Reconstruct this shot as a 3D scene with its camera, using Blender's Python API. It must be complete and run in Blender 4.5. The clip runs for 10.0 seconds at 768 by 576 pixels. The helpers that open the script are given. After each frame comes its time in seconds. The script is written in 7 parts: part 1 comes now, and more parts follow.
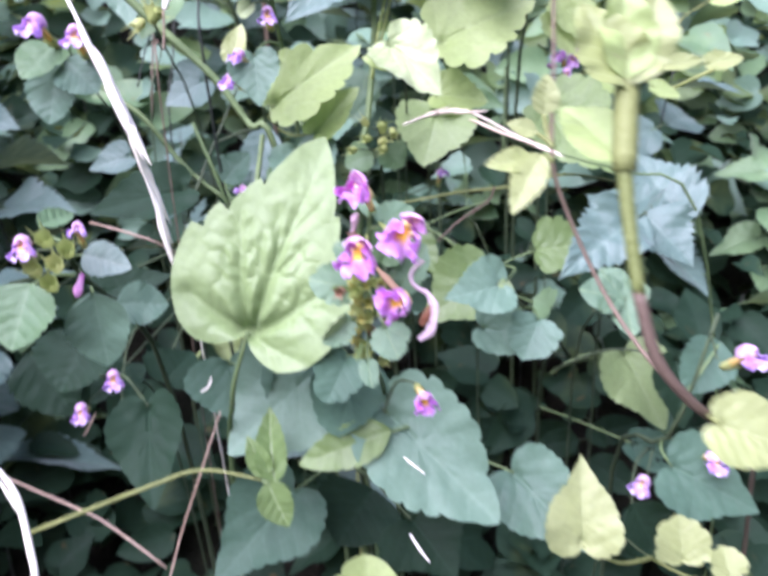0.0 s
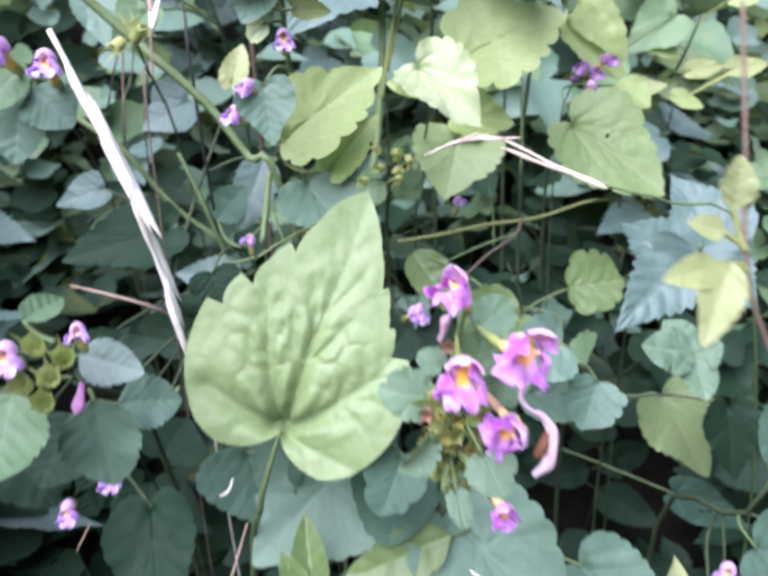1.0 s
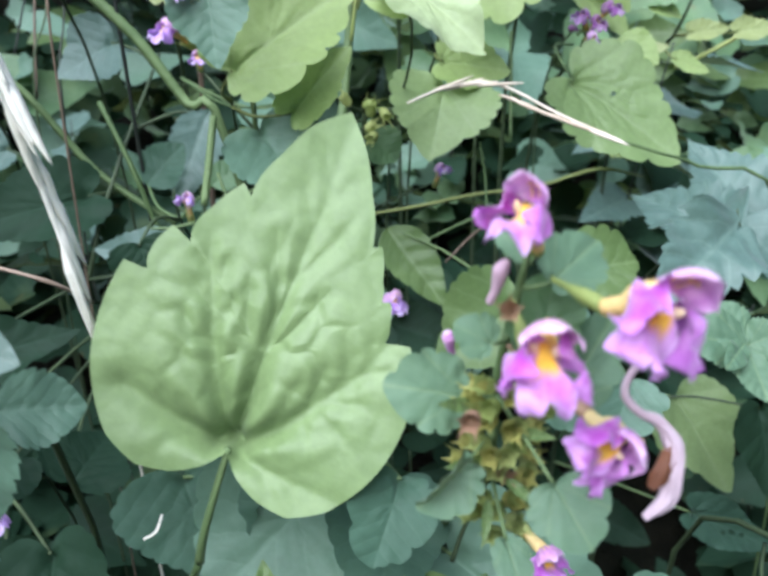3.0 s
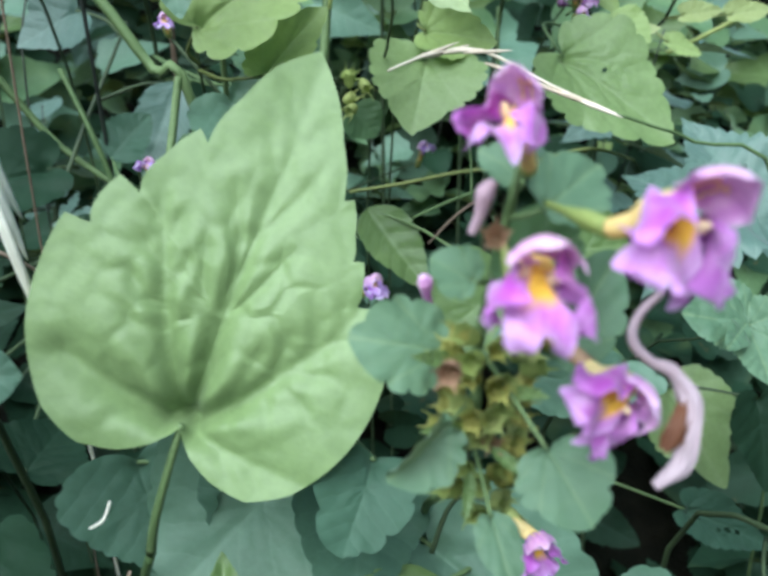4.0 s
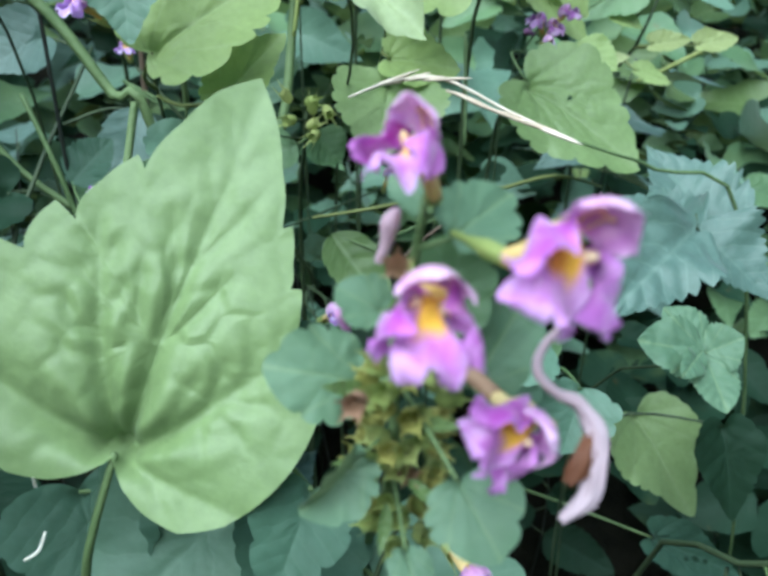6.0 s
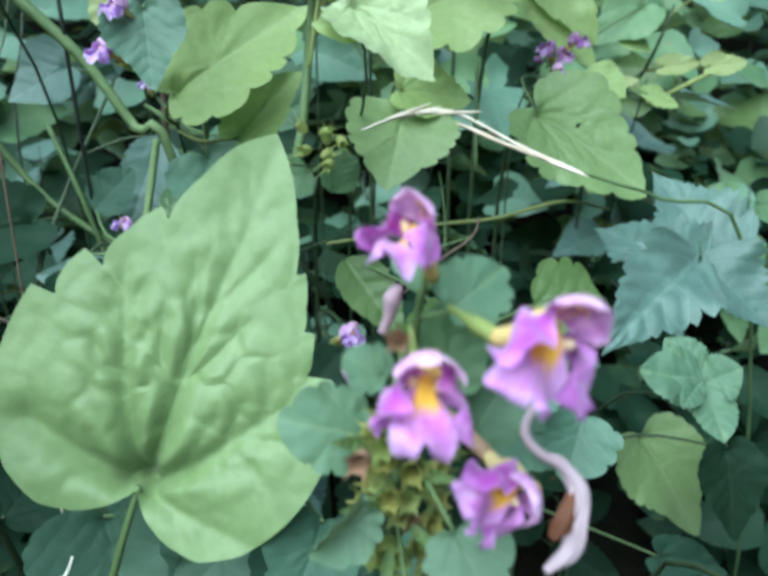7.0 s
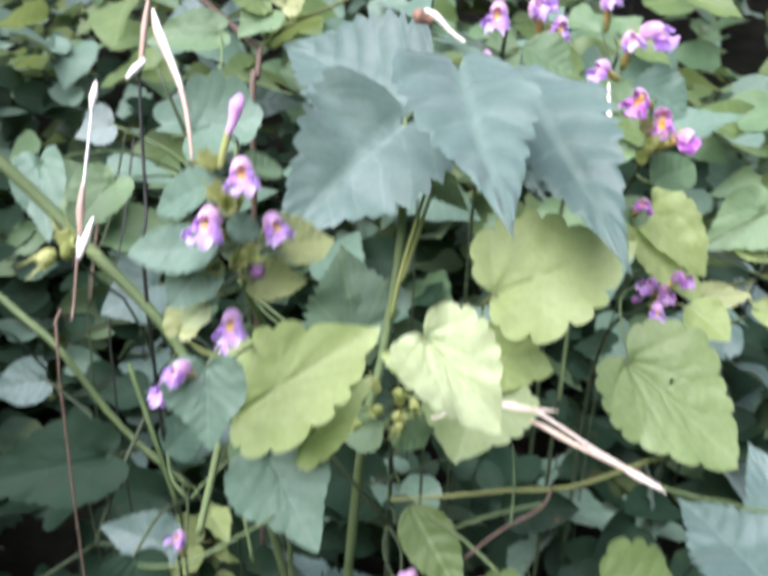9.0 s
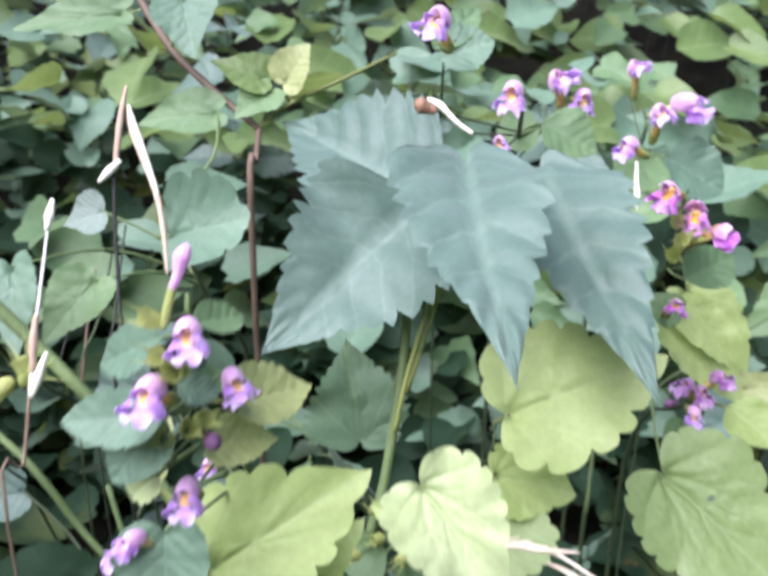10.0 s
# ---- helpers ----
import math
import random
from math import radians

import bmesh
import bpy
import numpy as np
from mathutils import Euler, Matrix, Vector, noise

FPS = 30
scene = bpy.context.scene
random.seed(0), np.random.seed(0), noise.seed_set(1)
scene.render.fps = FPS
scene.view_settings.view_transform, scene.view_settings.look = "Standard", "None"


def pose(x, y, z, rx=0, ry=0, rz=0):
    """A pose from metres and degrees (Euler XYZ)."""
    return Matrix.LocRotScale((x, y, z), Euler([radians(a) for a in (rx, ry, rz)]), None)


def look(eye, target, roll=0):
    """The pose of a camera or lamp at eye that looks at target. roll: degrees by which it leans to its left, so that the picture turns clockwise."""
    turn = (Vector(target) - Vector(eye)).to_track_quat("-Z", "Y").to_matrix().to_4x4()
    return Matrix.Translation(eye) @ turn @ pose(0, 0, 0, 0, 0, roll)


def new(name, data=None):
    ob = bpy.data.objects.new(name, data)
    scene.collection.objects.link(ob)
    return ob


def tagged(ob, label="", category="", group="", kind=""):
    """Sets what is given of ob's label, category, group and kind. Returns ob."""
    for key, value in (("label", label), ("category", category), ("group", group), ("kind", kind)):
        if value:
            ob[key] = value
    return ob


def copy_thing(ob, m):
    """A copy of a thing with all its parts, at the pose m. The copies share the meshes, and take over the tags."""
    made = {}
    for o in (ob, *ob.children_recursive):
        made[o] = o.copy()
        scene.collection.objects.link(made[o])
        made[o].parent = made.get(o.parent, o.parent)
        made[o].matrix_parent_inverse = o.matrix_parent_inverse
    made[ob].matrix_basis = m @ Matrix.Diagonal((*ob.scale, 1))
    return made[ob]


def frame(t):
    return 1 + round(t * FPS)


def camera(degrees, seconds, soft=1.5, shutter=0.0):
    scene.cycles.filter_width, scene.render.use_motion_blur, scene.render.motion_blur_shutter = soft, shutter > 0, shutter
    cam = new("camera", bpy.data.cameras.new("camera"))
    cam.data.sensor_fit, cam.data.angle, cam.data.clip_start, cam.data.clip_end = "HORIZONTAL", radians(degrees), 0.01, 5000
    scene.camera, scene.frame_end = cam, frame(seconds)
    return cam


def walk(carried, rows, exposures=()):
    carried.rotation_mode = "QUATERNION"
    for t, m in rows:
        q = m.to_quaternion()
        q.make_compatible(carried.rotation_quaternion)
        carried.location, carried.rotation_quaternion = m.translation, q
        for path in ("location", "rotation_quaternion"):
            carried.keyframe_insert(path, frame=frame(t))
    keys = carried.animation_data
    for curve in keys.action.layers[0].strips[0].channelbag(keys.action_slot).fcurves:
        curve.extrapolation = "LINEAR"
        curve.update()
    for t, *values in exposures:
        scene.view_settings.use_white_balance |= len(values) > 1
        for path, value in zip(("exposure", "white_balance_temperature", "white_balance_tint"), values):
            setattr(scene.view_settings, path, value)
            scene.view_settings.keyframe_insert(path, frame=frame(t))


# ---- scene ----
cam = camera(48.43, 10.0, soft=3.2, shutter=1.0)
cam.data.dof.use_dof, cam.data.dof.focus_distance, cam.data.dof.aperture_fstop = True, 0.21, 31.0
# seconds; eye in metres; heading, pitch and lean in degrees
ROWS = [
    (0, 0.01521, -0.01147, 0.61369, 1.649, -27.372, -2.02),
    (0.5, -0.00271, 0.01728, 0.61654, 0.009, -27.755, -2.081),
    (1, -0.01732, 0.04804, 0.61728, -2.238, -28.531, -1.715),
    (1.5, -0.02113, 0.06721, 0.60908, -3.259, -28.24, -1.554),
    (2, -0.02343, 0.08303, 0.59993, -4.146, -28.213, -1.147),
    (2.2, -0.02597, 0.08875, 0.59441, -4.961, -28.093, -0.865),
    (3.5, -0.02331, 0.11207, 0.5651, -6.843, -27.806, 0.443),
    (4, -0.02097, 0.11676, 0.55789, -7.449, -27.428, 0.812),
    (4.5, -0.01832, 0.11998, 0.55295, -7.997, -26.839, 1.45),
    (5, -0.01597, 0.12173, 0.55289, -8.47, -26.387, 1.635),
    (5.5, -0.01281, 0.12037, 0.5546, -8.5, -25.993, 1.576),
    (7, -0.01087, 0.11156, 0.56957, -7.074, -25.617, 1.136),
    (7.5, -0.01694, 0.11395, 0.58349, -6.883, -25.682, 3.118),
    (8, -0.01238, 0.12602, 0.61379, -4.335, -27.485, 3.959),
    (8.5, -0.005, 0.13775, 0.63462, -1.37, -26.761, 3.649),
    (9, 0.00252, 0.15949, 0.65401, 1.202, -26.053, 3.079),
    (9.5, 0.00813, 0.17772, 0.66196, 2.741, -24.706, 2.148),
    (10, 0.01199, 0.19801, 0.66633, 4.046, -24.144, 1.608),
]
walk(cam, [(t, pose(x, y, z, 0, 0, heading) @ pose(0, 0, 0, 90 + pitch) @ pose(0, 0, 0, 0, 0, lean)) for t, x, y, z, heading, pitch, lean in ROWS],
     exposures=[(0.0, 1.54, 5600, 40), (1.0, 1.36, 5620, 34), (2.0, 1.24, 5560, 30), (3.5, 0.89, 5530, 7), (4.5, 0.86, 5500, 2), (5.0, 0.84, 5460, 6), (7.0, 0.85, 5240, -3), (7.6, 0.86, 5320, 3), (8.0, 0.94, 5620, 19), (8.5, 1.06, 5830, 30), (9.2, 1.28, 5980, 30), (10.0, 1.25, 5950, 27)])

# ---- light ----
world = bpy.data.worlds.new("sky")
scene.world = world
world.use_nodes = True
_wn = world.node_tree
_sky = _wn.nodes.new("ShaderNodeTexSky")
_sky.sky_type, _sky.sun_disc = "NISHITA", False
_sky.sun_elevation, _sky.sun_rotation = radians(57), radians(223)
_wn.nodes["Background"].inputs["Strength"].default_value = 0.065
_wn.links.new(_sky.outputs[0], _wn.nodes["Background"].inputs["Color"])
sun = new("sun", bpy.data.lights.new("sun", "SUN"))
sun.data.energy, sun.data.angle, sun.data.color = 5.0, radians(70), (1.0, 0.965, 0.925)
sun.matrix_world = look((-0.46, -0.50, 1.04), (0, 0, 0))


# ---- materials ----
class Nodes:
    """Short hand for a material's node tree."""

    def __init__(self, name):
        self.mat = bpy.data.materials.new(name)
        self.mat.use_nodes = True
        self.tree = self.mat.node_tree
        self.tree.nodes.clear()

    def add(self, kind, **settings):
        n = self.tree.nodes.new("ShaderNode" + kind)
        for key, value in settings.items():
            if key == "operation":
                n.operation = value
            elif key == "blend":
                n.data_type, n.blend_type = "RGBA", value
        return n

    def put(self, socket, value):
        if isinstance(value, (int, float, tuple)):
            socket.default_value = value
        else:
            self.tree.links.new(value, socket)

    def math(self, op, a, b=0.0, c=0.0):
        n = self.add("Math", operation=op)
        for k, v in enumerate((a, b, c)):
            self.put(n.inputs[k], v)
        return n.outputs[0]

    def mix(self, f, a, b, blend="MIX"):
        n = self.add("Mix", blend=blend)
        self.put(n.inputs[0], f), self.put(n.inputs[6], a), self.put(n.inputs[7], b)
        return n.outputs[2]

    def noise(self, scale, detail=3.0, coords=None, rough=0.55):
        n = self.add("TexNoise")
        n.inputs["Scale"].default_value, n.inputs["Detail"].default_value, n.inputs["Roughness"].default_value = scale, detail, rough
        if coords is not None:
            self.put(n.inputs["Vector"], coords)
        return n.outputs[0]

    def ramp(self, v, lo, hi):
        n = self.add("MapRange")
        self.put(n.inputs[0], v)
        n.inputs[1].default_value, n.inputs[2].default_value = lo, hi
        return n.outputs[0]

    def finish(self, color, rough, bump=None, depth=0.001, translucent=0.0, through_color=None, spec=0.4, sheen=0.0):
        p = self.add("BsdfPrincipled")
        self.put(p.inputs["Base Color"], color), self.put(p.inputs["Roughness"], rough)
        p.inputs["Specular IOR Level"].default_value = spec
        p.inputs["Sheen Weight"].default_value = sheen
        normal = None
        if bump is not None:
            b = self.add("Bump")
            b.inputs["Distance"].default_value = depth
            self.put(b.inputs["Height"], bump)
            normal = b.outputs[0]
            self.put(p.inputs["Normal"], normal)
        out = self.add("OutputMaterial")
        shader = p.outputs[0]
        if translucent:
            t = self.add("BsdfTranslucent")
            self.put(t.inputs[0], through_color if through_color is not None else color)
            if normal is not None:
                self.put(t.inputs["Normal"], normal)
            m = self.add("MixShader")
            m.inputs[0].default_value = translucent
            self.put(m.inputs[1], shader), self.put(m.inputs[2], t.outputs[0])
            shader = m.outputs[0]
        self.tree.links.new(shader, out.inputs[0])
        return self.mat


def blade_material(name, low, high, vein, veins=5.0, slant=0.3, rough=0.5, translucent=0.3, sheen=0.1, spots=0.0, vein_mix=0.5, fan=False, puff=0.10, spec=0.45):
    """Leaf tissue: a net of veins along the blade's own coordinates with swollen tissue between, mottling at two scales, dead spots."""
    n = Nodes(name)
    uv = n.add("TexCoord").outputs["UV"]
    sep = n.add("SeparateXYZ")
    n.put(sep.inputs[0], uv)
    tc = n.add("TexCoord").outputs["Object"]
    across = n.math("ABSOLUTE", n.math("MULTIPLY_ADD", sep.outputs[0], 2.0, -1.0))
    wob = n.math("MULTIPLY", n.math("SUBTRACT", n.noise(6.0, 2.0, uv), 0.5), 0.10)
    q = n.math("MULTIPLY", n.math("ADD", n.math("SUBTRACT", sep.outputs[1], n.math("MULTIPLY", across, slant)), wob), veins)
    if fan:
        q = n.math("ADD", n.math("MULTIPLY", n.math("ADD", n.math("ARCTAN2", across, n.math("MULTIPLY_ADD", sep.outputs[1], 2.2, 0.02)), n.math("MULTIPLY", wob, 0.6)), 1.67), 0.5)
    d = n.math("ABSOLUTE", n.math("SUBTRACT", n.math("FRACT", q), 0.5))
    side = n.math("MULTIPLY", n.ramp(d, 0.07, 0.0), n.ramp(sep.outputs[1], 0.02, 0.12))
    line = n.math("MAXIMUM", side, n.ramp(across, 0.045, 0.008))
    geo = n.add("NewGeometry")
    info = n.add("ObjectInfo")
    patch = n.noise(34.0, 4.0, tc)
    fine = n.noise(420.0, 3.0, tc)
    cell = n.add("TexVoronoi")
    cell.feature = "DISTANCE_TO_EDGE"
    cell.inputs["Scale"].default_value = 260.0
    n.put(cell.inputs["Vector"], tc)
    net = n.ramp(cell.outputs["Distance"], 0.0, 0.16)
    vary = n.math("ADD", n.math("MULTIPLY", n.math("ADD", info.outputs["Random"], geo.outputs["Random Per Island"]), 0.5), n.math("MULTIPLY", n.math("SUBTRACT", patch, 0.5), 1.5))
    color = n.mix(n.ramp(vary, 0.1, 0.9), low, high)
    color = n.mix(n.math("MULTIPLY", line, vein_mix), color, vein)
    color = n.mix(n.math("MULTIPLY", n.math("SUBTRACT", 1.0, net), 0.04), color, vein)
    color = n.mix(n.ramp(fine, 0.25, 0.8), n.mix(0.22, color, (0.0, 0.02, 0.0, 1)), color)
    if spots:
        color = n.mix(n.math("MULTIPLY", n.ramp(n.noise(60.0, 5.0, tc), 0.66, 0.74), spots), color, (0.16, 0.10, 0.035, 1))
        color = n.mix(n.math("MULTIPLY", n.ramp(n.noise(17.0, 3.0, tc), 0.58, 0.72), spots * 0.6), color, n.mix(0.5, high, (0.30, 0.34, 0.08, 1)))
    pillow = n.math("SINE", n.math("MULTIPLY", d, 3.1416))
    height = n.math("ADD", n.math("MULTIPLY", pillow, puff), n.math("ADD", n.math("MULTIPLY", net, 0.012), n.math("MULTIPLY", fine, 0.10)))
    gloss = n.math("ADD", rough - 0.12, n.math("MULTIPLY", n.noise(90.0, 3.0, tc), 0.24))
    thru = n.mix(0.35, color, (0.45, 0.55, 0.12, 1))
    return n.finish(color, gloss, height, 0.0011, translucent, thru, spec, sheen)


def stalk_material(name, low, high, rough=0.6, spec=0.35, translucent=0.0, streak=900.0):
    n = Nodes(name)
    tc = n.add("TexCoord").outputs["Object"]
    info = n.add("ObjectInfo")
    a, b = n.noise(70.0, 4.0, tc), n.noise(streak, 3.0, tc)
    f = n.math("ADD", n.math("MULTIPLY", a, 0.7), n.math("MULTIPLY", n.math("SUBTRACT", info.outputs["Random"], 0.3), 0.4))
    return n.finish(n.mix(n.ramp(f, 0.2, 0.75), low, high), rough, n.math("ADD", a, b), 0.0004, translucent, None, spec)


def petal_material(name, centre, edge, mark=None, mark_lo=0.0, mark_hi=0.0, vein=(0.35, 0.03, 0.40, 1)):
    """Petal tissue: colour from the middle to the rim, fine dark lines lengthwise, and a coloured mark at the base."""
    n = Nodes(name)
    uv = n.add("TexCoord").outputs["UV"]
    sep = n.add("SeparateXYZ")
    n.put(sep.inputs[0], uv)
    across = n.math("ABSOLUTE", n.math("MULTIPLY_ADD", sep.outputs[0], 2.0, -1.0))
    rim = n.math("MAXIMUM", n.math("POWER", across, 2.0), n.math("POWER", sep.outputs[1], 2.5))
    tc = n.add("TexCoord").outputs["Object"]
    spot = n.noise(500.0, 3.0, tc)
    info = n.add("ObjectInfo")
    color = n.mix(n.ramp(n.math("ADD", rim, n.math("MULTIPLY", n.math("SUBTRACT", spot, 0.5), 0.5)), 0.05, 0.95), centre, edge)
    color = n.mix(n.math("MULTIPLY", info.outputs["Random"], 0.3), color, (0.50, 0.36, 0.75, 1))
    color = n.mix(n.math("MULTIPLY", n.ramp(n.noise(330.0, 4.0, tc), 0.48, 0.70), 0.30), color, (0.93, 0.80, 0.92, 1))
    color = n.mix(n.math("MULTIPLY", n.ramp(n.noise(240.0, 3.0, tc), 0.52, 0.40), 0.45), color, vein)
    lines = n.ramp(n.math("ABSOLUTE", n.math("SUBTRACT", n.math("FRACT", n.math("MULTIPLY", sep.outputs[0], 5.0)), 0.5)), 0.10, 0.0)
    color = n.mix(n.math("MULTIPLY", lines, 0.3), color, vein)
    if mark:
        f = n.math("MULTIPLY", n.ramp(n.math("ADD", sep.outputs[1], n.math("MULTIPLY", spot, 0.15)), mark_hi, mark_lo), n.ramp(across, 0.62, 0.35))
        color = n.mix(f, color, mark)
    return n.finish(color, 0.6, spot, 0.0003, 0.35, None, 0.25, 0.5)


M = dict(
    hero=blade_material("pale_heart_leaf", (0.172, 0.262, 0.092, 1), (0.222, 0.316, 0.124, 1), (0.25, 0.345, 0.17, 1), 2.2, 0.42, 0.46, 0.22, 0.05, vein_mix=0.10, fan=True, puff=0.0, spec=0.4),
    yellow=blade_material("yellow_green_leaf", (0.320, 0.450, 0.130, 1), (0.415, 0.535, 0.20, 1), (0.50, 0.61, 0.30, 1), 2.4, 0.4, 0.5, 0.4, 0.1, vein_mix=0.25, fan=True),
    pale=blade_material("pale_lime_leaf", (0.42, 0.54, 0.23, 1), (0.54, 0.65, 0.36, 1), (0.50, 0.61, 0.30, 1), 2.4, 0.4, 0.5, 0.4, 0.1, vein_mix=0.25, fan=True),
    sage=blade_material("dull_yellow_green_leaf", (0.215, 0.325, 0.105, 1), (0.295, 0.405, 0.165, 1), (0.38, 0.48, 0.24, 1), 2.4, 0.4, 0.5, 0.35, 0.1, 0.2, vein_mix=0.25, fan=True),
    lime=blade_material("lime_young_leaf", (0.32, 0.39, 0.125, 1), (0.43, 0.49, 0.22, 1), (0.42, 0.49, 0.22, 1), 6.0, 0.35, 0.45, 0.4, 0.1),
    fresh=blade_material("fresh_green_leaf", (0.115, 0.195, 0.055, 1), (0.18, 0.27, 0.09, 1), (0.26, 0.36, 0.15, 1), 5.0, 0.35, 0.45, 0.35, 0.1, 0.3),
    mid=blade_material("green_leaf", (0.085, 0.175, 0.075, 1), (0.165, 0.275, 0.12, 1), (0.22, 0.33, 0.18, 1), 5.0, 0.35, 0.55, 0.28, 0.1, 0.5, vein_mix=0.22),
    # Leaf green taken near black; deep shade is put into this colour.
    dark=blade_material("shade_toned_leaf", (0.010, 0.024, 0.014, 1), (0.021, 0.048, 0.027, 1), (0.04, 0.08, 0.05, 1), 6.0, 0.35, 0.6, 0.15, 0.0, 0.5, vein_mix=0.22, spec=0.12),
    # Darker copy of the blue-green leaf; shade on lower leaves is in its colour.
    deep=blade_material("shade_toned_green_leaf", (0.036, 0.082, 0.052, 1), (0.068, 0.135, 0.086, 1), (0.11, 0.185, 0.125, 1), 6.0, 0.4, 0.55, 0.2, 0.1, 0.4, vein_mix=0.25, spec=0.2),
    blue=blade_material("downy_blue_green_leaf", (0.076, 0.156, 0.100, 1), (0.130, 0.232, 0.150, 1), (0.19, 0.31, 0.21, 1), 6.0, 0.4, 0.55, 0.2, 0.15, vein_mix=0.3),
    downy=blade_material("downy_grey_green_leaf", (0.088, 0.166, 0.094, 1), (0.136, 0.230, 0.132, 1), (0.30, 0.40, 0.18, 1), 2.6, 0.5, 0.55, 0.22, 0.12, vein_mix=0.24, fan=True, puff=0.03, spec=0.3),
    slate=blade_material("slate_green_leaf", (0.072, 0.134, 0.106, 1), (0.124, 0.202, 0.162, 1), (0.17, 0.26, 0.205, 1), 6.0, 0.4, 0.5, 0.18, 0.15, vein_mix=0.4),
    silver=blade_material("silvery_leaf", (0.115, 0.18, 0.145, 1), (0.185, 0.255, 0.21, 1), (0.27, 0.33, 0.28, 1), 7.0, 0.4, 0.55, 0.15, 0.2, vein_mix=0.3),
    stem=stalk_material("green_stem", (0.07, 0.12, 0.04, 1), (0.16, 0.23, 0.09, 1)),
    olive=stalk_material("olive_stem", (0.11, 0.14, 0.035, 1), (0.20, 0.23, 0.075, 1)),
    # Darker copy of the green stem, with shade put into its colour.
    shade_stem=stalk_material("shade_toned_stem", (0.035, 0.055, 0.025, 1), (0.09, 0.13, 0.055, 1)),
    brown=stalk_material("brown_stem", (0.09, 0.065, 0.045, 1), (0.20, 0.15, 0.10, 1)),
    dark_stem=stalk_material("dark_stem", (0.015, 0.02, 0.015, 1), (0.06, 0.07, 0.05, 1)),
    straw=stalk_material("straw", (0.86, 0.85, 0.68, 1), (0.96, 0.96, 0.84, 1), 0.4, 0.6, 0.08, 300.0),
    oat=stalk_material("ripe_straw", (0.60, 0.48, 0.34, 1), (0.92, 0.85, 0.70, 1), 0.5, 0.4, 0.1, 300.0),
    straw_pink=stalk_material("faded_straw", (0.30, 0.22, 0.15, 1), (0.58, 0.47, 0.36, 1), 0.6, 0.3, 0.1),
    calyx=stalk_material("green_calyx", (0.33, 0.41, 0.12, 1), (0.52, 0.56, 0.22, 1), 0.55, 0.35, 0.4),
    calyx_olive=stalk_material("olive_calyx", (0.32, 0.33, 0.08, 1), (0.48, 0.45, 0.14, 1), 0.55, 0.35, 0.3),
    calyx_red=stalk_material("reddish_calyx", (0.28, 0.16, 0.10, 1), (0.44, 0.30, 0.18, 1), 0.55, 0.35, 0.2),
    hood=petal_material("pink_hood", (0.80, 0.32, 0.62, 1), (0.92, 0.60, 0.81, 1)),
    lip=petal_material("magenta_lobe", (0.48, 0.03, 0.46, 1), (0.70, 0.27, 0.74, 1)),
    lip_mid=petal_material("marked_lobe", (0.56, 0.11, 0.56, 1), (0.76, 0.46, 0.84, 1), (0.95, 0.58, 0.05, 1), 0.40, 0.58),
    hood_v=petal_material("pale_lilac_hood", (0.72, 0.38, 0.66, 1), (0.86, 0.60, 0.79, 1), vein=(0.60, 0.34, 0.66, 1)),
    lip_v=petal_material("violet_lobe", (0.38, 0.12, 0.60, 1), (0.66, 0.48, 0.88, 1), vein=(0.40, 0.14, 0.56, 1)),
    lip_mid_v=petal_material("pale_violet_lobe", (0.56, 0.32, 0.74, 1), (0.84, 0.74, 0.94, 1), (0.92, 0.66, 0.20, 1), 0.35, 0.50, vein=(0.50, 0.24, 0.62, 1)),
    hood_d=petal_material("faded_hood", (0.20, 0.08, 0.18, 1), (0.42, 0.24, 0.40, 1)),
    lip_d=petal_material("faded_lobe", (0.16, 0.05, 0.18, 1), (0.40, 0.20, 0.44, 1)),
    lip_mid_d=petal_material("faded_middle_lobe", (0.26, 0.10, 0.28, 1), (0.62, 0.44, 0.66, 1)),
    tube=stalk_material("yellow_tube", (0.86, 0.60, 0.16, 1), (0.92, 0.78, 0.40, 1), 0.5, 0.3, 0.35),
    palate=stalk_material("pale_yellow_palate", (0.90, 0.66, 0.30, 1), (0.95, 0.86, 0.66, 1), 0.5, 0.3, 0.3),
    withered=stalk_material("withered_petal", (0.38, 0.26, 0.28, 1), (0.80, 0.68, 0.74, 1), 0.6, 0.3, 0.2, 250.0),
    wither_pink=stalk_material("withered_pink_petal", (0.34, 0.20, 0.26, 1), (0.66, 0.48, 0.54, 1), 0.6, 0.3, 0.2, 300.0),
    wither_dark=stalk_material("withered_dark_petal", (0.10, 0.05, 0.10, 1), (0.34, 0.16, 0.34, 1), 0.6, 0.3, 0.2),
    rust=stalk_material("rust_brown_petal", (0.10, 0.035, 0.015, 1), (0.30, 0.14, 0.07, 1), 0.6, 0.3, 0.15, 300.0),
    white=stalk_material("white_down", (0.6, 0.62, 0.58, 1), (0.85, 0.85, 0.8, 1)),
)


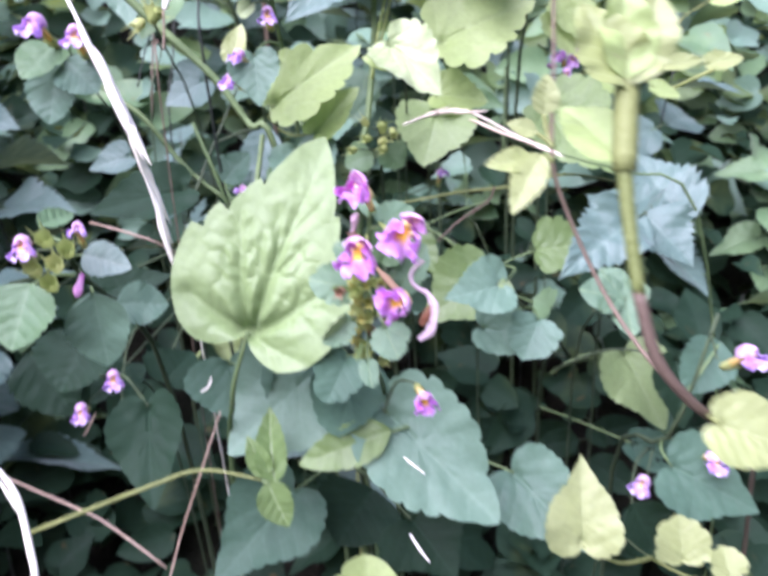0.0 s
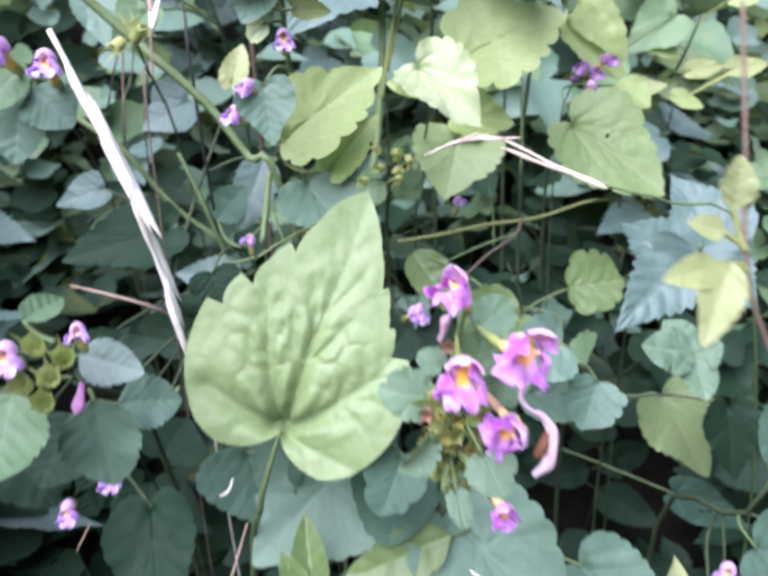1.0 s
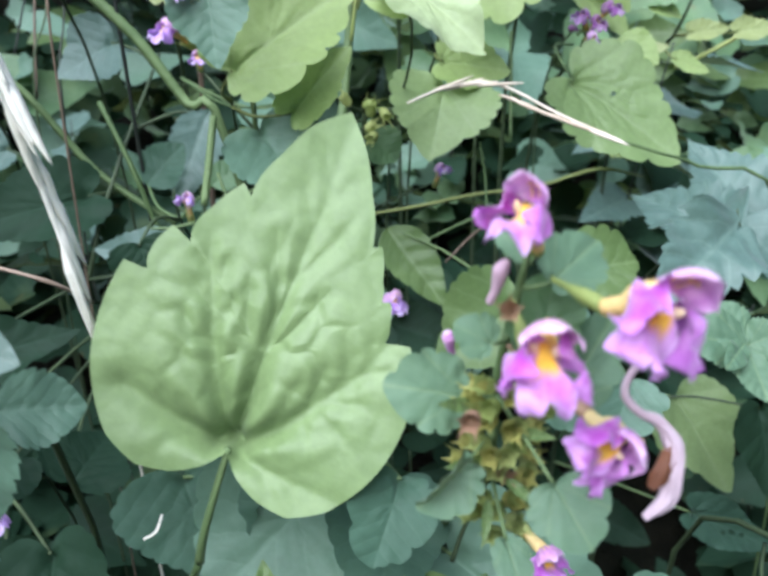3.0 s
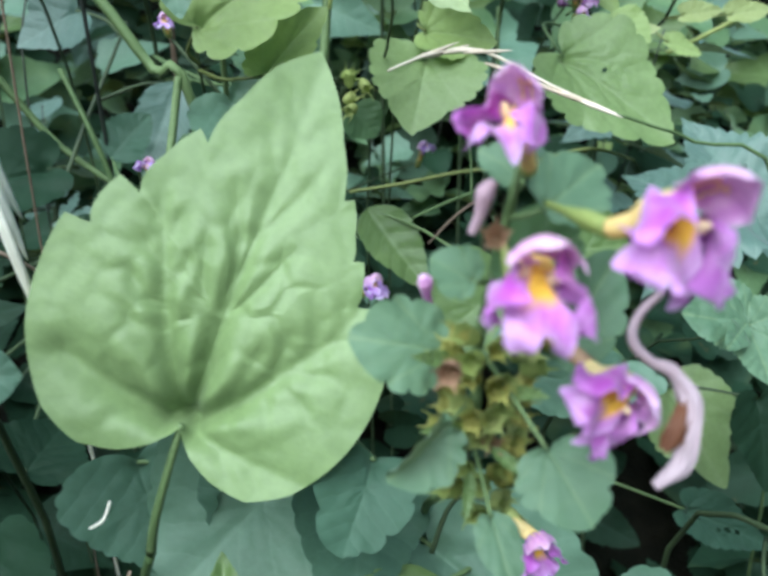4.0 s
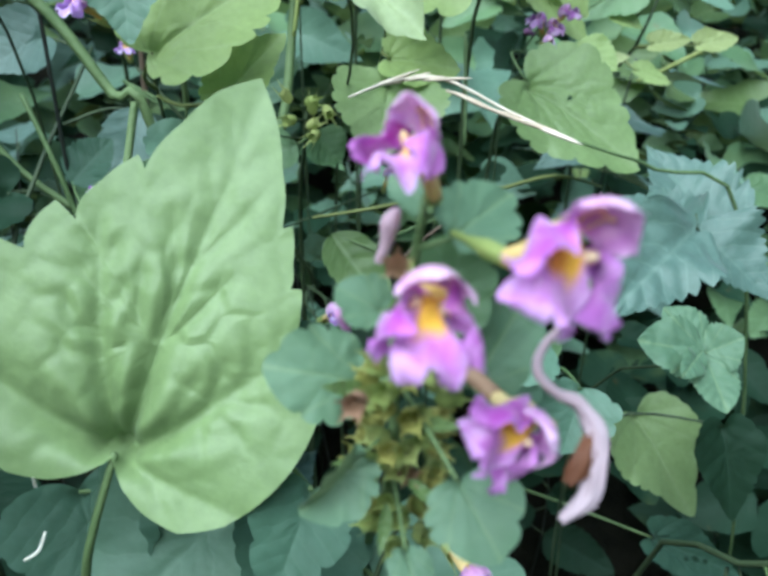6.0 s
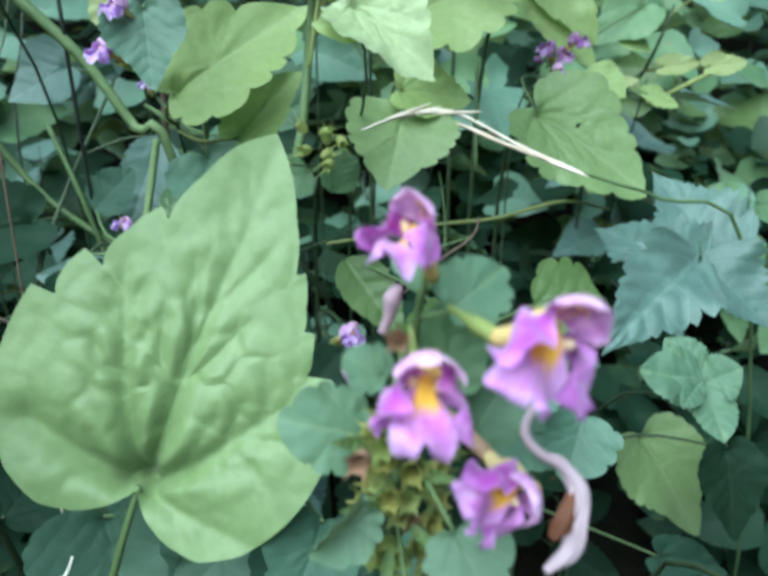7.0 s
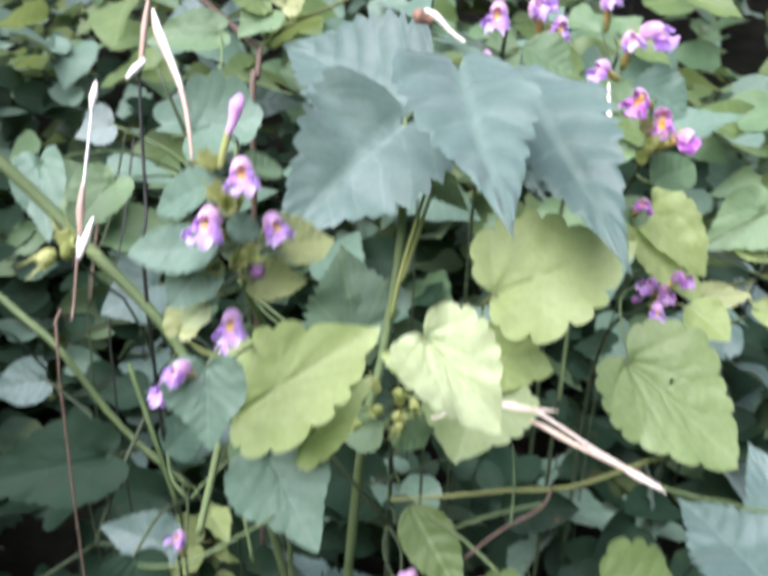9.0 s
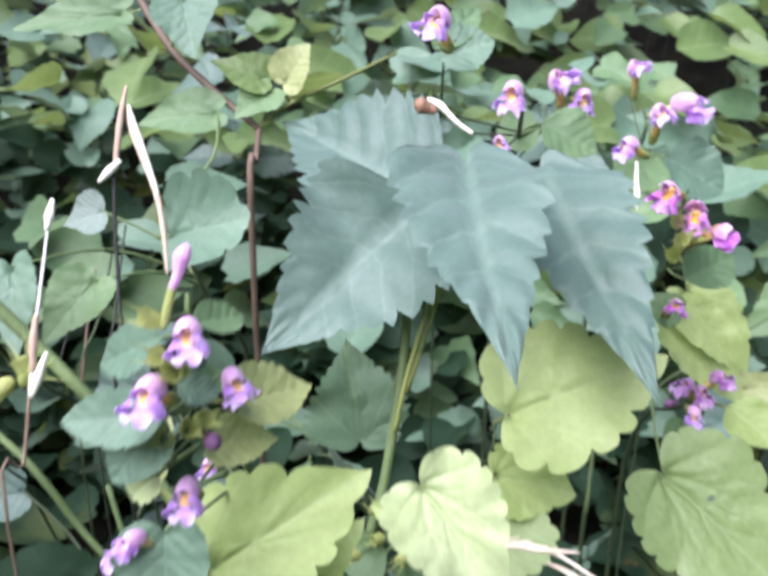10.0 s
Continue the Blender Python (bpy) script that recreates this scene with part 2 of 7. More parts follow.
def soil_material():
    n = Nodes("dark_soil")
    tc = n.add("TexCoord").outputs["Object"]
    a, b, c = n.noise(3.0, 6.0, tc), n.noise(45.0, 6.0, tc), n.noise(300.0, 4.0, tc)
    color = n.mix(n.ramp(b, 0.35, 0.7), (0.004, 0.004, 0.003, 1), (0.016, 0.014, 0.009, 1))
    color = n.mix(n.math("MULTIPLY", n.ramp(a, 0.45, 0.65), 0.6), color, (0.006, 0.010, 0.004, 1))
    return n.finish(color, 0.95, n.math("ADD", b, n.math("MULTIPLY", c, 0.4)), 0.01, spec=0.15)


# ---- builders ----
def mesh_object(name, verts, faces, material, parent=None, uv=None, label=""):
    me = bpy.data.meshes.new(name)
    me.from_pydata([tuple(v) for v in verts], [], faces)
    me.materials.append(material)
    if uv is not None:
        layer = me.uv_layers.new(name="UVMap")
        index = np.empty(len(me.loops), dtype=np.int32)
        me.loops.foreach_get("vertex_index", index)
        layer.data.foreach_set("uv", np.asarray(uv, dtype=np.float32)[index].ravel())
    me.polygons.foreach_set("use_smooth", np.ones(len(me.polygons), dtype=bool))
    ob = new(name, me)
    if parent is not None:
        ob.parent = parent
    if label:
        tagged(ob, label)
    return ob


def grid_faces(rows, cols, first=0):
    return [(first + r * cols + c, first + r * cols + c + 1, first + (r + 1) * cols + c + 1, first + (r + 1) * cols + c) for r in range(rows - 1) for c in range(cols - 1)]


# long leaves. kind: base offset, base power, tip power, lobe behind the petiole, teeth a side, depth of teeth, roundness, veins a side
KINDS = dict(
    ovate=(0.004, 0.55, 0.85, 0.02, 9, 0.10, 0.6, 6),
    nettle=(0.03, 0.42, 1.30, 0.07, 12, 0.17, 0.8, 7),
    lance=(0.0, 0.6, 1.0, 0.0, 8, 0.08, 0.7, 6),
)
dice = random.Random(7)


# rounded leaves. kind: edge radii round the middle of the blade from the tip (0 degrees) to the petiole (180), teeth a side, their depth
ANGLES = (0, 8, 15, 25, 40, 58, 76, 95, 117, 138, 152, 163, 172, 180)
ROUNDED = dict(
    heart=((0.70, 0.60, 0.53, 0.465, 0.42, 0.41, 0.425, 0.45, 0.475, 0.485, 0.465, 0.42, 0.365, 0.30), 10, 0.07),
    kidney=((0.60, 0.585, 0.565, 0.54, 0.50, 0.475, 0.47, 0.48, 0.50, 0.525, 0.525, 0.49, 0.41, 0.26), 10, 0.06),
    lobed=((0.68, 0.63, 0.575, 0.52, 0.475, 0.455, 0.455, 0.47, 0.49, 0.495, 0.475, 0.43, 0.37, 0.29), 8, 0.10),
    crenate=((0.67, 0.62, 0.57, 0.52, 0.475, 0.455, 0.455, 0.47, 0.48, 0.475, 0.445, 0.40, 0.35, 0.30), 6, 0.17),
    round=((0.60, 0.59, 0.575, 0.55, 0.51, 0.475, 0.455, 0.45, 0.445, 0.42, 0.39, 0.355, 0.325, 0.30), 4, 0.16),
)
# the pale heart leaf: its two sides differ, and its few blunt teeth meet in notches (angle, depth, how far each one reaches)
HERO_EDGE = ((0.71, 0.64, 0.55, 0.475, 0.435, 0.435, 0.452, 0.455, 0.467, 0.477, 0.460, 0.412, 0.358, 0.30),
             (0.71, 0.615, 0.53, 0.455, 0.395, 0.385, 0.415, 0.437, 0.457, 0.472, 0.459, 0.410, 0.358, 0.30))
HERO_NOTCHES = (((75, 0.15, 9), (54, 0.16, 8), (25, 0.10, 4)), ((67, 0.17, 11), (48, 0.075, 6), (27, 0.07, 6)))
MAIN_VEINS = ((0, 0.0, 0.97, 1.0), (33, -0.55, 0.62, 0.85), (-33, 0.55, 0.62, 0.85), (76, -0.5, 0.42, 0.6), (-76, 0.5, 0.42, 0.6))
HERO_VEINS = ((2, -0.03, 0.97, 1.0), (52, -0.95, 0.56, 0.9), (-29, 0.25, 0.60, 0.8), (-76, 0.1, 0.34, 0.9), (98, -0.4, 0.34, 0.35))


def vein_lines(mains):
    """The bent main veins that fan out from a leaf's base and the side veins that leave them: points and weight."""
    lines = []
    for angle, bend, reach, weight in mains:
        ts = np.linspace(0, reach, 14)
        turn = radians(angle) + bend * ts
        step = reach / 13
        pts = np.cumsum(np.stack([np.sin(turn), np.cos(turn)], 1) * step, 0) - np.array((math.sin(turn[0]), math.cos(turn[0]))) * step
        lines.append((pts, ts, weight, True))
        for k, (i, side) in enumerate(((3, -1), (4, 1), (6, -1), (7, 1), (9, -1), (10, 1), (11, -1))):
            if reach < 0.5 and k > 3:
                continue
            out = turn[i] + side * radians(43)
            far = (0.30 - 0.02 * i) * min(1.0, reach + 0.1)
            tt = np.linspace(0, far, 6)
            bent = out - side * 1.3 * tt
            lines.append((pts[i] + np.stack([np.sin(bent), np.cos(bent)], 1) * tt[:, None], tt, 0.42, False))
    return lines


VEINS = {"hero": vein_lines(HERO_VEINS), "": vein_lines(MAIN_VEINS)}


def palm(x, y, phase, deep, lines):
    """Relief of a blade whose main veins fan out from its base: valleys along them, swollen tissue between."""
    near, h = np.ones_like(x), np.zeros_like(x)
    wob = np.array([noise.noise((a * 6, b * 6, phase)) for a, b in zip(x, y)])
    wx, wy = x + 0.012 * wob, y - 0.012 * wob
    for pts, ts, weight, main in lines:
        best, along = np.full_like(x, 9.0), np.zeros_like(x)
        for k in range(len(pts) - 1):
            (px, py), (dx, dy) = pts[k], pts[k + 1] - pts[k]
            f = np.clip(((wx - px) * dx + (wy - py) * dy) / (dx * dx + dy * dy), 0, 1)
            d = np.hypot(wx - px - f * dx, wy - py - f * dy)
            hit = d < best
            best, along = np.where(hit, d, best), np.where(hit, ts[k] + f * (ts[k + 1] - ts[k]), along)
        near = np.minimum(near, best + 0.012 * (1 - weight))
        if main:
            h -= weight * 0.15 * np.exp(-(best / (0.022 + 0.085 * along)) ** 1.6) * np.minimum(1.0, along / 0.04) * np.exp(-along / 0.17)
    middle = np.exp(-((x * x + (y - 0.33) ** 2) / 0.10))
    h += (0.006 + 0.018 * middle) * (1 - np.exp(-((near / 0.030) ** 1.5)))
    cells = np.array([(lambda g: g[1] - g[0])(noise.voronoi((a * 11 + phase, b * 9, phase))[0]) for a, b in zip(wx, wy)])
    h += 0.009 * np.minimum(1.0, cells / 0.36) * (0.12 + middle)
    return h * deep


def edge_radius(kind, degrees, side, r_phase):
    """How far a rounded leaf's edge lies from the middle of its blade."""
    if kind == "hero":
        r = np.interp(degrees, ANGLES, HERO_EDGE[side > 0])
        for at, depth, reach in HERO_NOTCHES[side > 0]:
            d = at - degrees
            r = r * (1 - depth * np.where(d >= 0, np.exp(-(np.abs(d) / reach) ** 0.9), np.clip(1 + d / 1.8, 0, 1)))
        return r
    radii, teeth, depth = ROUNDED[kind]
    r = np.interp(degrees, ANGLES, radii)
    q = (np.clip(degrees, 6, 168) - 6) / 162 * teeth + 0.25 * np.sin(degrees / 19 + r_phase + side)
    f = 1 - q % 1.0
    tooth = 1 - np.abs(2 * np.abs(f - 0.42) ** 1.0 - 0.16) ** 2.2
    fade = np.clip((degrees - 6) / 14, 0, 1) * np.clip((172 - degrees) / 40, 0.15, 1)
    r = r * (1 - depth * (1 - np.clip(tooth, 0, 1)) * fade)
    return r * (1 + 0.035 * np.sin(degrees / 31 + r_phase * 2 + 2 * side) + 0.02 * np.sin(degrees / 11 + r_phase))


def rounded_blade(kind, length, width, cup, fold, droop, wave, res, seed, skew=0.0, holes=()):
    """A heart-shaped or round blade along +y from its petiole at the origin, its upper face to +z: points, faces, uv."""
    r = random.Random(seed)
    ph = [r.uniform(0, 6.3) for _ in range(4)]
    count, rings = {0: (22, 3), 1: (132, 10), 2: (300, 34)}[res]
    if kind == "hero":
        extra = [(s * (at + d)) % 360 for s, side in ((-1, 0), (1, 1)) for at, _, _ in HERO_NOTCHES[side] for d in (-1.2, -0.4, 0.3, 0.9, 1.5, 2.0)]
        turns = np.array(sorted([k * 360 / count for k in range(count)] + extra))
    else:
        turns = np.arange(count) * 360 / count
    side = np.where(turns <= 180, 1, -1)
    degrees = np.where(turns <= 180, turns, 360 - turns)
    edge = np.where(side > 0, edge_radius(kind, degrees, 1, ph[0]), edge_radius(kind, degrees, -1, ph[0]))
    gap = np.abs((turns[:, None] - turns[None, :] + 180) % 360 - 180)
    soft = np.exp(-(gap / 9) ** 2)
    smooth = soft @ edge / soft.sum(1)
    steps = np.linspace(0, 1, rings + 1)[1:] ** 0.9
    rr = np.concatenate([[0.0], *[(smooth * (1 - q ** 9) + edge * q ** 9) * q for q in steps]])
    an = np.radians(np.concatenate([[0.0], *[turns] * rings]))
    g = np.concatenate([[0.0], *[np.full(len(turns), q) for q in steps]])
    base_r = 0.30
    wide = 1.0 if kind == "hero" else width / 0.93
    x = rr * np.sin(an) * wide
    y = base_r + rr * np.cos(an)
    sd = np.where(x > 0, 1.0, -1.0)
    x = x * (1 + skew * sd)
    ax = np.abs(x)
    z = cup * 4 * x * x / max(width, 0.3) + fold * np.sqrt(ax * ax + 0.0004) - droop * np.maximum(y, 0) ** 2
    z = z + wave * g ** 3 * (np.sin(ph[1] + 3 * an) + 0.7 * np.sin(ph[2] + 5 * an) + 0.35 * np.sin(ph[3] + 11 * an))
    if res:
        z = z + palm(x / wide, y, ph[0], 1.0 if kind == "hero" else 0.42, VEINS["hero" if kind == "hero" else ""])
        z = z + 0.004 * np.array([noise.noise((a * 9 + ph[1], b * 9, 7.7)) for a, b in zip(x, y)])
    n = len(turns)
    faces = [(0, 1 + k, 1 + (k + 1) % n) for k in range(n)]
    for q in range(rings - 1):
        first = 1 + q * n
        faces += [(first + k, first + n + k, first + n + (k + 1) % n, first + (k + 1) % n) for k in range(n)]
    faces = [f[::-1] for f in faces]
    uv = np.stack([0.5 + x, y], 1)
    for hu, hv, hr in holes:
        faces = [f for f in faces if math.hypot(np.mean(x[list(f)]) / width + 0.5 - hu, (np.mean(y[list(f)]) - hv) * 1.4) > hr]
    return (np.stack([x, y, z], 1) * length).tolist(), faces, uv.tolist()


def blade(kind, length, width, cup=0.1, fold=0.0, droop=0.1, wave=0.03, quilt=0.012, res=1, seed=0, skew=0.0, holes=()):
    """A leaf blade along +y from its petiole at the origin, its upper face to +z: points, faces, uv."""
    if kind not in KINDS:
        return rounded_blade(kind, length, width, cup, fold, droop, wave, res, seed, skew, holes)
    a, p, q, lobe, teeth, depth, power, veins = KINDS[kind]
    r = random.Random(seed)
    ph = [r.uniform(0, 6.3) for _ in range(4)]
    steps = {0: (0.0, 0.92), 1: (0.0, 0.16, 0.34, 0.5, 0.66, 0.8, 0.94), 2: (0.0, 0.06, 0.13, 0.22, 0.31, 0.40, 0.49, 0.58, 0.67, 0.76, 0.85, 0.93)}[res]
    vs = [(k + f) / teeth + 1e-7 for k in range(teeth) for f in steps] + [1.0]
    if res == 0:
        vs = vs[:: 2] if teeth > 8 else vs
        vs = vs if vs[-1] == 1.0 else vs + [1.0]
    half = {0: 2, 1: 8, 2: 24}[res]
    us = np.linspace(-1, 1, 2 * half + 1)
    us = np.sign(us) * np.abs(us) ** 0.85
    peak = max(((v / 200 + a) ** p) * (1 - v / 200) ** q for v in range(200))
    verts, uv = [], []
    for v in vs:
        w = ((v + a) ** p) * (1 - v) ** q / peak
        f = (v * teeth) % 1.0 if v < 1 else 1.0
        for u in us:
            side = 1 if u > 0 else -1
            tooth = 1 - depth * (1 - min(1.0, f / 0.93) ** power) * (1 + 0.35 * math.sin(ph[0] + 2.3 * math.floor(v * teeth) + side)) * min(1.0, max(0.15, 6 * v - 0.6)) * min(1.0, max(0.25, 4.4 - 5 * v))
            e = abs(u)
            x = u * w * (1 + (tooth - 1) * e ** 3) * width / 2 * (1 + skew * side) * (1 + 0.05 * math.sin(ph[3] + 5 * v + side))
            y = v + 0.05 * e ** 4 * (f if f < 0.95 else 0) / teeth - lobe * (1 - v) ** 2.2 * (math.sin(math.pi * e ** 0.75 / 1.05) ** 0.8 - 0.75 * e ** 4)
            lat = (v - 0.30 * e * width) * veins + 0.12 * math.sin(ph[1] + 5 * v + 2 * side)
            bulge = abs(math.sin(math.pi * lat)) ** 1.1 * min(1, 5 * e) * (1 - e ** 5)
            g = min(1.0, abs(x) / (width / 2))
            z = cup * width * g * g + fold * g * width / 2 - droop * v * v + quilt * 0.8 * bulge - 0.018 * math.exp(-(e / 0.09) ** 2) * (1 - v)
            z += wave * g * (math.sin(ph[1] + 9 * y + side) + 0.6 * math.sin(ph[2] + 17 * y * side))
            x += wave * 0.6 * math.sin(ph[3] + 4 * v)
            if res:
                z += 0.006 * noise.noise((x * 9 + ph[0], y * 9, 2.1))
            verts.append((x * length, y * length, z * length))
            uv.append((0.5 + x, v))
    return verts, grid_faces(len(vs), len(us)), uv


def frame_of(base, tip, roll=0.0):
    """A pose at base with +y towards tip, and +z turned as far as may be to the open light (up and south)."""
    y = (Vector(tip) - Vector(base)).normalized()
    z = Vector((0.0, -0.72, 0.69))
    z = (z - z.dot(y) * y).normalized()
    z = Matrix.Rotation(radians(roll), 3, y) @ z
    x = y.cross(z)
    return Matrix(((x.x, y.x, z.x, base[0]), (x.y, y.y, z.y, base[1]), (x.z, y.z, z.z, base[2]), (0, 0, 0, 1)))


def tube_points(points, radii, sides=6, smooth=4):
    """A tapered round stalk along a smoothed line through points: vertices, faces and uv."""
    pts = [Vector(p) for p in points]
    line, rad = [], []
    for k in range(len(pts) - 1):
        p0, p1, p2, p3 = pts[max(0, k - 1)], pts[k], pts[k + 1], pts[min(len(pts) - 1, k + 2)]
        for s in range(smooth):
            t = s / smooth
            line.append(0.5 * (2 * p1 + (p2 - p0) * t + (2 * p0 - 5 * p1 + 4 * p2 - p3) * t * t + (3 * p1 - p0 - 3 * p2 + p3) * t ** 3))
            rad.append(radii[k] * (1 - t) + radii[k + 1] * t)
    line.append(pts[-1]), rad.append(radii[-1])
    verts, uv, faces = [], [], []
    n = Vector((1, 0.01, 0.02))
    for k, c in enumerate(line):
        d = (line[min(k + 1, len(line) - 1)] - line[max(k - 1, 0)]).normalized()
        n = (n - n.dot(d) * d).normalized()
        b = d.cross(n)
        for j in range(sides):
            an = 2 * math.pi * j / sides
            verts.append(c + rad[k] * (math.cos(an) * n + math.sin(an) * b))
            uv.append((j / sides, k / len(line)))
    for k in range(len(line) - 1):
        for j in range(sides):
            faces.append((k * sides + j, k * sides + (j + 1) % sides, (k + 1) * sides + (j + 1) % sides, (k + 1) * sides + j))
    faces.append(tuple(range(sides - 1, -1, -1)))
    faces.append(tuple(range((len(line) - 1) * sides, len(line) * sides)))
    return verts, faces, uv


def stalk(parent, name, material, points, radii, sides=7, label=""):
    if isinstance(radii, (int, float)):
        radii = [radii] * len(points)
    v, f, uv = tube_points(points, radii, sides)
    return mesh_object(name, v, f, M[material], parent, uv, label)


def plant(name, label, category, base=(0, 0, 0), group="", kind=""):
    """A thing's empty at its base; its parts are given in the place's own coordinates."""
    e = new(name)
    e.empty_display_size = 0.01
    e["base"] = base
    return tagged(e, label, category, group, kind)


def leaf(parent, kind, material, base, tip, width, roll=0.0, stem=None, cup=0.08, fold=0.15, droop=0.06, wave=0.02, quilt=0.012, res=1, name="leaf", label="", skew=0.0, thin=0.0006, holes=()):
    """A leaf from its base to its tip (width: in lengths), with a petiole to the point stem."""
    m = frame_of(base, tip, roll)
    length = (Vector(tip) - Vector(base)).length
    v, f, uv = blade(kind, length, width, cup, fold, droop, wave, quilt, res, dice.randrange(9999), skew, holes)
    ob = mesh_object(name, v, f, M[material], parent, uv, label)
    ob.matrix_basis = m
    if stem is not None:
        inv = m.inverted()
        s = inv @ Vector(stem)
        mid = s * 0.5 + Vector((0, -0.12 * s.length, 0.0))
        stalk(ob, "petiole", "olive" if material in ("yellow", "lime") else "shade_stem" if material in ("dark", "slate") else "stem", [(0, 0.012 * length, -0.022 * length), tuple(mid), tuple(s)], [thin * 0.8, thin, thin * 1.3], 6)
    return ob


def petal(length, width, bend, cross, tip_notch=0.0, base=0.35, power=0.6, rows=9, cols=9, ruffle=0.03, seed=0):
    """A petal lobe along +y that bends towards +z by bend degrees, hollow by cross: points, faces, uv."""
    r = random.Random(seed)
    ph = r.uniform(0, 6)
    verts, uv = [], []
    y = z = 0.0
    for i in range(rows):
        v = i / (rows - 1)
        an = radians(bend) * v
        if i:
            y += math.cos(an) / (rows - 1) * length
            z += math.sin(an) / (rows - 1) * length
        w = (base + (1 - base) * math.sin(math.pi * min(1, v * 1.15) * 0.5) ** 1.2) * max(0.0, 1 - v ** 5 * 0.94) ** power
        for j in range(cols):
            u = 2 * j / (cols - 1) - 1
            x = u * w * width / 2
            h = cross * width * (u * w) ** 2 + ruffle * width * abs(u) * math.sin(ph + 9 * v + 3 * u)
            back = tip_notch * length * v ** 6 * (1 - abs(u)) ** 1.5 + 0.16 * length * v ** 4 * abs(u) ** 3
            verts.append((x, y - math.sin(an) * h - back * math.cos(an), z + math.cos(an) * h - back * math.sin(an)))
            uv.append((u * 0.5 + 0.5, v))
    return verts, grid_faces(rows, cols), uv


def turned(data, m):
    v, f, uv = data
    return [m @ Vector(p) for p in v], f, uv


def calyx_points(length, radius, teeth=5, spine=0.9):
    """A ribbed cup with bristle teeth, opening along +y."""
    verts, faces, uv = [], [], []
    sides = teeth * 4
    for k, (y, s) in enumerate(((0, 0.35), (0.15, 0.75), (0.45, 1.0), (0.8, 0.95), (1.0, 1.1))):
        for j in range(sides):
            an = 2 * math.pi * j / sides
            rr = radius * s * (1 + 0.07 * math.cos(2 * teeth * an))
            verts.append((rr * math.cos(an), y * length, rr * math.sin(an)))
            uv.append((j / sides, y))
    for k in range(4):
        for j in range(sides):
            faces.append((k * sides + j, k * sides + (j + 1) % sides, (k + 1) * sides + (j + 1) % sides, (k + 1) * sides + j))
    faces.append(tuple(range(sides)))
    for t in range(teeth):
        first = len(verts)
        for s in range(4):
            f = s / 3
            c = 2 * math.pi * (t * 4 + 1) / sides
            rr = radius * (1.1 + 0.55 * f)
            wd = radius * 0.20 * (1 - f) ** 1.6 + 0.00005
            for e in (-1, 1):
                verts.append((rr * math.cos(c) - e * wd * math.sin(c), length * (0.97 + spine * f), rr * math.sin(c) + e * wd * math.cos(c)))
                uv.append((0.5, f))
        for s in range(3):
            faces.append((first + 2 * s, first + 2 * s + 1, first + 2 * s + 3, first + 2 * s + 2))
    return verts, faces, uv


def hood_shell(s, wide, arc, rows=11, cols=17):
    """The helmet of a two-lipped flower: an arched shell open below and in front, with a finely uneven rim."""
    verts, uv = [], []
    for i in range(rows):
        v = i / (rows - 1)
        a = radians(-62 + v * 128)
        for j in range(cols):
            u = 2 * j / (cols - 1) - 1
            b = radians(arc) * u * (1 - 0.18 * v * v)
            rim = 1 + (0.05 * math.sin(7 * u + 2) + 0.03 * math.sin(17 * u)) * v ** 4
            c = max(0.16, math.cos(a)) ** 0.8
            y = -0.12 * s + 0.46 * s * math.sin(a) * rim - 0.10 * s * abs(u) ** 2 * v
            verts.append((0.37 * wide * s * math.sin(b) * c, y, 0.06 * s + 0.44 * (0.4 + 0.6 * wide) * s * math.cos(b) * c))
            uv.append((u * 0.5 + 0.5, v))
    return verts, grid_faces(rows, cols), uv


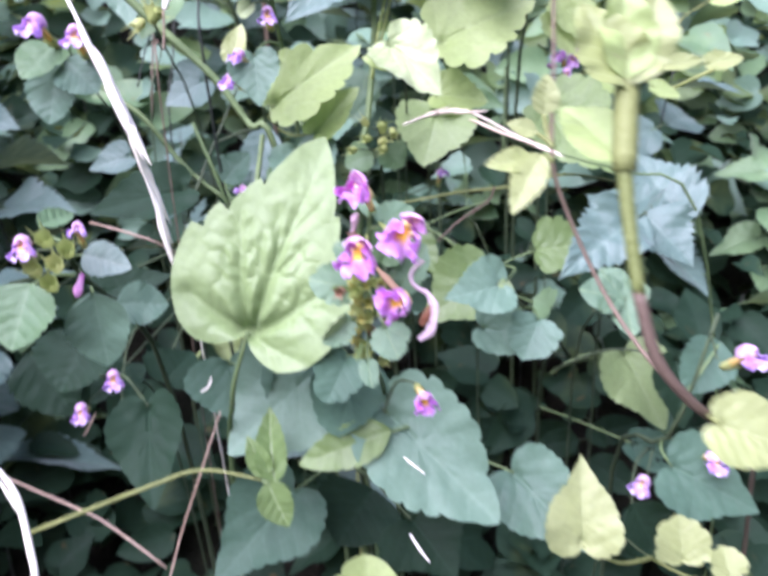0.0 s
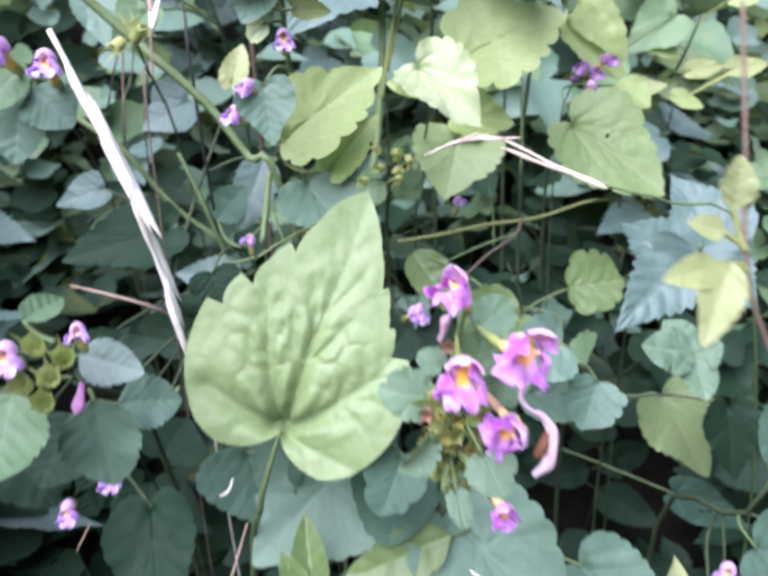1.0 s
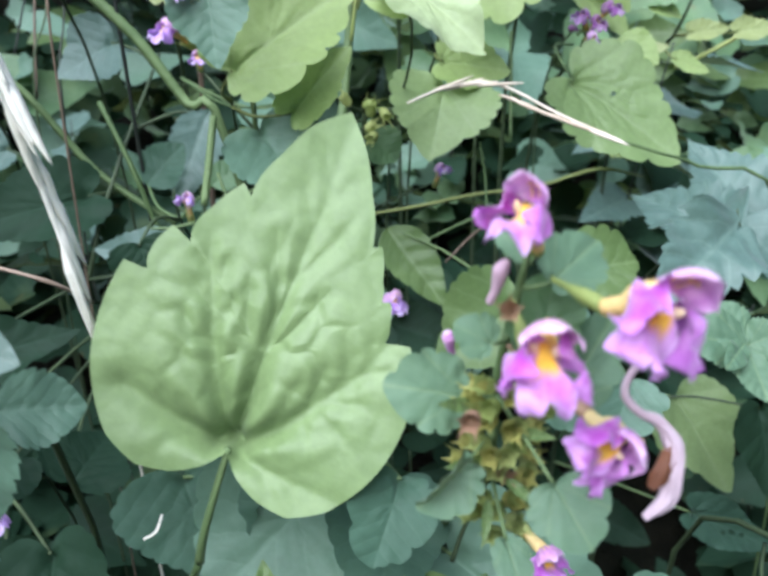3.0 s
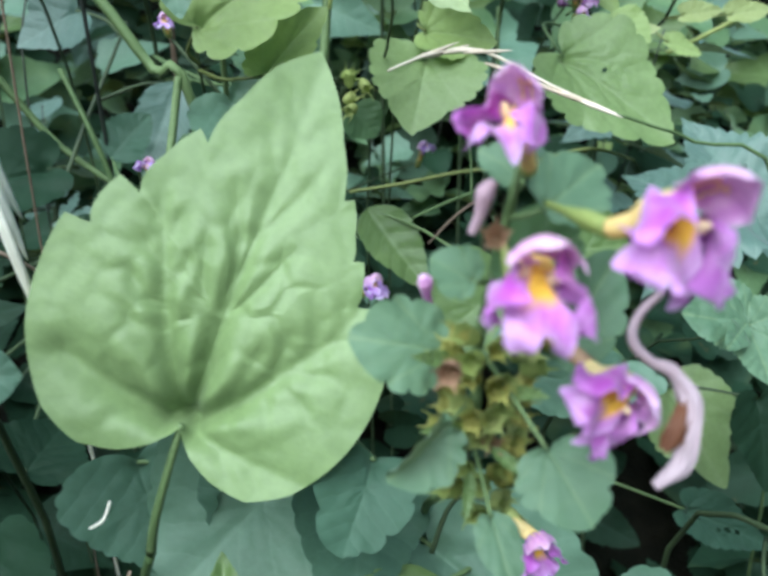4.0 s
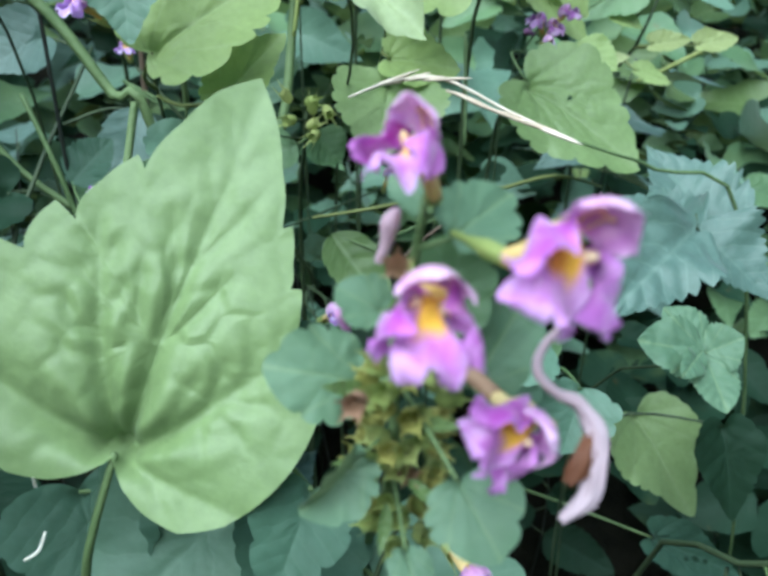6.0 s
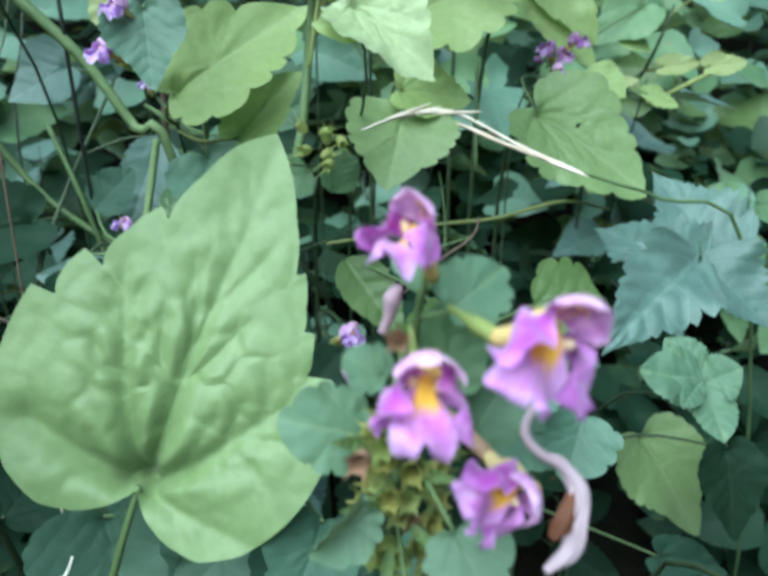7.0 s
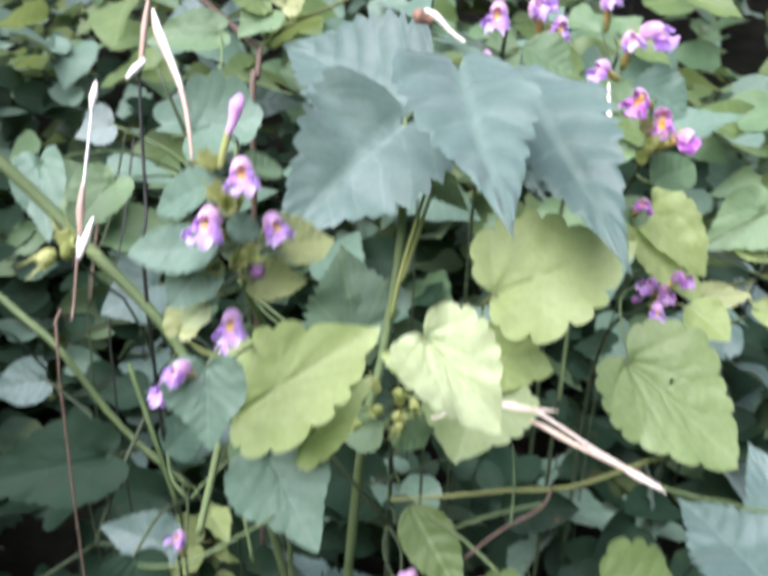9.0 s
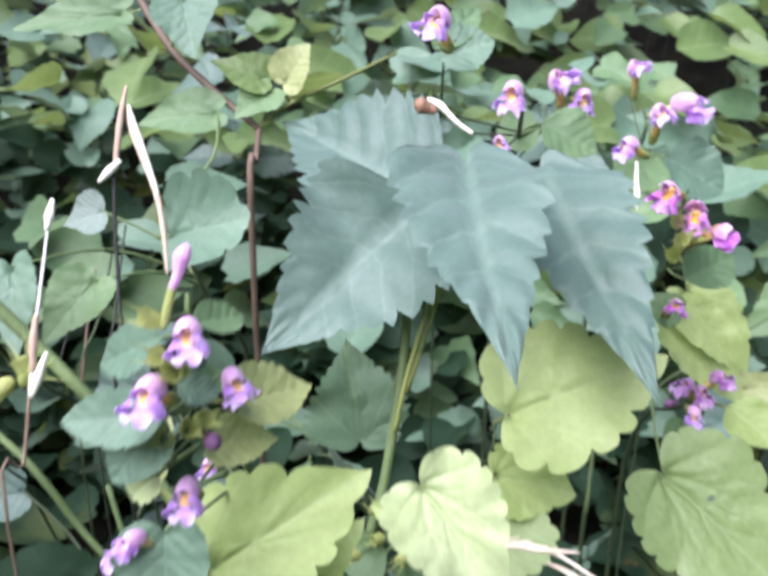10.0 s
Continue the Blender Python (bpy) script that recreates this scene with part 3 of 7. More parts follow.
def make_flower(size, gape=0.0, with_calyx=True, seed=0, tone=""):
    """One two-lipped flower, mouth at the origin facing +y, up +z. size: across the lower lip, metres."""
    s, k = size, 1.0 if with_calyx else 0.62
    tube = mesh_object("flower", *tube_points([(0, -k * 1.35 * s, -0.28 * s), (0, -k * 0.9 * s, -0.16 * s), (0, -0.42 * s, -0.03 * s), (0, -0.2 * s, 0.06 * s)], [0.09 * s, 0.11 * s, 0.16 * s, (0.24 if tone else 0.15) * s], 12)[:2], M["tube"])
    tube.data.uv_layers.new(name="UVMap")
    if tone:
        v, f, uv = turned(hood_shell(s, 0.80, 94), pose(0, 0, 0, gape * 0.8))
    else:
        v, f, uv = turned(petal(0.74 * s, 0.74 * s, -86, -0.42, 0.0, 0.66, 0.5, 12, 13, 0.07, seed), pose(0, -0.16 * s, 0.16 * s, 52 + gape * 0.9))
    mesh_object("upper_lip", v, f, M["hood" + tone], tube, uv)
    mid = turned(petal(0.90 * s, 0.72 * s, 26, -0.30, 0.22, 0.50, 0.5, 14, 13, 0.20, seed + 1), pose(0, -0.06 * s, 0.06 * s, -50 - gape, 0, 0))
    mesh_object("middle_lobe", *mid[:2], M["lip_mid" + tone], tube, mid[2])
    for side in (-1, 1):
        lobe = turned(petal((0.74 if tone else 0.82) * s, 0.58 * s, -38, -0.22, 0.0, 0.5, 0.45, 10, 11, 0.20, seed + 2 + side), pose(side * 0.16 * s, -0.10 * s, 0.14 * s, -32, 0, -side * 50) @ pose(0, 0, 0, 0, side * 36, 0))
        mesh_object("side_lobe", *lobe[:2], M["lip" + tone], tube, lobe[2])
        p, q, _ = tube_points([(side * 0.13 * s, -0.06 * s, -0.03 * s), (side * 0.14 * s, 0.03 * s, 0.02 * s), (side * 0.145 * s, 0.10 * s, 0.05 * s)], [0.07 * s, 0.055 * s, 0.012 * s], 7)
        mesh_object("palate_bump", p, q, M["palate"], tube, [(0.5, 0.5)] * len(p))
        p, q, _ = tube_points([(side * 0.05 * s, -0.2 * s, 0.16 * s), (side * 0.05 * s, 0.0 * s, 0.30 * s), (side * 0.05 * s, 0.10 * s, 0.33 * s), (side * 0.05 * s, 0.14 * s, 0.31 * s)], [0.015 * s, 0.015 * s, 0.018 * s, 0.026 * s], 5)
        mesh_object("stamen", p, q, M["tube"], tube, [(0.5, 0.5)] * len(p))
    if with_calyx:
        c = turned(calyx_points(0.62 * s, 0.17 * s, 5, 0.7), pose(0, -1.5 * s, -0.32 * s, 10))
        mesh_object("calyx", *c[:2], M["calyx"], tube, c[2])
    return tube


def facing(place, toward, lean=0.0):
    """A pose at place whose +y points along toward, with +z up, leaning by lean degrees."""
    y = Vector(toward).normalized()
    x = y.cross(Vector((0, 0, 1))).normalized()
    z = x.cross(y)
    m = Matrix(((x.x, y.x, z.x, place[0]), (x.y, y.y, z.y, place[1]), (x.z, y.z, z.z, place[2]), (0, 0, 0, 1)))
    return m @ pose(0, 0, 0, 0, lean, 0)


FLOWERS = {}


def flower(parent, place, toward, size=0.009, lean=0.0, gape=0.0, calyx=True, label="", tone="_v"):
    key = (round(gape), calyx, tone)
    if key not in FLOWERS:
        FLOWERS[key] = make_flower(0.01, gape, calyx, len(FLOWERS), tone)
        ob = FLOWERS[key]
    else:
        ob = copy_thing(FLOWERS[key], Matrix())
    ob.parent = parent
    ob.matrix_basis = facing(place, toward, lean) @ Matrix.Diagonal((size / 0.01, size / 0.01, size / 0.01, 1))
    if label:
        tagged(ob, label)
    return ob


def cup(parent, place, toward, size=0.006, material="calyx", spine=0.9):
    """An empty calyx with bristle teeth."""
    v, f, uv = calyx_points(size, size * 0.42, 5, spine)
    ob = mesh_object("calyx", v, f, M[material], parent, uv)
    ob.matrix_basis = facing(place, toward)
    return ob


def bud(parent, place, toward, length=0.012, radius=0.0024, material="hood", label=""):
    """A closed or withering flower: a narrow tube that widens to its tip."""
    v, f, uv = tube_points([(0, 0, 0), (0, 0.35 * length, 0.0), (0, 0.75 * length, 0.08 * length), (0, length, 0.04 * length)], [radius * 0.45, radius * 0.6, radius, radius * 0.35], 9)
    ob = mesh_object("flower_bud", v, f, M[material], parent, uv, label)
    ob.matrix_basis = facing(place, toward)
    return ob


def ribbon(parent, name, material, points, widths, normal, hollow=0.2):
    """A thin curled strip along points, hollow across, its face to normal."""
    rough = [Vector(q) for q in points]
    pts, wide = [], []
    for k in range(len(rough) - 1):
        a, b, c, d = (rough[min(max(k + j, 0), len(rough) - 1)] for j in (-1, 0, 1, 2))
        for f in (0.0, 0.2, 0.4, 0.6, 0.8):
            pts.append(0.5 * (2 * b + (c - a) * f + (2 * a - 5 * b + 4 * c - d) * f * f + (3 * b - a - 3 * c + d) * f ** 3))
            wide.append(widths[k] + (widths[k + 1] - widths[k]) * (3 * f * f - 2 * f ** 3))
    pts.append(rough[-1]), wide.append(widths[-1])
    verts, uv, cols = [], [], 15
    for k, c in enumerate(pts):
        along = (pts[min(k + 1, len(pts) - 1)] - pts[max(k - 1, 0)]).normalized()
        side = along.cross(Vector(normal)).normalized()
        face = side.cross(along)
        for j in range(cols):
            u = 2 * j / (cols - 1) - 1
            ruffle = 0.07 * math.sin(6 * u + 0.5 * k) + 0.05 * math.sin(11 * u - 0.9 * k)
            verts.append(c + side * u * wide[k] / 2 * (1 + 0.12 * math.sin(0.8 * k + u)) + face * wide[k] * (hollow * (1 - u * u) + ruffle))
            uv.append((u * 0.5 + 0.5, k / len(pts)))
    return mesh_object(name, verts, grid_faces(len(pts), cols), M[material], parent, uv)


def grass_ear(parent, points, count, size, material="straw", spread=0.5, seed=1):
    """Slender overlapping spikelets along a line of points."""
    r = random.Random(seed)
    pts = [Vector(p) for p in points]
    for k in range(count):
        f = (k + 0.5) / count * (len(pts) - 1)
        i = min(int(f), len(pts) - 2)
        p = pts[i].lerp(pts[i + 1], f - i)
        d = (pts[i + 1] - pts[i]).normalized()
        side = Vector((r.uniform(-1, 1), r.uniform(-1, 1), r.uniform(-1, 1)))
        d = (d + spread * side * 0.3).normalized()
        q = p + d * size * r.uniform(0.8, 1.2)
        b = size * (0.055 if size > 0.018 else 0.045)
        stalk(parent, "spikelet", material, [p, p.lerp(q, 0.3) + side * b * 0.5, p.lerp(q, 0.7), q], [b * 0.4, b, b * 0.8, b * 0.08], 6)


# ---- the plants that stand out ----
p = plant("garlic_mustard", "broad pale heart-shaped leaf with rounded teeth on an upright stalk", "plant")
leaf(p, "hero", "hero", (-0.0416, 0.2470, 0.4625), (-0.0122, 0.2812, 0.5221), 0.90, stem=(-0.0499, 0.2481, 0.4320), roll=1, res=2, cup=0.01, fold=0.05, droop=0.0, wave=0.006, thin=0.0009)
stalk(p, "stem", "stem", [(-0.0499, 0.2481, 0.4320), (-0.0573, 0.2628, 0.3873), (-0.0651, 0.2778, 0.2205), (-0.0682, 0.2928, 0.0536)], [0.00100, 0.00110, 0.00110, 0.00110], 7)


def pink_hemp_nettle():
    """The flowering top beside the pale leaf: a whorl of bristly calyces round the stem, crenate leaves, four open flowers."""
    p = plant("hemp_nettle", "hemp nettle with pink two-lipped flowers above a spiky whorl of calyces", "plant")
    line = [(0.0140, 0.3209, 0.0332), (0.0090, 0.2900, 0.3600), (0.0040, 0.2150, 0.4760), (0.0040, 0.2110, 0.5000), (0.0060, 0.2060, 0.5260)]
    stalk(p, "stem", "stem", line, [0.0011, 0.0010, 0.0009, 0.0008, 0.0005])
    r = random.Random(41)
    for tier, (z, count, spread) in enumerate(((0.5010, 8, 0.0055), (0.4960, 10, 0.0066), (0.4905, 10, 0.0068), (0.4850, 9, 0.0064), (0.4795, 8, 0.0056), (0.4745, 7, 0.0048))):
        axis = Vector((0.0052, 0.2085 + 0.12 * (0.495 - z), z))
        for k in range(count):
            a = -math.pi / 2 + (k - (count - 1) / 2) * 0.42 + r.uniform(-0.12, 0.12)
            out = Vector((math.cos(a), math.sin(a), r.uniform(0.15, 0.75))).normalized()
            place = axis + out * spread * r.uniform(0.45, 0.75) + Vector((0, 0, r.uniform(-0.001, 0.001)))
            cup(p, place, out, r.uniform(0.0024, 0.0034), r.choice(("calyx", "calyx", "calyx", "calyx", "calyx_olive", "calyx_olive", "calyx_olive", "calyx_red")), r.uniform(0.3, 0.65))
    for base, tip in (((0.0005, 0.2080, 0.4990), (-0.0060, 0.2030, 0.5035)), ((0.0008, 0.2050, 0.4905), (-0.0050, 0.2010, 0.4935)), ((0.0060, 0.2050, 0.4960), (0.0100, 0.1990, 0.4990)),
                      ((0.0050, 0.2040, 0.4880), (0.0085, 0.1980, 0.4870)), ((0.0020, 0.2030, 0.4850), (0.0005, 0.1970, 0.4820))):
        leaf(p, "lance", "fresh", base, tip, 0.26, name="bract")
    # crenate leaves round the whorl and under the flowers
    leaf(p, "round", "downy", (-0.0007, 0.2101, 0.4993), (-0.0142, 0.2104, 0.5025), 0.98, roll=-6, stem=(0.0040, 0.2115, 0.4975), cup=-0.02, fold=0.04, wave=0.035, droop=0.04, thin=0.00035)
    leaf(p, "round", "downy", (0.0091, 0.1949, 0.4944), (0.013, 0.1859, 0.489), 1.10, roll=10, stem=(0.0040, 0.2112, 0.4990), cup=-0.03, fold=0.06, wave=0.03, thin=0.00035)
    leaf(p, "round", "downy", (0.0037, 0.1974, 0.4823), (0.0051, 0.1889, 0.4773), 0.62, stem=(0.0040, 0.2130, 0.4870), cup=-0.03, fold=0.08, thin=0.00035)
    leaf(p, "round", "downy", (-0.0010, 0.2030, 0.4930), (-0.0098, 0.1990, 0.4862), 0.70, roll=-35, stem=(0.0040, 0.2125, 0.4900), cup=0.2, fold=0.5, wave=0.06, thin=0.00035)
    leaf(p, "round", "downy", (0.0008, 0.2020, 0.5135), (-0.0050, 0.2035, 0.5165), 1.05, stem=(0.0045, 0.2095, 0.5110), fold=0.08, thin=0.00035)
    leaf(p, "round", "downy", (0.0088, 0.2040, 0.5215), (0.0184, 0.2115, 0.5245), 0.85, stem=(0.0055, 0.2075, 0.5190), fold=0.06, thin=0.00035)
    leaf(p, "round", "downy", (0.0125, 0.2050, 0.5005), (0.0222, 0.2110, 0.5135), 0.62, stem=(0.0045, 0.2100, 0.5060), fold=0.05, thin=0.00035)
    leaf(p, "round", "mid", (0.0085, 0.2060, 0.5090), (0.0125, 0.2120, 0.5210), 0.85, stem=(0.0045, 0.2095, 0.5110), fold=0.05, thin=0.00035)
    leaf(p, "round", "downy", (0.0072, 0.2085, 0.5235), (0.0020, 0.2120, 0.5265), 0.80, stem=(0.0060, 0.2065, 0.5230), fold=0.05, thin=0.00035)
    # open flowers, each on its calyx
    for place, toward, size, lean, gape, root in (((0.0036, 0.2010, 0.5335), (-0.50, -0.52, 0.62), 0.0094, 0, 10, (0.0062, 0.2055, 0.5255)),
                                                  ((0.0033, 0.1872, 0.5216), (-0.10, -0.93, 0.34), 0.0112, -6, 6, (0.0048, 0.2085, 0.5170)),
                                                  ((0.0156, 0.1845, 0.5282), (0.14, -0.94, 0.22), 0.0118, -40, 18, (0.0085, 0.2030, 0.5225)),
                                                  ((0.0136, 0.1872, 0.5068), (-0.25, -0.93, 0.10), 0.0100, -74, 4, (0.0045, 0.2095, 0.5090))):
        flower(p, place, toward, size, lean, gape, False, tone="")
        back = facing(place, toward, lean) @ Vector((0, -0.84 * size, -0.28 * size))
        stalk(p, "calyx_tube", "calyx_red" if lean < -70 else "calyx", [tuple(back), tuple(back.lerp(Vector(root), 0.35)), tuple(back.lerp(Vector(root), 0.7)), root], [0.0010, 0.0011, 0.0005, 0.0004], 9)
    flower(p, (0.0205, 0.2240, 0.4500), (0.20, -0.90, 0.02), 0.0085, 10, 10, True, tone="")
    stalk(p, "pedicel", "shade_stem", [(0.0180, 0.2360, 0.4480), (0.0110, 0.2460, 0.4420), (0.0062, 0.2440, 0.4300)], [0.0004, 0.0005, 0.0006], 5)
    # spent flowers
    bud(p, (0.0005, 0.2045, 0.5185), (0.30, -0.05, 0.80), 0.0068, 0.0012, "wither_pink", "fading narrow pink corolla")
    cup(p, (-0.0020, 0.1985, 0.5045), (-0.4, -0.9, 0.2), 0.0030, "calyx_red", 0.5)
    cup(p, (0.0022, 0.2000, 0.5195), (-0.2, -0.7, 0.5), 0.0028, "calyx_red", 0.5)
    bud(p, (-0.0020, 0.2150, 0.5040), (-0.30, -0.30, 0.90), 0.0050, 0.0011, "hood")
    curl = [(0.0202, 0.1952, 0.5148), (0.0176, 0.1945, 0.5126), (0.0166, 0.1933, 0.5101), (0.0184, 0.192, 0.508), (0.0209, 0.1911, 0.5068), (0.0224, 0.1897, 0.5045), (0.0224, 0.1878, 0.5009), (0.0211, 0.1864, 0.4977), (0.0184, 0.1857, 0.4956)]
    stalk(p, "withered_corolla", "withered", curl[:6], [0.0004, 0.0005, 0.0006, 0.0006, 0.0007, 0.0006], 9, label="withered curling pale lilac petal")
    ribbon(p, "withered_lip", "withered", curl[3:], (0.0008, 0.0018, 0.0025, 0.0028, 0.0024, 0.0010), (-0.55, -0.75, 0.25), 0.35)
    ribbon(p, "withered_lobe", "rust", [curl[5], tuple((Vector(curl[6]) + Vector((-0.0020, -0.0004, 0.0006)))), tuple(Vector(curl[7]) + Vector((-0.0022, 0, 0.0022)))], (0.0012, 0.0030, 0.0012), (-0.2, -0.9, 0.2), 0.3)


pink_hemp_nettle()
p = plant("hemp_nettle", "small hemp nettle with lilac and yellow flowers beside the dry grass", "plant")
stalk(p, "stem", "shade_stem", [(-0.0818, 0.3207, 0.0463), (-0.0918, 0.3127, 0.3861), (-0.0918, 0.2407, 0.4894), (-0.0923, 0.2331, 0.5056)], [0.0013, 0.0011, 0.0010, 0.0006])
leaf(p, "ovate", "mid", (-0.1048, 0.2294, 0.4931), (-0.1085, 0.2143, 0.4778), 1.201, stem=(-0.0918, 0.2407, 0.4894))
leaf(p, "ovate", "blue", (-0.0866, 0.2333, 0.4871), (-0.0844, 0.2273, 0.4626), 0.891, stem=(-0.0918, 0.2458, 0.4820))
leaf(p, "ovate", "silver", (-0.0872, 0.2336, 0.5011), (-0.0704, 0.2261, 0.5000), 0.665, stem=(-0.0921, 0.2363, 0.4987))
leaf(p, "ovate", "blue", (-0.0850, 0.2481, 0.4754), (-0.0687, 0.2534, 0.4721), 0.938, stem=(-0.0918, 0.2510, 0.4746))
leaf(p, "ovate", "mid", (-0.1013, 0.2382, 0.5096), (-0.0950, 0.2519, 0.5089), 0.637, stem=(-0.0923, 0.2331, 0.5056))
flower(p, (-0.0993, 0.2196, 0.5104), (0.1000, -0.8829, 0.4695), 0.0088, 5, 0, True)
flower(p, (-0.0825, 0.2219, 0.5146), (0.1000, -0.6538, 0.6874), 0.0062, 0, -8, True)
bud(p, (-0.0858, 0.2263, 0.4977), (-0.0500, -0.7757, -0.6069), 0.0080, 0.0017, "hood")
cup(p, (-0.0930, 0.2239, 0.5091), (0.0000, -0.4772, 0.5935), 0.0055, "calyx", 0.90)
cup(p, (-0.0901, 0.2203, 0.5025), (0.0667, -0.4772, 0.5935), 0.0055, "calyx", 0.90)
cup(p, (-0.0962, 0.2197, 0.5013), (-0.0667, -0.4772, 0.5935), 0.0055, "calyx", 0.90)
cup(p, (-0.0870, 0.2224, 0.5063), (0.1333, -0.4772, 0.5935), 0.0055, "calyx", 0.90)
cup(p, (-0.0917, 0.2176, 0.4972), (0.0333, -0.4772, 0.5935), 0.0055, "calyx", 0.90)
stalk(p, "pedicel", "shade_stem", [(-0.1007, 0.2316, 0.5040), (-0.0922, 0.2347, 0.5021)], [0.0004, 0.0005], 5)
stalk(p, "pedicel", "shade_stem", [(-0.0835, 0.2284, 0.5076), (-0.0923, 0.2336, 0.5045)], [0.0004, 0.0005], 5)
stalk(p, "pedicel", "shade_stem", [(-0.0858, 0.2263, 0.4977), (-0.0919, 0.2385, 0.4940)], [0.0004, 0.0005], 5)
stalk(p, "pedicel", "shade_stem", [(-0.0930, 0.2239, 0.5091), (-0.0923, 0.2331, 0.5056)], [0.0004, 0.0005], 5)
stalk(p, "pedicel", "shade_stem", [(-0.0901, 0.2203, 0.5025), (-0.0921, 0.2363, 0.4987)], [0.0004, 0.0005], 5)
stalk(p, "pedicel", "shade_stem", [(-0.0962, 0.2197, 0.5013), (-0.0920, 0.2374, 0.4963)], [0.0004, 0.0005], 5)
stalk(p, "pedicel", "shade_stem", [(-0.0870, 0.2224, 0.5063), (-0.0923, 0.2341, 0.5033)], [0.0004, 0.0005], 5)
stalk(p, "pedicel", "shade_stem", [(-0.0917, 0.2176, 0.4972), (-0.0918, 0.2396, 0.4917)], [0.0004, 0.0005], 5)
p = plant("hemp_nettle", "low hemp nettle with two small violet flowers in the shade", "plant")
stalk(p, "stem", "shade_stem", [(-0.1100, 0.3875, 0.0684), (-0.1200, 0.3795, 0.3297), (-0.1200, 0.3075, 0.4068), (-0.1200, 0.3015, 0.4258)], [0.0007, 0.0006, 0.0005, 0.0003])
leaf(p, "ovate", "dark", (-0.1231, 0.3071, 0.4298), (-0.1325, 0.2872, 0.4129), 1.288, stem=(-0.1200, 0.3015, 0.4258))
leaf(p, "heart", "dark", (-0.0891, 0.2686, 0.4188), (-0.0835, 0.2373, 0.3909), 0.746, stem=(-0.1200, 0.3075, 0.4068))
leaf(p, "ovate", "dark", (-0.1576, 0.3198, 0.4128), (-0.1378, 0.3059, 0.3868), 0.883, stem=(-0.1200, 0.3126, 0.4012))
flower(p, (-0.1027, 0.2741, 0.4271), (0.2000, -0.7947, 0.4225), 0.0090, 0, 0, True)
flower(p, (-0.1232, 0.2831, 0.4051), (0.1000, -0.8885, 0.2459), 0.0085, 0, 0, True)
stalk(p, "pedicel", "shade_stem", [(-0.1057, 0.2862, 0.4207), (-0.1200, 0.3053, 0.4136)], [0.0004, 0.0005], 5)
stalk(p, "pedicel", "shade_stem", [(-0.1247, 0.2957, 0.4016), (-0.1200, 0.3126, 0.4012)], [0.0004, 0.0005], 5)
p = plant("bramble_shoot", "young lime green bramble shoot on a thin bare twig", "plant")
leaf(p, "lance", "fresh", (-0.0339, 0.2301, 0.4103), (-0.0361, 0.2477, 0.4312), 0.456, stem=(-0.0384, 0.2305, 0.4111), fold=0.4)
leaf(p, "lance", "fresh", (-0.0366, 0.2309, 0.4119), (-0.0436, 0.2390, 0.4246), 0.536, stem=(-0.0384, 0.2305, 0.4111), fold=0.3)
leaf(p, "ovate", "fresh", (0.0080, 0.2421, 0.4229), (-0.0254, 0.2340, 0.4152), 0.481, stem=(0.0162, 0.2478, 0.4211))
leaf(p, "ovate", "fresh", (-0.0366, 0.2301, 0.4103), (-0.0287, 0.2212, 0.3974), 0.755, stem=(-0.0384, 0.2305, 0.4111), fold=0.4)
stalk(p, "twig", "straw_pink", [(-0.0530, 0.2423, 0.4333), (-0.0602, 0.2321, 0.4148), (-0.0706, 0.2153, 0.3863), (-0.0739, 0.2004, 0.3584), (-0.0790, 0.2154, 0.1958), (-0.0811, 0.2304, 0.0330)], [0.00025, 0.00040, 0.00035, 0.00035, 0.00035, 0.00035], 6)
stalk(p, "twig", "olive", [(-0.0384, 0.2305, 0.4111), (-0.0602, 0.2321, 0.4148), (-0.0802, 0.2291, 0.4098), (-0.1234, 0.2212, 0.3962)], [0.00050, 0.00070, 0.00080, 0.00080], 6)
stalk(p, "twig", "straw_pink", [(-0.1372, 0.2366, 0.4104), (-0.1098, 0.2309, 0.3996), (-0.0971, 0.2278, 0.3938), (-0.0749, 0.2186, 0.3807)], [0.00040, 0.00050, 0.00050, 0.00050], 6)
p = plant("dry_grass", "short pale straw bits fallen on the leaves", "grass")
stalk(p, "straw_bit", "straw", [(0.0133, 0.2310, 0.4197), (0.0167, 0.2293, 0.4177), (0.0206, 0.2273, 0.4153)], [0.00030, 0.00040, 0.00020], 5)
stalk(p, "straw_bit", "straw", [(0.0149, 0.2244, 0.3896), (0.0178, 0.2215, 0.3861), (0.0216, 0.2182, 0.3821)], [0.00030, 0.00050, 0.00030], 5)
stalk(p, "straw_bit", "straw", [(-0.0626, 0.2545, 0.4337), (-0.0596, 0.2545, 0.4358), (-0.0582, 0.2563, 0.4390)], [0.00030, 0.00040, 0.00030], 5)
stalk(p, "straw_bit", "straw_pink", [(-0.1109, 0.2550, 0.4138), (-0.1083, 0.2573, 0.4180), (-0.1063, 0.2590, 0.4213)], [0.00020, 0.00030, 0.00020], 5)
p = plant("dead_nettle", "broad blue-green toothed leaves in the shade below", "plant", group="undergrowth")
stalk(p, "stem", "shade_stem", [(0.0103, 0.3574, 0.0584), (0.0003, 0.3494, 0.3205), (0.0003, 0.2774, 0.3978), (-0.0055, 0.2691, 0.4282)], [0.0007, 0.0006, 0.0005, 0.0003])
leaf(p, "heart", "blue", (-0.0182, 0.2758, 0.4322), (-0.0559, 0.2471, 0.4094), 1.090, stem=(-0.0051, 0.2697, 0.4260), cup=0.03)
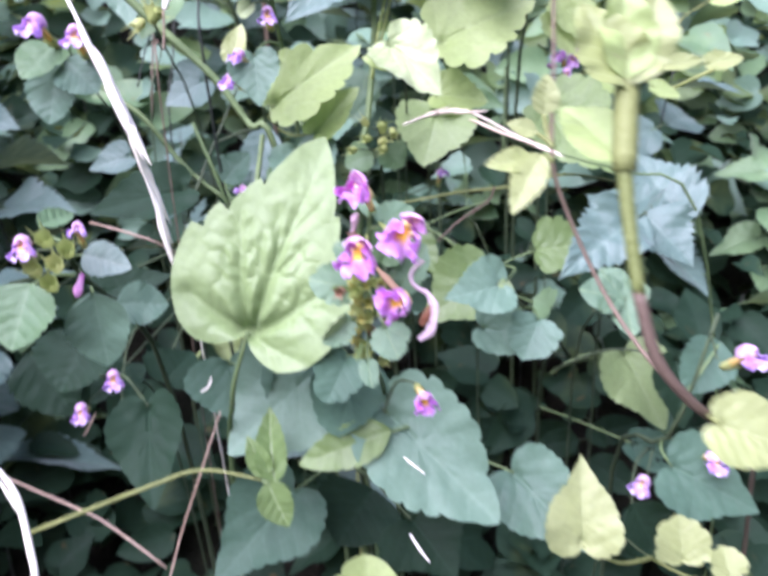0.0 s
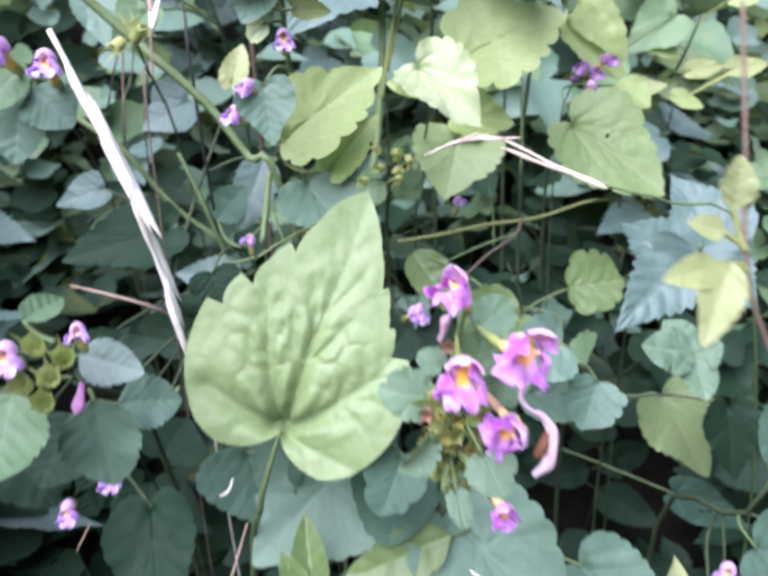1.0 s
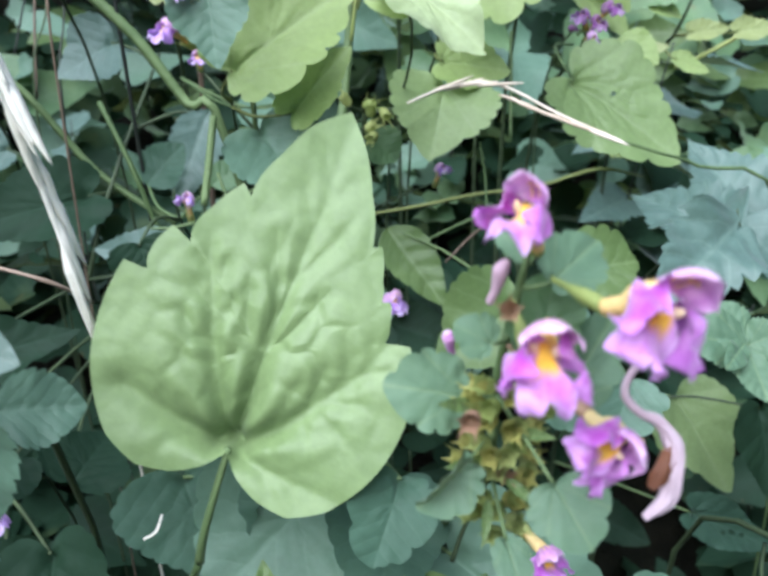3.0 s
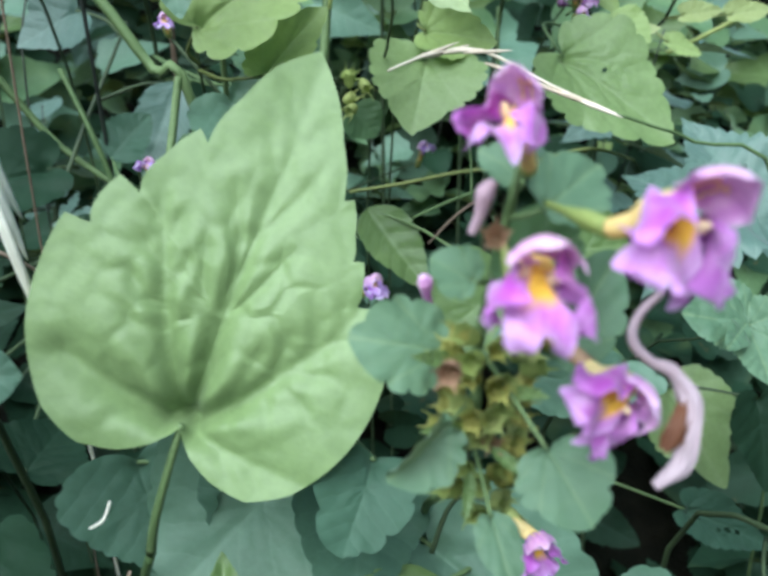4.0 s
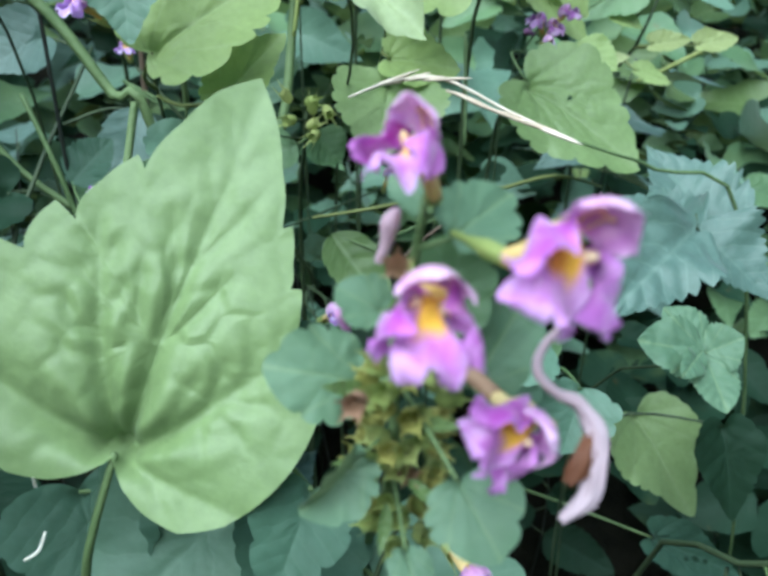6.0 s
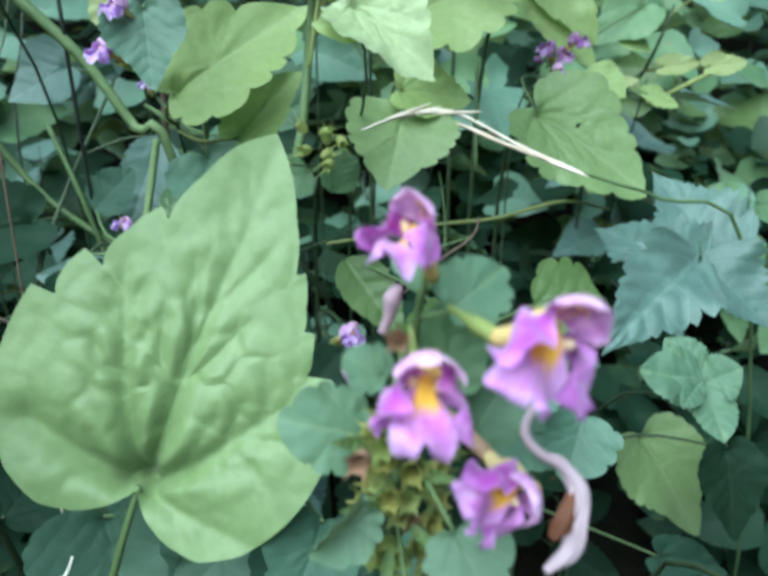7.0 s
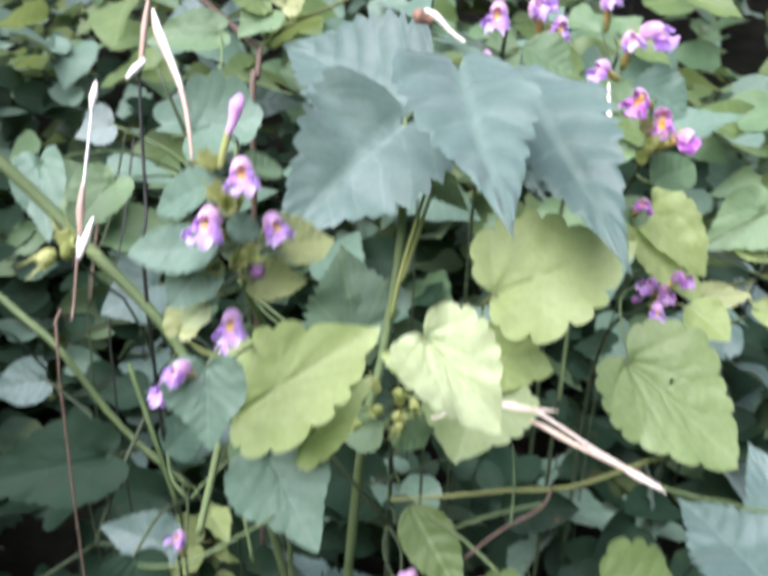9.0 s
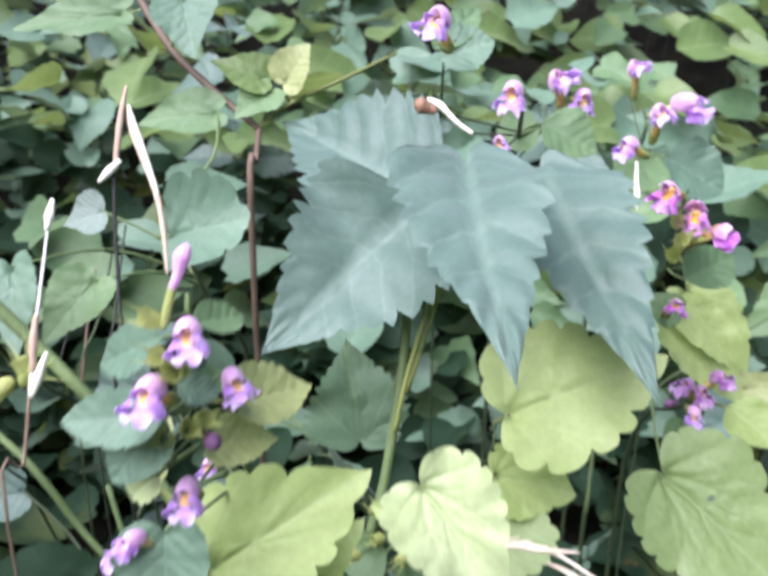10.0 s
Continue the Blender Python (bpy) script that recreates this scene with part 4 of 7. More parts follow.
leaf(p, "lobed", "blue", (0.0071, 0.2505, 0.4261), (0.0470, 0.2212, 0.3970), 0.78, stem=(-0.0035, 0.2721, 0.4173))
leaf(p, "heart", "blue", (0.056, 0.2581, 0.3908), (0.0824, 0.2315, 0.3727), 0.868, stem=(0.0003, 0.2928, 0.3812))
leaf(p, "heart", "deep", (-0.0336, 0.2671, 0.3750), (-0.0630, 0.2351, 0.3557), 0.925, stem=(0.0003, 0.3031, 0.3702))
p = plant("dead_nettle", "rounded mid-green leaves under the pale heart-shaped leaf", "plant", group="undergrowth")
stalk(p, "stem", "shade_stem", [(0.0005, 0.3515, 0.0565), (-0.0095, 0.3435, 0.3129), (-0.0095, 0.2715, 0.3883), (-0.0227, 0.2678, 0.4510)], [0.0013, 0.0011, 0.0010, 0.0006])
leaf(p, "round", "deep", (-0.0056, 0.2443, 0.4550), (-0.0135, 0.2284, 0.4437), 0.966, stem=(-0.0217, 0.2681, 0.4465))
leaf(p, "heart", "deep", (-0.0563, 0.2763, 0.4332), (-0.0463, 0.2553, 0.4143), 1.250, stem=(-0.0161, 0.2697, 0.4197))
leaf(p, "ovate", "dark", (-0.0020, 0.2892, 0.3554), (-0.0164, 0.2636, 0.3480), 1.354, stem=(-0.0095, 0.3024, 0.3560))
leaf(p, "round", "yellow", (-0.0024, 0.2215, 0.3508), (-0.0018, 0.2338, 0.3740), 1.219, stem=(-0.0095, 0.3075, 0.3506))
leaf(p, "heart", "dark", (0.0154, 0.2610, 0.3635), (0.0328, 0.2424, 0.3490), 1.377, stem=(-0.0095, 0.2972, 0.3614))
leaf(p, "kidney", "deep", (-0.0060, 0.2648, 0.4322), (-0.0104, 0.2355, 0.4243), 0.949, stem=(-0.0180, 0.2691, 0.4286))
p = plant("pale_seedling", "pale lime heart-shaped young leaf pointing upwards", "plant")
stalk(p, "stem", "shade_stem", [(0.1139, 0.3034, 0.0406), (0.1039, 0.2954, 0.3005), (0.1039, 0.2234, 0.3772), (0.1039, 0.2174, 0.3868)], [0.0007, 0.0006, 0.0005, 0.0003])
leaf(p, "heart", "lime", (0.0759, 0.2156, 0.3908), (0.0766, 0.2328, 0.4180), 0.893, stem=(0.1039, 0.2221, 0.3792), fold=0.22)
leaf(p, "round", "lime", (0.1106, 0.2119, 0.3864), (0.1098, 0.2219, 0.4025), 1.135, stem=(0.1039, 0.2191, 0.3840))
leaf(p, "round", "lime", (0.1254, 0.2067, 0.3844), (0.1245, 0.2154, 0.3930), 1.116, stem=(0.1039, 0.2234, 0.3772))
p = plant("hemp_nettle", "low hemp nettle with small violet flowers", "plant")
stalk(p, "stem", "shade_stem", [(0.1336, 0.3589, 0.0589), (0.1236, 0.3509, 0.3145), (0.1236, 0.2789, 0.3897), (0.1347, 0.2761, 0.4505)], [0.0013, 0.0011, 0.0010, 0.0006])
leaf(p, "heart", "deep", (0.1207, 0.2631, 0.3880), (0.1515, 0.2468, 0.3776), 1.016, stem=(0.1236, 0.2840, 0.3844))
leaf(p, "ovate", "dark", (0.1070, 0.2632, 0.3677), (0.1186, 0.2526, 0.3478), 1.046, stem=(0.1236, 0.2995, 0.3683))
leaf(p, "ovate", "deep", (0.1485, 0.3025, 0.4212), (0.1304, 0.2849, 0.4085), 0.876, stem=(0.1276, 0.2779, 0.4114))
flower(p, (0.1073, 0.2553, 0.3848), (-0.3000, -0.6125, 0.5522), 0.0095, -10, 0, True)
flower(p, (0.1353, 0.2561, 0.3953), (0.2000, -0.8885, 0.2459), 0.0090, 0, 0, True)
flower(p, (0.1275, 0.2270, 0.4620), (0.4000, -0.6594, 0.4639), 0.0095, 0, 0, True)
stalk(p, "pedicel", "shade_stem", [(0.1123, 0.2656, 0.3755), (0.1236, 0.2943, 0.3736)], [0.0004, 0.0005], 5)
stalk(p, "pedicel", "shade_stem", [(0.1324, 0.2693, 0.3917), (0.1236, 0.2789, 0.3897)], [0.0004, 0.0005], 5)
stalk(p, "pedicel", "shade_stem", [(0.1210, 0.2377, 0.4545), (0.1331, 0.2765, 0.4418)], [0.0004, 0.0005], 5)
p = plant("tall_weed", "near tall weed with a thick olive stem and pale yellow leaves", "plant")
leaf(p, "ovate", "lime", (0.0568, 0.1477, 0.5726), (0.0496, 0.1540, 0.5871), 0.785, stem=(0.0573, 0.1480, 0.5711), wave=0.06)
leaf(p, "ovate", "lime", (0.0577, 0.1479, 0.5730), (0.0633, 0.1552, 0.5883), 0.763, stem=(0.0573, 0.1480, 0.5711), wave=0.06)
leaf(p, "ovate", "yellow", (0.0572, 0.1481, 0.5739), (0.0568, 0.1551, 0.5902), 0.611, stem=(0.0573, 0.1480, 0.5711), wave=0.06)
leaf(p, "kidney", "lime", (0.0745, 0.1222, 0.5138), (0.0886, 0.1169, 0.5111), 0.95, stem=(0.0731, 0.1235, 0.5145))
leaf(p, "ovate", "yellow", (0.0572, 0.1440, 0.5590), (0.0478, 0.1592, 0.5665), 0.645, stem=(0.0568, 0.1420, 0.5583), wave=0.04)
stalk(p, "stem", "olive", [(0.0587, 0.1554, 0.5804), (0.0579, 0.1503, 0.5724), (0.0568, 0.1418, 0.5579)], [0.00180, 0.00240, 0.00240], 9)
stalk(p, "stem", "olive", [(0.0568, 0.1423, 0.5587), (0.0575, 0.1370, 0.5489), (0.0590, 0.1310, 0.5375)], [0.00160, 0.00140, 0.00130], 9)
stalk(p, "stem", "brown", [(0.0589, 0.1312, 0.5379), (0.0623, 0.1265, 0.5261), (0.0690, 0.1251, 0.5174), (0.0760, 0.1290, 0.5098), (0.0890, 0.1459, 0.4924), (0.1117, 0.1838, 0.4580), (0.1463, 0.2486, 0.4016), (0.1650, 0.2636, 0.2253), (0.1725, 0.2786, 0.0489)], [0.00130, 0.00120, 0.00110, 0.00100, 0.00090, 0.00090, 0.00090, 0.00090, 0.00090], 9)
p = plant("thin_weed", "thin reddish weed stem with small pale star-shaped leaves", "plant")
leaf(p, "lance", "lime", (0.0463, 0.1733, 0.5510), (0.0387, 0.1619, 0.5416), 0.491, stem=(0.0490, 0.1725, 0.5495))
leaf(p, "lance", "lime", (0.0441, 0.1728, 0.5501), (0.0334, 0.1697, 0.5503), 0.588, stem=(0.0490, 0.1725, 0.5495))
leaf(p, "ovate", "lime", (0.0471, 0.1774, 0.5588), (0.0477, 0.1790, 0.5677), 0.721, stem=(0.0489, 0.1740, 0.5524))
leaf(p, "lance", "lime", (0.0453, 0.1756, 0.5554), (0.0386, 0.1754, 0.5579), 0.689, stem=(0.0489, 0.1740, 0.5524))
stalk(p, "stem", "brown", [(0.0501, 0.1937, 0.5895), (0.0495, 0.1818, 0.5670), (0.0488, 0.1725, 0.5495), (0.0527, 0.1672, 0.5373), (0.0600, 0.1594, 0.5225), (0.0661, 0.1476, 0.5147), (0.0712, 0.1335, 0.5122), (0.0755, 0.1291, 0.5100)], [0.00040, 0.00040, 0.00050, 0.00050, 0.00050, 0.00050, 0.00050, 0.00040], 6)
p = plant("dry_grass", "dry straw-coloured grass stalk leaning across the leaves", "grass")
stalk(p, "stalk", "straw", [(-0.0894, 0.2673, 0.5749), (-0.0811, 0.2624, 0.5551), (-0.0748, 0.2596, 0.5367), (-0.0713, 0.2626, 0.5106), (-0.0679, 0.2648, 0.4833), (-0.0676, 0.2821, 0.4442), (-0.0674, 0.2971, 0.2521), (-0.0672, 0.3121, 0.0600)], [0.00060, 0.00070, 0.00070, 0.00060, 0.00050, 0.00040, 0.00040, 0.00040], 7)
grass_ear(p, [(-0.0869, 0.2654, 0.5699), (-0.0811, 0.2624, 0.5551), (-0.0747, 0.2590, 0.5369), (-0.0703, 0.2645, 0.5010)], 17, 0.0210, "straw", 0.34, 3)
p = plant("dry_grass", "bent dry grass ear with pale bristly spikelets", "grass")
stalk(p, "stalk", "oat", [(0.0155, 0.3944, 0.4924), (0.0296, 0.3951, 0.4974), (0.0467, 0.3955, 0.4982), (0.0692, 0.3891, 0.4881), (0.0906, 0.3824, 0.4798)], [0.00040, 0.00050, 0.00060, 0.00050, 0.00040], 6)
stalk(p, "stalk", "stem", [(0.0906, 0.3824, 0.4798), (0.1056, 0.3848, 0.4744), (0.1239, 0.3907, 0.4667), (0.1656, 0.3972, 0.4414), (0.2056, 0.4122, 0.2697), (0.2216, 0.4272, 0.0980)], [0.00060, 0.00060, 0.00070, 0.00080, 0.00080, 0.00080], 6)
grass_ear(p, [(0.0180, 0.3949, 0.4933), (0.0304, 0.3951, 0.4974), (0.0432, 0.3953, 0.4978)], 4, 0.0165, "oat", 0.30, 5)
grass_ear(p, [(0.0450, 0.3941, 0.4956), (0.0588, 0.3905, 0.4908), (0.0693, 0.3883, 0.4866), (0.0804, 0.3852, 0.4829)], 8, 0.0170, "oat", 0.25, 6)
p = plant("dry_grass", "tall dry grass with a curled faded seed head", "grass")
stalk(p, "stalk", "dark_stem", [(-0.0876, 0.4395, 0.5911), (-0.0858, 0.4314, 0.5738), (-0.0828, 0.4207, 0.5497), (-0.0806, 0.4074, 0.5168), (-0.0776, 0.4224, 0.3091), (-0.0764, 0.4374, 0.1013)], [0.00060, 0.00060, 0.00060, 0.00070, 0.00070, 0.00070], 6)
stalk(p, "seed_head", "straw_pink", [(-0.0859, 0.4519, 0.6144), (-0.0869, 0.4465, 0.6044), (-0.0872, 0.4395, 0.5912)], [0.00040, 0.00110, 0.00080], 7)
stalk(p, "sheath", "straw_pink", [(-0.0844, 0.4481, 0.6094), (-0.0822, 0.4433, 0.6024), (-0.0716, 0.4296, 0.5889), (-0.0675, 0.4219, 0.5784), (-0.0653, 0.4157, 0.5689)], [0.00040, 0.00080, 0.00090, 0.00080, 0.00040], 7)
stalk(p, "husk", "straw", [(-0.0840, 0.4471, 0.6096), (-0.0792, 0.4404, 0.6010), (-0.0706, 0.4284, 0.5886)], [0.00030, 0.00110, 0.00050], 7)
stalk(p, "spikelet", "straw", [(-0.0859, 0.4411, 0.5941), (-0.0883, 0.4376, 0.5917), (-0.0907, 0.4351, 0.5890)], [0.00080, 0.00140, 0.00050], 6)
p = plant("dry_grass", "slender pale dry grass stalk with a drooping tip", "grass")
stalk(p, "stalk", "white", [(-0.0861, 0.3950, 0.5972), (-0.0862, 0.3863, 0.5828), (-0.0868, 0.3777, 0.5667), (-0.0872, 0.3717, 0.5534)], [0.00030, 0.00040, 0.00050, 0.00050], 6)
stalk(p, "stalk", "brown", [(-0.0873, 0.3720, 0.5539), (-0.0877, 0.3646, 0.5380), (-0.0904, 0.3578, 0.5231), (-0.0984, 0.3728, 0.3041), (-0.1017, 0.3878, 0.0850)], [0.00050, 0.00050, 0.00040, 0.00040, 0.00040], 6)
stalk(p, "spikelet", "straw", [(-0.0857, 0.3948, 0.5969), (-0.0858, 0.3920, 0.5937), (-0.0861, 0.3903, 0.5904)], [0.00050, 0.00130, 0.00050], 6)
stalk(p, "spikelet", "straw", [(-0.0830, 0.3753, 0.5642), (-0.0850, 0.3732, 0.5583), (-0.0866, 0.3718, 0.5535)], [0.00040, 0.00140, 0.00060], 6)
stalk(p, "spikelet", "straw_pink", [(-0.0868, 0.3805, 0.5721), (-0.0870, 0.3771, 0.5656), (-0.0866, 0.3737, 0.5593)], [0.00060, 0.00130, 0.00060], 6)
p = plant("dry_grass", "dark thin grass stems standing upright", "grass")
stalk(p, "stem", "dark_stem", [(-0.1181, 0.5198, 0.5434), (-0.1199, 0.5003, 0.5066), (-0.1219, 0.4774, 0.4636), (-0.1239, 0.4924, 0.2941), (-0.1247, 0.5074, 0.1244)], 0.0005, 5)
p = plant("dry_grass", "thin brownish dry stems standing together", "grass")
stalk(p, "stem", "shade_stem", [(-0.1268, 0.5352, 0.5416), (-0.1315, 0.5150, 0.5036), (-0.1378, 0.4960, 0.4678), (-0.1453, 0.5110, 0.2992), (-0.1484, 0.5260, 0.1306)], 0.0005, 6)
stalk(p, "stem", "brown", [(-0.1352, 0.5241, 0.5207), (-0.1368, 0.5106, 0.4953), (-0.1372, 0.4971, 0.4699)], 0.0006, 6)
stalk(p, "stem", "dark_stem", [(-0.1414, 0.4919, 0.4910), (-0.1368, 0.5016, 0.5092), (-0.1328, 0.5070, 0.5193)], 0.0005, 6)
p = plant("dry_grass", "broken straw lying on the leaves", "grass")
stalk(p, "stalk", "straw_pink", [(-0.1181, 0.3208, 0.4760), (-0.1051, 0.3190, 0.4727), (-0.0915, 0.3209, 0.4660), (-0.0845, 0.3309, 0.4542)], [0.00040, 0.00050, 0.00060, 0.00040], 6)
p = plant("dry_grass", "near dry straw blade bent over the shade", "grass")
stalk(p, "stalk", "straw", [(-0.0945, 0.1663, 0.4713), (-0.0888, 0.1623, 0.4638), (-0.0855, 0.1559, 0.4518), (-0.0839, 0.1511, 0.4427), (-0.0848, 0.1426, 0.4152), (-0.0863, 0.1576, 0.2146), (-0.0869, 0.1726, 0.0140)], [0.00040, 0.00100, 0.00110, 0.00100, 0.00090, 0.00090, 0.00090], 7)
stalk(p, "stalk", "straw", [(-0.0943, 0.1659, 0.4659), (-0.0905, 0.1631, 0.4606), (-0.0879, 0.1612, 0.4571)], [0.00030, 0.00070, 0.00040], 6)
p = plant("hemp_nettle", "withered hemp nettle top with yellowish empty calyces", "plant")
stalk(p, "stem", "shade_stem", [(0.0132, 0.5112, 0.1092), (0.0032, 0.5032, 0.3862), (0.0032, 0.4312, 0.4685), (0.0032, 0.4252, 0.4808)], [0.0013, 0.0011, 0.0010, 0.0006])
leaf(p, "ovate", "mid", (0.0056, 0.4237, 0.4724), (0.0154, 0.4186, 0.4629), 1.276, stem=(0.0032, 0.4299, 0.4711))
leaf(p, "ovate", "mid", (-0.0009, 0.4219, 0.4690), (-0.0157, 0.4193, 0.4642), 1.178, stem=(0.0032, 0.4312, 0.4685))
leaf(p, "ovate", "dark", (0.0161, 0.4241, 0.4826), (0.0337, 0.4172, 0.4789), 0.635, stem=(0.0032, 0.4269, 0.4773))
cup(p, (0.0024, 0.4202, 0.4846), (1.0000, -0.5298, 0.2817), 0.0045, "calyx", 1.00)
cup(p, (0.0052, 0.4182, 0.4809), (-0.1288, -0.0642, 1.1573), 0.0045, "calyx", 1.00)
cup(p, (-0.0010, 0.4174, 0.4794), (-0.9668, -0.6497, 0.0561), 0.0045, "calyx", 1.00)
cup(p, (0.0094, 0.4196, 0.4834), (0.3780, -0.9644, -0.5358), 0.0045, "calyx", 1.00)
cup(p, (0.0029, 0.4159, 0.4765), (0.8694, -0.2978, 0.7180), 0.0045, "calyx", 1.00)
cup(p, (-0.0027, 0.4203, 0.4848), (-0.6020, -0.1549, 0.9867), 0.0045, "calyx", 1.00)
cup(p, (0.0069, 0.4153, 0.4755), (-0.7143, -0.8583, -0.3363), 0.0045, "calyx", 1.00)
cup(p, (-0.0084, 0.4147, 0.4743), (-0.9668, -0.6497, 0.0561), 0.0045, "calyx", 1.00)
stalk(p, "pedicel", "shade_stem", [(0.0024, 0.4202, 0.4846), (0.0032, 0.4252, 0.4808)], [0.0004, 0.0005], 5)
stalk(p, "pedicel", "shade_stem", [(0.0052, 0.4182, 0.4809), (0.0032, 0.4261, 0.4790)], [0.0004, 0.0005], 5)
stalk(p, "pedicel", "shade_stem", [(-0.0010, 0.4174, 0.4794), (0.0032, 0.4274, 0.4764)], [0.0004, 0.0005], 5)
stalk(p, "pedicel", "shade_stem", [(0.0094, 0.4196, 0.4834), (0.0032, 0.4252, 0.4808)], [0.0004, 0.0005], 5)
stalk(p, "pedicel", "shade_stem", [(0.0029, 0.4159, 0.4765), (0.0032, 0.4286, 0.4738)], [0.0004, 0.0005], 5)
stalk(p, "pedicel", "shade_stem", [(-0.0027, 0.4203, 0.4848), (0.0032, 0.4252, 0.4808)], [0.0004, 0.0005], 5)
stalk(p, "pedicel", "shade_stem", [(0.0069, 0.4153, 0.4755), (0.0032, 0.4295, 0.4720)], [0.0004, 0.0005], 5)
stalk(p, "pedicel", "shade_stem", [(-0.0084, 0.4147, 0.4743), (0.0032, 0.4312, 0.4685)], [0.0004, 0.0005], 5)
p = plant("thistle_bud", "bristly bud cluster on a thin stem", "plant")
stalk(p, "stem", "shade_stem", [(-0.0892, 0.4829, 0.0998), (-0.0992, 0.4749, 0.4349), (-0.0992, 0.4029, 0.5366), (-0.0992, 0.3969, 0.5444)], [0.0007, 0.0006, 0.0005, 0.0003])
cup(p, (-0.0993, 0.3918, 0.5484), (1.0000, -0.3532, 0.1878), 0.0060, "calyx", 1.00)
cup(p, (-0.0970, 0.3910, 0.5469), (-0.4161, 0.0737, 0.9907), 0.0060, "calyx", 1.00)
cup(p, (-0.1019, 0.3907, 0.5463), (-0.6536, -0.7085, -0.4804), 0.0060, "calyx", 1.00)
cup(p, (-0.0987, 0.3899, 0.5447), (0.5403, 0.0419, 0.9308), 0.0060, "calyx", 1.00)
stalk(p, "pedicel", "shade_stem", [(-0.0993, 0.3918, 0.5484), (-0.0992, 0.3969, 0.5444)], [0.0004, 0.0005], 5)
stalk(p, "pedicel", "shade_stem", [(-0.0970, 0.3910, 0.5469), (-0.0992, 0.3969, 0.5444)], [0.0004, 0.0005], 5)
stalk(p, "pedicel", "shade_stem", [(-0.1019, 0.3907, 0.5463), (-0.0992, 0.3969, 0.5444)], [0.0004, 0.0005], 5)
stalk(p, "pedicel", "shade_stem", [(-0.0987, 0.3899, 0.5447), (-0.0992, 0.3969, 0.5444)], [0.0004, 0.0005], 5)
p = plant("woody_vine", "olive green diagonal plant stem with side shoots", "plant")
stalk(p, "stem", "stem", [(-0.1329, 0.4149, 0.5715), (-0.1148, 0.4155, 0.5521), (-0.0984, 0.4124, 0.5361), (-0.0763, 0.4066, 0.5153), (-0.0598, 0.3996, 0.4929), (-0.0463, 0.3959, 0.4764), (-0.0152, 0.4109, 0.2870), (-0.0027, 0.4259, 0.0975)], [0.00210, 0.00210, 0.00210, 0.00190, 0.00170, 0.00160, 0.00160, 0.00160], 9)
stalk(p, "shoot", "stem", [(-0.1507, 0.4349, 0.5122), (-0.1341, 0.4290, 0.5012), (-0.1193, 0.4236, 0.4910), (-0.0973, 0.4183, 0.4622), (-0.0701, 0.4090, 0.4447)], [0.00120, 0.00140, 0.00140, 0.00130, 0.00120], 7)
stalk(p, "shoot", "stem", [(-0.0941, 0.4222, 0.4883), (-0.0836, 0.4107, 0.4668), (-0.0746, 0.4052, 0.4377)], [0.00100, 0.00100, 0.00100], 7)
p = plant("hemp_nettle", "hemp nettle with lilac two-lipped flowers stacked along its stem", "plant")
stalk(p, "stem", "stem", [(-0.0275, 0.4318, 0.0830), (-0.0375, 0.4238, 0.4499), (-0.0375, 0.3518, 0.5622), (-0.0359, 0.3438, 0.5981)], [0.0013, 0.0011, 0.0010, 0.0006])
leaf(p, "ovate", "blue", (-0.0388, 0.3327, 0.5765), (-0.0584, 0.3300, 0.5756), 0.635, stem=(-0.0372, 0.3500, 0.5699))
leaf(p, "ovate", "blue", (-0.0404, 0.3367, 0.5737), (-0.0493, 0.3288, 0.5630), 0.892, stem=(-0.0372, 0.3500, 0.5699))
leaf(p, "ovate", "blue", (-0.0378, 0.3390, 0.5800), (-0.0300, 0.3400, 0.5775), 0.90, stem=(-0.0369, 0.3489, 0.5750))
leaf(p, "ovate", "blue", (-0.0405, 0.3396, 0.5896), (-0.0561, 0.3436, 0.5803), 0.621, stem=(-0.0364, 0.3460, 0.5878))
leaf(p, "heart", "blue", (-0.0452, 0.3436, 0.5394), (-0.0434, 0.3330, 0.5206), 1.054, stem=(-0.0375, 0.3672, 0.5382), fold=0.06)
leaf(p, "ovate", "mid", (-0.0335, 0.3394, 0.5933), (-0.0265, 0.3493, 0.5910), 0.697, stem=(-0.0362, 0.3455, 0.5904))
leaf(p, "round", "pale", (-0.0425, 0.3350, 0.5610), (-0.0482, 0.3330, 0.5555), 1.05, stem=(-0.0375, 0.3569, 0.5542))
leaf(p, "lobed", "lime", (-0.0275, 0.3480, 0.5712), (-0.0146, 0.3610, 0.5690), 0.80, stem=(-0.0372, 0.3500, 0.5699))
leaf(p, "lobed", "lime", (-0.0331, 0.3425, 0.5640), (-0.0201, 0.3490, 0.5625), 0.80, stem=(-0.0375, 0.3518, 0.5622))
flower(p, (-0.0323, 0.3303, 0.5949), (0.1500, -0.8416, 0.3342), 0.0086, 4, 0, True)
flower(p, (-0.0391, 0.3260, 0.5848), (-0.1000, -0.9299, 0.3812), 0.0090, -4, 0, True)
flower(p, (-0.0274, 0.3426, 0.5785), (0.4000, -0.7533, 0.2873), 0.0077, 10, -5, True)
flower(p, (-0.0367, 0.3350, 0.5559), (0.0500, -0.9299, 0.3812), 0.0086, 0, 0, True)
flower(p, (-0.0512, 0.3384, 0.5399), (-0.5000, -0.6181, 0.3286), 0.0066, -10, -5, True)
